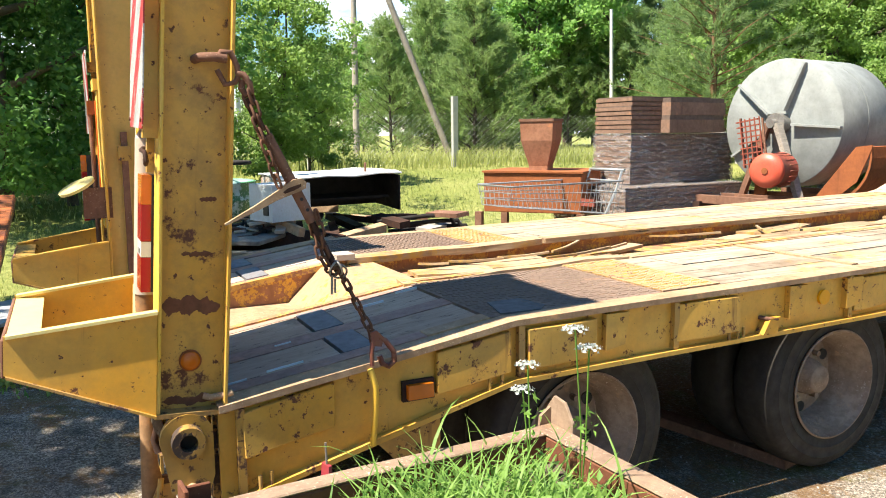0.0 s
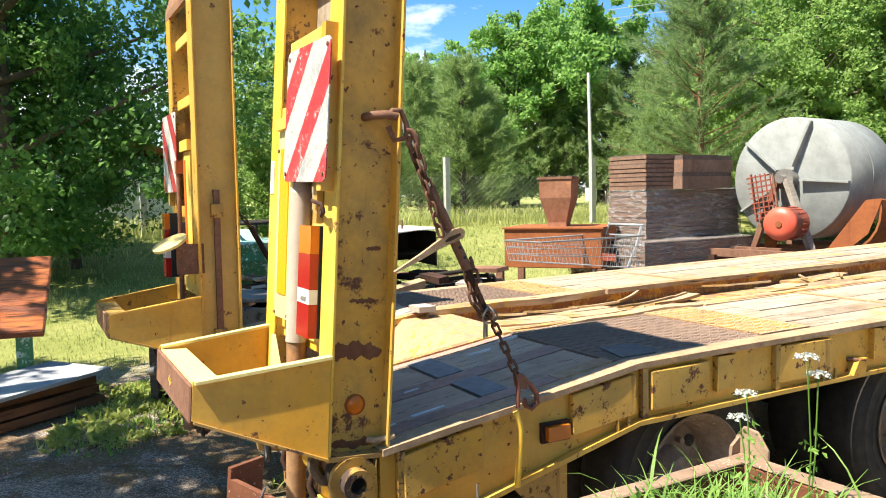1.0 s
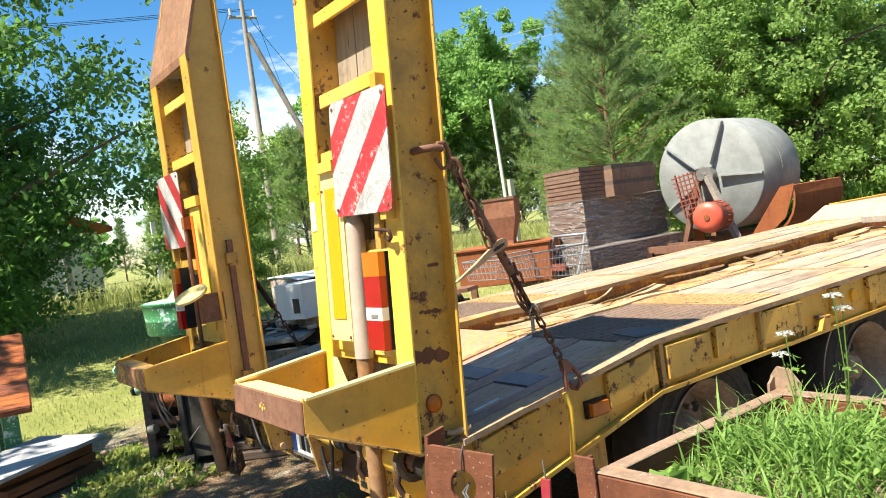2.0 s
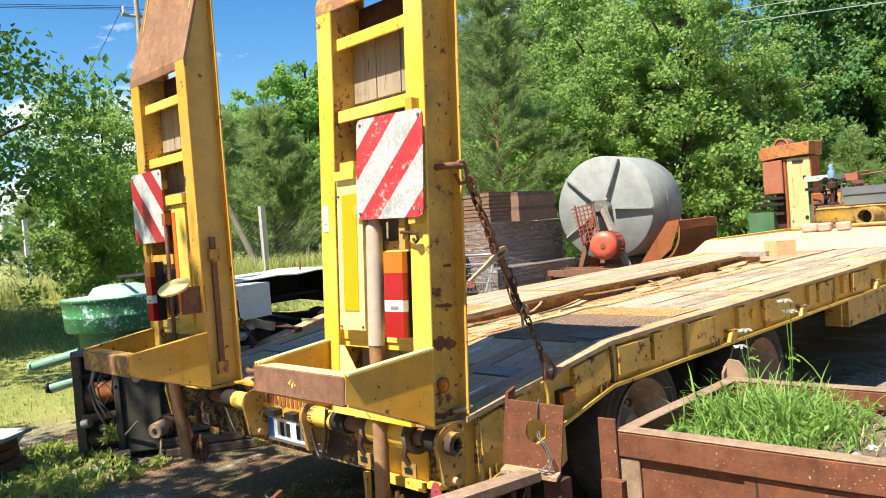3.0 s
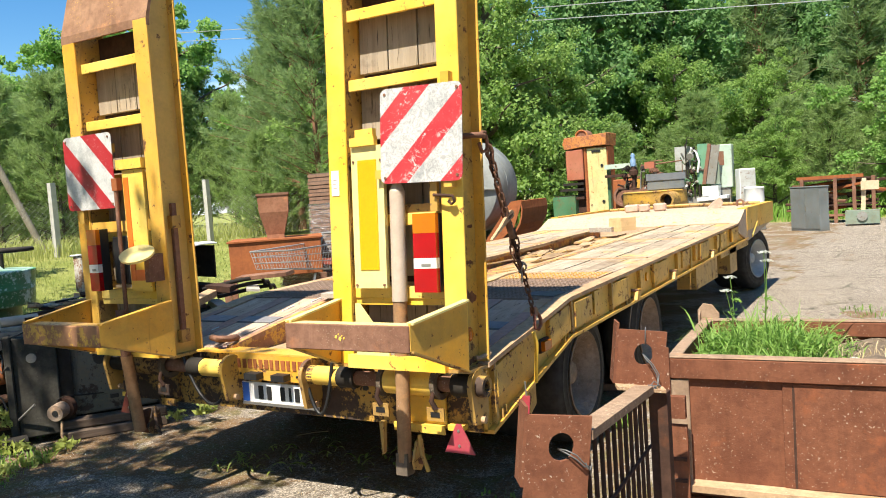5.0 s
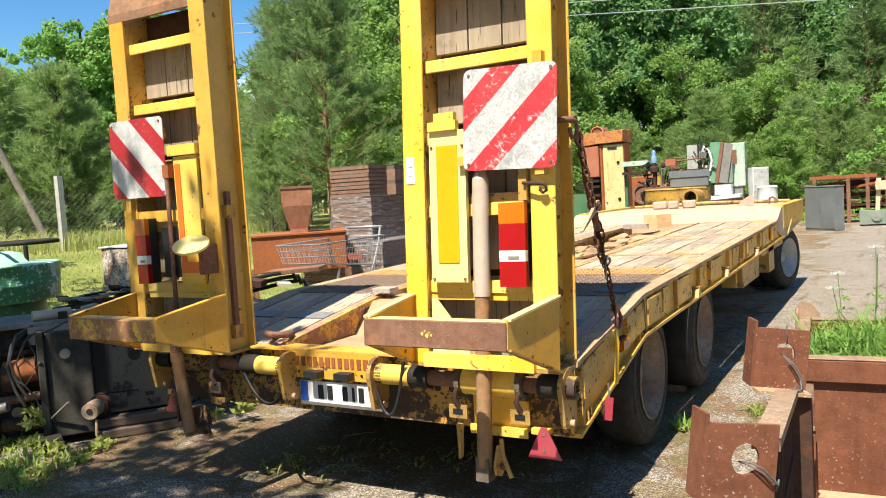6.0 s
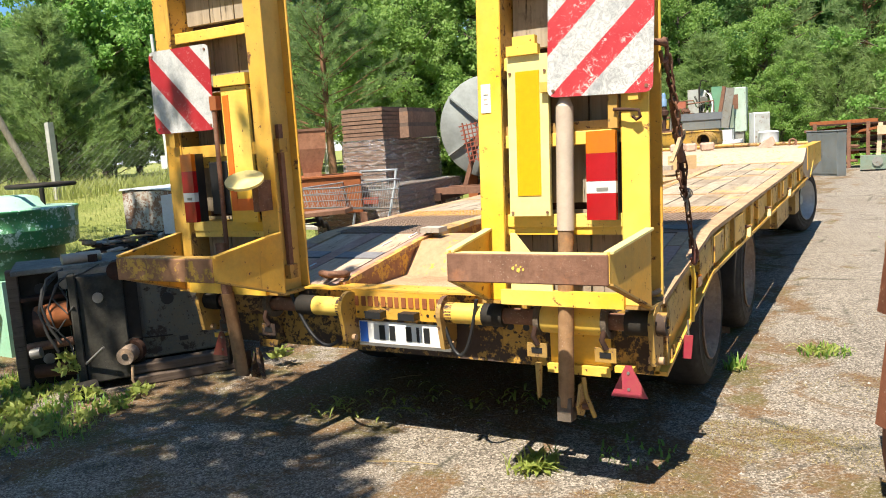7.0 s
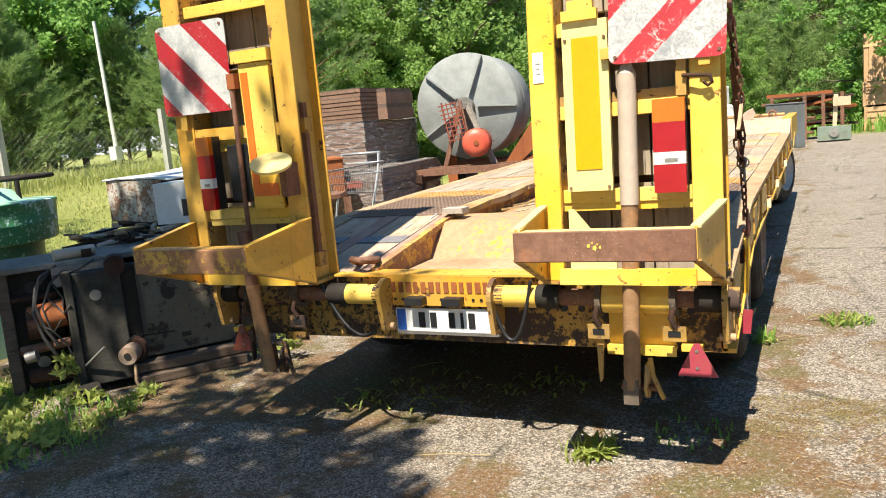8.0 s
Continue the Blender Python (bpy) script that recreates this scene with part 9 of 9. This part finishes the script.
def build_poles():
    a = thing("utility_pole", "leaning grey wooden utility pole with strut and insulators", "utility pole", pose(-19.4, 7.8, ground_z(-19.4, 7.8)))
    part("pole", shape(limb, (0, 0, -0.3), (-0.2, 0.1, 8.4), 0.105, 0.07, 0.0, 4, 12), POST_WOOD, a)
    part("strut", shape(limb, (1.0, 2.9, -0.3), (-0.15, 0.15, 7.4), 0.10, 0.085, 0.0, 3, 12), POST_WOOD, a, "slanting strut")
    part("crossarm", shape(rod, (-0.25, -0.35, 7.9), (-0.15, 0.5, 7.9), 0.05, 8), POST_WOOD, a)
    for y in (-0.3, 0.1, 0.45):
        part("insulator", shape(rod, (-0.2, y, 7.95), (-0.2, y, 8.15), 0.045, 10), WHITE_PAINT, a)
    for y, d in ((-0.3, 60), (0.1, 0), (0.45, 20)):
        part("wire", shape(pipe, sag((-0.2, y, 8.15), (-34, 24 - d * 0.3, 7.5), 0.8, 12), 0.009, 4), OILY, a)
        part("wire", shape(pipe, sag((-0.2, y, 8.15), (-6 - y, -40, 7.8), 0.8, 12), 0.009, 4), OILY, a)
    b = thing("utility_pole", "thin pale concrete pole at the forest edge", "utility pole", pose(-31.0, 26.4, ground_z(-31.0, 26.4)))
    part("pole", shape(limb, (0, 0, -0.3), (-0.25, 0, 7.3), 0.115, 0.085, 0.0, 3, 10), PALE_POLE, b)
    part("meter_box", boxes((-0.35, 0.12, -0.2, 0.2, 0.35, 1.05)), WHITE_PAINT, b, "", 0.02)
    h = thing("overhead_wires", "thin overhead wires crossing above the forest", "wires")
    for k in range(2):
        part("wire", shape(pipe, sag((-34, 30, 11.8 + 0.5 * k), (14, 30, 6.5 + 0.6 * k), 0.15, 16), 0.022, 4), GALV, h)


build_poles()


def build_house():
    h = thing("house", "small white house with reddish roof behind the trees", "house", pose(-21.5, 0.0, ground_z(-21.5, 0.0) - 0.2, 0, 0, 8))
    wall = part("wall", boxes((-3, 2.0, -0.6, 2.6, 0, 2.1)), WHITE_PAINT, h, "white plastered wall", 0.02)
    bm = bmesh.new()
    prism(bm, [(-0.9, 2.05), (1.0, 2.75), (2.9, 2.05), (2.9, 2.18), (1.0, 2.9), (-0.9, 2.18)], -3.3, 2.4)
    part("roof", bm, RUST_ORANGE, h, "faded reddish roof")
    for y in (0.7,):
        w = part("window", boxes((2.0, 2.03, y - 0.5, y + 0.5, 0.9, 1.9)), WHITE_PAINT, wall, "", 0.01)
        part("pane", boxes((2.03, 2.036, y - 0.42, y + 0.42, 0.98, 1.82)), INK, w)
    s = solid("white_post", boxes((-0.06, 0.06, -0.06, 0.06, 0, 2.0)), WHITE_PAINT, "white painted post at the meadow", "post", bevel=0.01, at=pose(-20.0, 4.4, ground_z(-20, 4.4)))


build_house()


def build_undergrowth():
    rng = random.Random(21)
    def spread(n, fn, h0, h1, w):
        out = []
        while len(out) < n:
            x, y = fn()
            out.append((x, y, ground_z(x, y), rng.uniform(h0, h1), w * rng.uniform(0.6, 1.3)))
        return out
    blades("meadow_grass", spread(17000, lambda: (-4.5 - 5.6 * rng.random() ** 0.85, rng.uniform(-4, 9)), 0.025, 0.08, 0.0045), MEADOW, "short green meadow grass beside the yard", rng)
    blades("meadow_grass", spread(11000, lambda: (rng.uniform(-16, -9), rng.uniform(-6, 17)), 0.04, 0.12, 0.009), MEADOW, "longer yellowish meadow grass near the fence", rng)
    blades("tall_grass", spread(7000, lambda: (rng.uniform(-20, -15.8), rng.uniform(-4, 19)), 0.25, 0.7, 0.012), MEADOW, "tall green grass along the fence", rng)
    blades("tall_grass", spread(5000, lambda: (rng.uniform(-14, 10), rng.uniform(24.5, 32)), 0.3, 0.8, 0.03), GRASS, "tall grass at the far yard edge", rng)
    # tufts in the yard: (x, y, radius, count, height)
    spots = []
    for x, y, r, n, h in ((0.66, 0.02, 0.07, 20, 0.04), (1.24, 1.80, 0.07, 40, 0.10), (1.7, 2.3, 0.16, 90, 0.05), (2.4, 3.5, 0.3, 120, 0.06), (1.05, 0.30, 0.2, 50, 0.04),
                          (-2.3, -0.15, 0.28, 150, 0.06), (-2.75, -0.35, 0.4, 160, 0.06), (-3.3, -0.3, 0.5, 220, 0.07), (-2.1, -0.6, 0.3, 90, 0.05), (-3.2, -1.4, 0.4, 120, 0.06), (-3.0, 0.35, 0.4, 150, 0.12), (2.6, 6.5, 0.4, 100, 0.06), (3.0, 5.0, 0.5, 120, 0.04)):
        for _ in range(n):
            a, d = rng.uniform(0, math.tau), r * math.sqrt(rng.random())
            spots.append((x + d * math.cos(a), y + d * math.sin(a), 0, h * rng.uniform(0.5, 1.3), 0.006))
    blades("yard_tufts", spots, GRASS, "green grass tufts in the asphalt cracks", rng)
    c, r = [], []
    for _ in range(46):
        u = rng.random()
        x, y = -3.6 + 1.35 * u + 0.2 * rng.gauss(0, 1), -0.25 - 0.35 * u + 0.2 * rng.gauss(0, 1)
        c.append((x, y, rng.uniform(0.01, 0.05)))
        r.append(rng.uniform(0.05, 0.13))
    for x, y, z in ((-2.50, -0.12, 0.10), (-2.42, -0.06, 0.06), (-2.62, -0.02, 0.2), (-2.68, 0.05, 0.26), (-2.15, 0.15, 0.05), (-1.75, 0.75, 0.12), (-1.65, 0.9, 0.2), (-1.7, 1.0, 0.1)):
        c.append((x, y, z))
        r.append(0.09)
    me = leaf_cloud("yard_weeds", c, r, 1750, 0.06, 0.24, WEED, flat=0.4)
    tagged(new("yard_weeds", me), "broad-leaved weeds along the yard edge", "weeds", "", "stuff")
    spots = []
    for x, y, r0, n in ((0.66, 0.02, 0.10, 30), (0.60, -0.06, 0.10, 20), (1.7, 2.3, 0.1, 30)):
        for _ in range(n):
            a, d = rng.uniform(0, math.tau), r0 * math.sqrt(rng.random())
            spots.append((x + d * math.cos(a), y + d * math.sin(a), 0, rng.uniform(0.04, 0.11), 0.005))
    for x, y, r0, n in ((-2.1, -0.42, 0.20, 110), (-2.35, -0.62, 0.16, 70), (-2.9, -0.1, 0.25, 120), (-3.3, 0.1, 0.3, 130), (-3.6, -0.4, 0.3, 120)):
        for _ in range(n):
            a, d = rng.uniform(0, math.tau), r0 * math.sqrt(rng.random())
            spots.append((x + d * math.cos(a), y + d * math.sin(a), 0, rng.uniform(0.03, 0.09), 0.004))
    blades("weed_tuft", spots, WEED, "fern-like green weed tuft in the asphalt", rng, "weed")
    rosette = [(0.66 + rng.uniform(-0.05, 0.05), 0.0 + rng.uniform(-0.04, 0.04), 0.012, rng.uniform(0.06, 0.16), rng.uniform(0.008, 0.017), rng.uniform(0.75, 1.0)) for _ in range(58)]
    arching("rosette_weed", rosette, WEED, "flat rosette of long pale green leaves in the asphalt", rng, "weed", 1.05)
    for x, y, r0, n in ((-0.45, 0.55, 0.3, 46), (0.15, 0.7, 0.3, 40), (-0.75, 0.35, 0.16, 24), (1.68, 2.3, 0.14, 34), (1.26, 1.78, 0.06, 16), (-2.05, -0.45, 0.16, 40), (-2.5, -0.55, 0.2, 46), (-2.9, -0.3, 0.25, 56)):
        leaves = []
        for _ in range(n):
            a, d = rng.uniform(0, math.tau), r0 * math.sqrt(rng.random())
            leaves.append((x + d * math.cos(a), y + d * math.sin(a), 0.008, rng.uniform(0.05, 0.13), rng.uniform(0.004, 0.010), rng.uniform(0.1, 0.5)))
        arching("leafy_weed", leaves, WEED, "low leafy weed in a crack of the yard", rng, "weed", 0.4)
    mat_spots = []
    for x, y, r0, n in ((1.55, 0.72, 0.20, 1100), (1.92, 0.66, 0.22, 900), (1.42, 0.45, 0.12, 300), (2.0, 1.6, 0.25, 420), (0.35, 0.28, 0.12, 120), (2.6, 3.6, 0.5, 500), (-1.6, -0.6, 0.4, 500)):
        for _ in range(n):
            a, d = rng.uniform(0, math.tau), r0 * math.sqrt(rng.random())
            mat_spots.append((x + 1.6 * d * math.cos(a), y + d * math.sin(a), 0.006, rng.uniform(0.008, 0.034), rng.uniform(0.0006, 0.0014), rng.uniform(0.0, 0.5)))
    arching("dry_moss_mat", mat_spots, DRY_MOSS, "dry yellowish moss and grass mats on the asphalt", rng, "moss", 0.5)
    # straw, needles and dead leaves on the asphalt
    spots = []
    for _ in range(5200):
        x, y = rng.uniform(-4.2, 3.2), rng.uniform(-2.6, 2.2)
        if noise.noise((x * 1.1, y * 1.1, 4)) + 0.35 * (x < -1.8) < 0.12:
            continue
        spots.append((x, y, ground_z(x, y) + 0.008, rng.uniform(0.004, 0.016), rng.uniform(0.0012, 0.0032)))
    verts, faces = [], []
    for x, y, z, h, w in spots:
        a = rng.uniform(0, math.tau)
        l = rng.uniform(0.006, 0.028)
        k = len(verts)
        dx, dy = math.cos(a), math.sin(a)
        verts += [(x - dx * l, y - dy * l, z), (x - dy * w, y + dx * w, z + h * 0.3), (x + dx * l, y + dy * l, z + 0.002), (x + dy * w, y - dx * w, z + h * 0.25)]
        faces += [(k, k + 1, k + 2), (k, k + 2, k + 3)]
    me = bpy.data.meshes.new("ground_litter")
    me.from_pydata(verts, [], faces)
    me.materials.append(STRAW)
    tagged(new("ground_litter", me), "dry needles, straw and dead leaves on the asphalt", "litter", "", "stuff")
    verts, faces = [], []
    for _ in range(2600):
        x, y = rng.uniform(-2.6, 3.4), rng.uniform(-2.6, 3.5)
        s = 0.003 + 0.006 * rng.random() ** 3
        z = ground_z(x, y) + 0.004
        k = len(verts)
        for j in range(4):
            a = j * math.pi / 2 + rng.uniform(-0.5, 0.5)
            verts.append((x + s * math.cos(a) * rng.uniform(0.7, 1.3), y + s * math.sin(a) * rng.uniform(0.7, 1.3), z - 0.004))
        verts.append((x, y, z + s * rng.uniform(0.5, 0.9)))
        faces += [(k + j, k + (j + 1) % 4, k + 4) for j in range(4)]
    me = bpy.data.meshes.new("gravel")
    me.from_pydata(verts, [], faces)
    me.materials.append(PEBBLE)
    tagged(new("gravel", me), "loose pale gravel on the asphalt", "gravel", "", "stuff")
    for pts in (((-0.72, 0.90, 0.02), (-0.64, 0.98, 0.025), (-0.58, 1.06, 0.015)), ((-0.12, -0.24, 0.012), (0.06, -0.20, 0.022), (0.22, -0.15, 0.010))):
        solid("straw_stalk", shape(pipe, pts, 0.0024, 5), STRAW, "dry pale straw stalk on the ground", "straw", group="straw stalks")


STRAW = leaf("dry_straw", (0.20, 0.12, 0.05), (0.50, 0.40, 0.20), 0.2)
PEBBLE = leaf("pale_gravel", (0.16, 0.155, 0.145), (0.50, 0.48, 0.44), 0.0)
build_undergrowth()
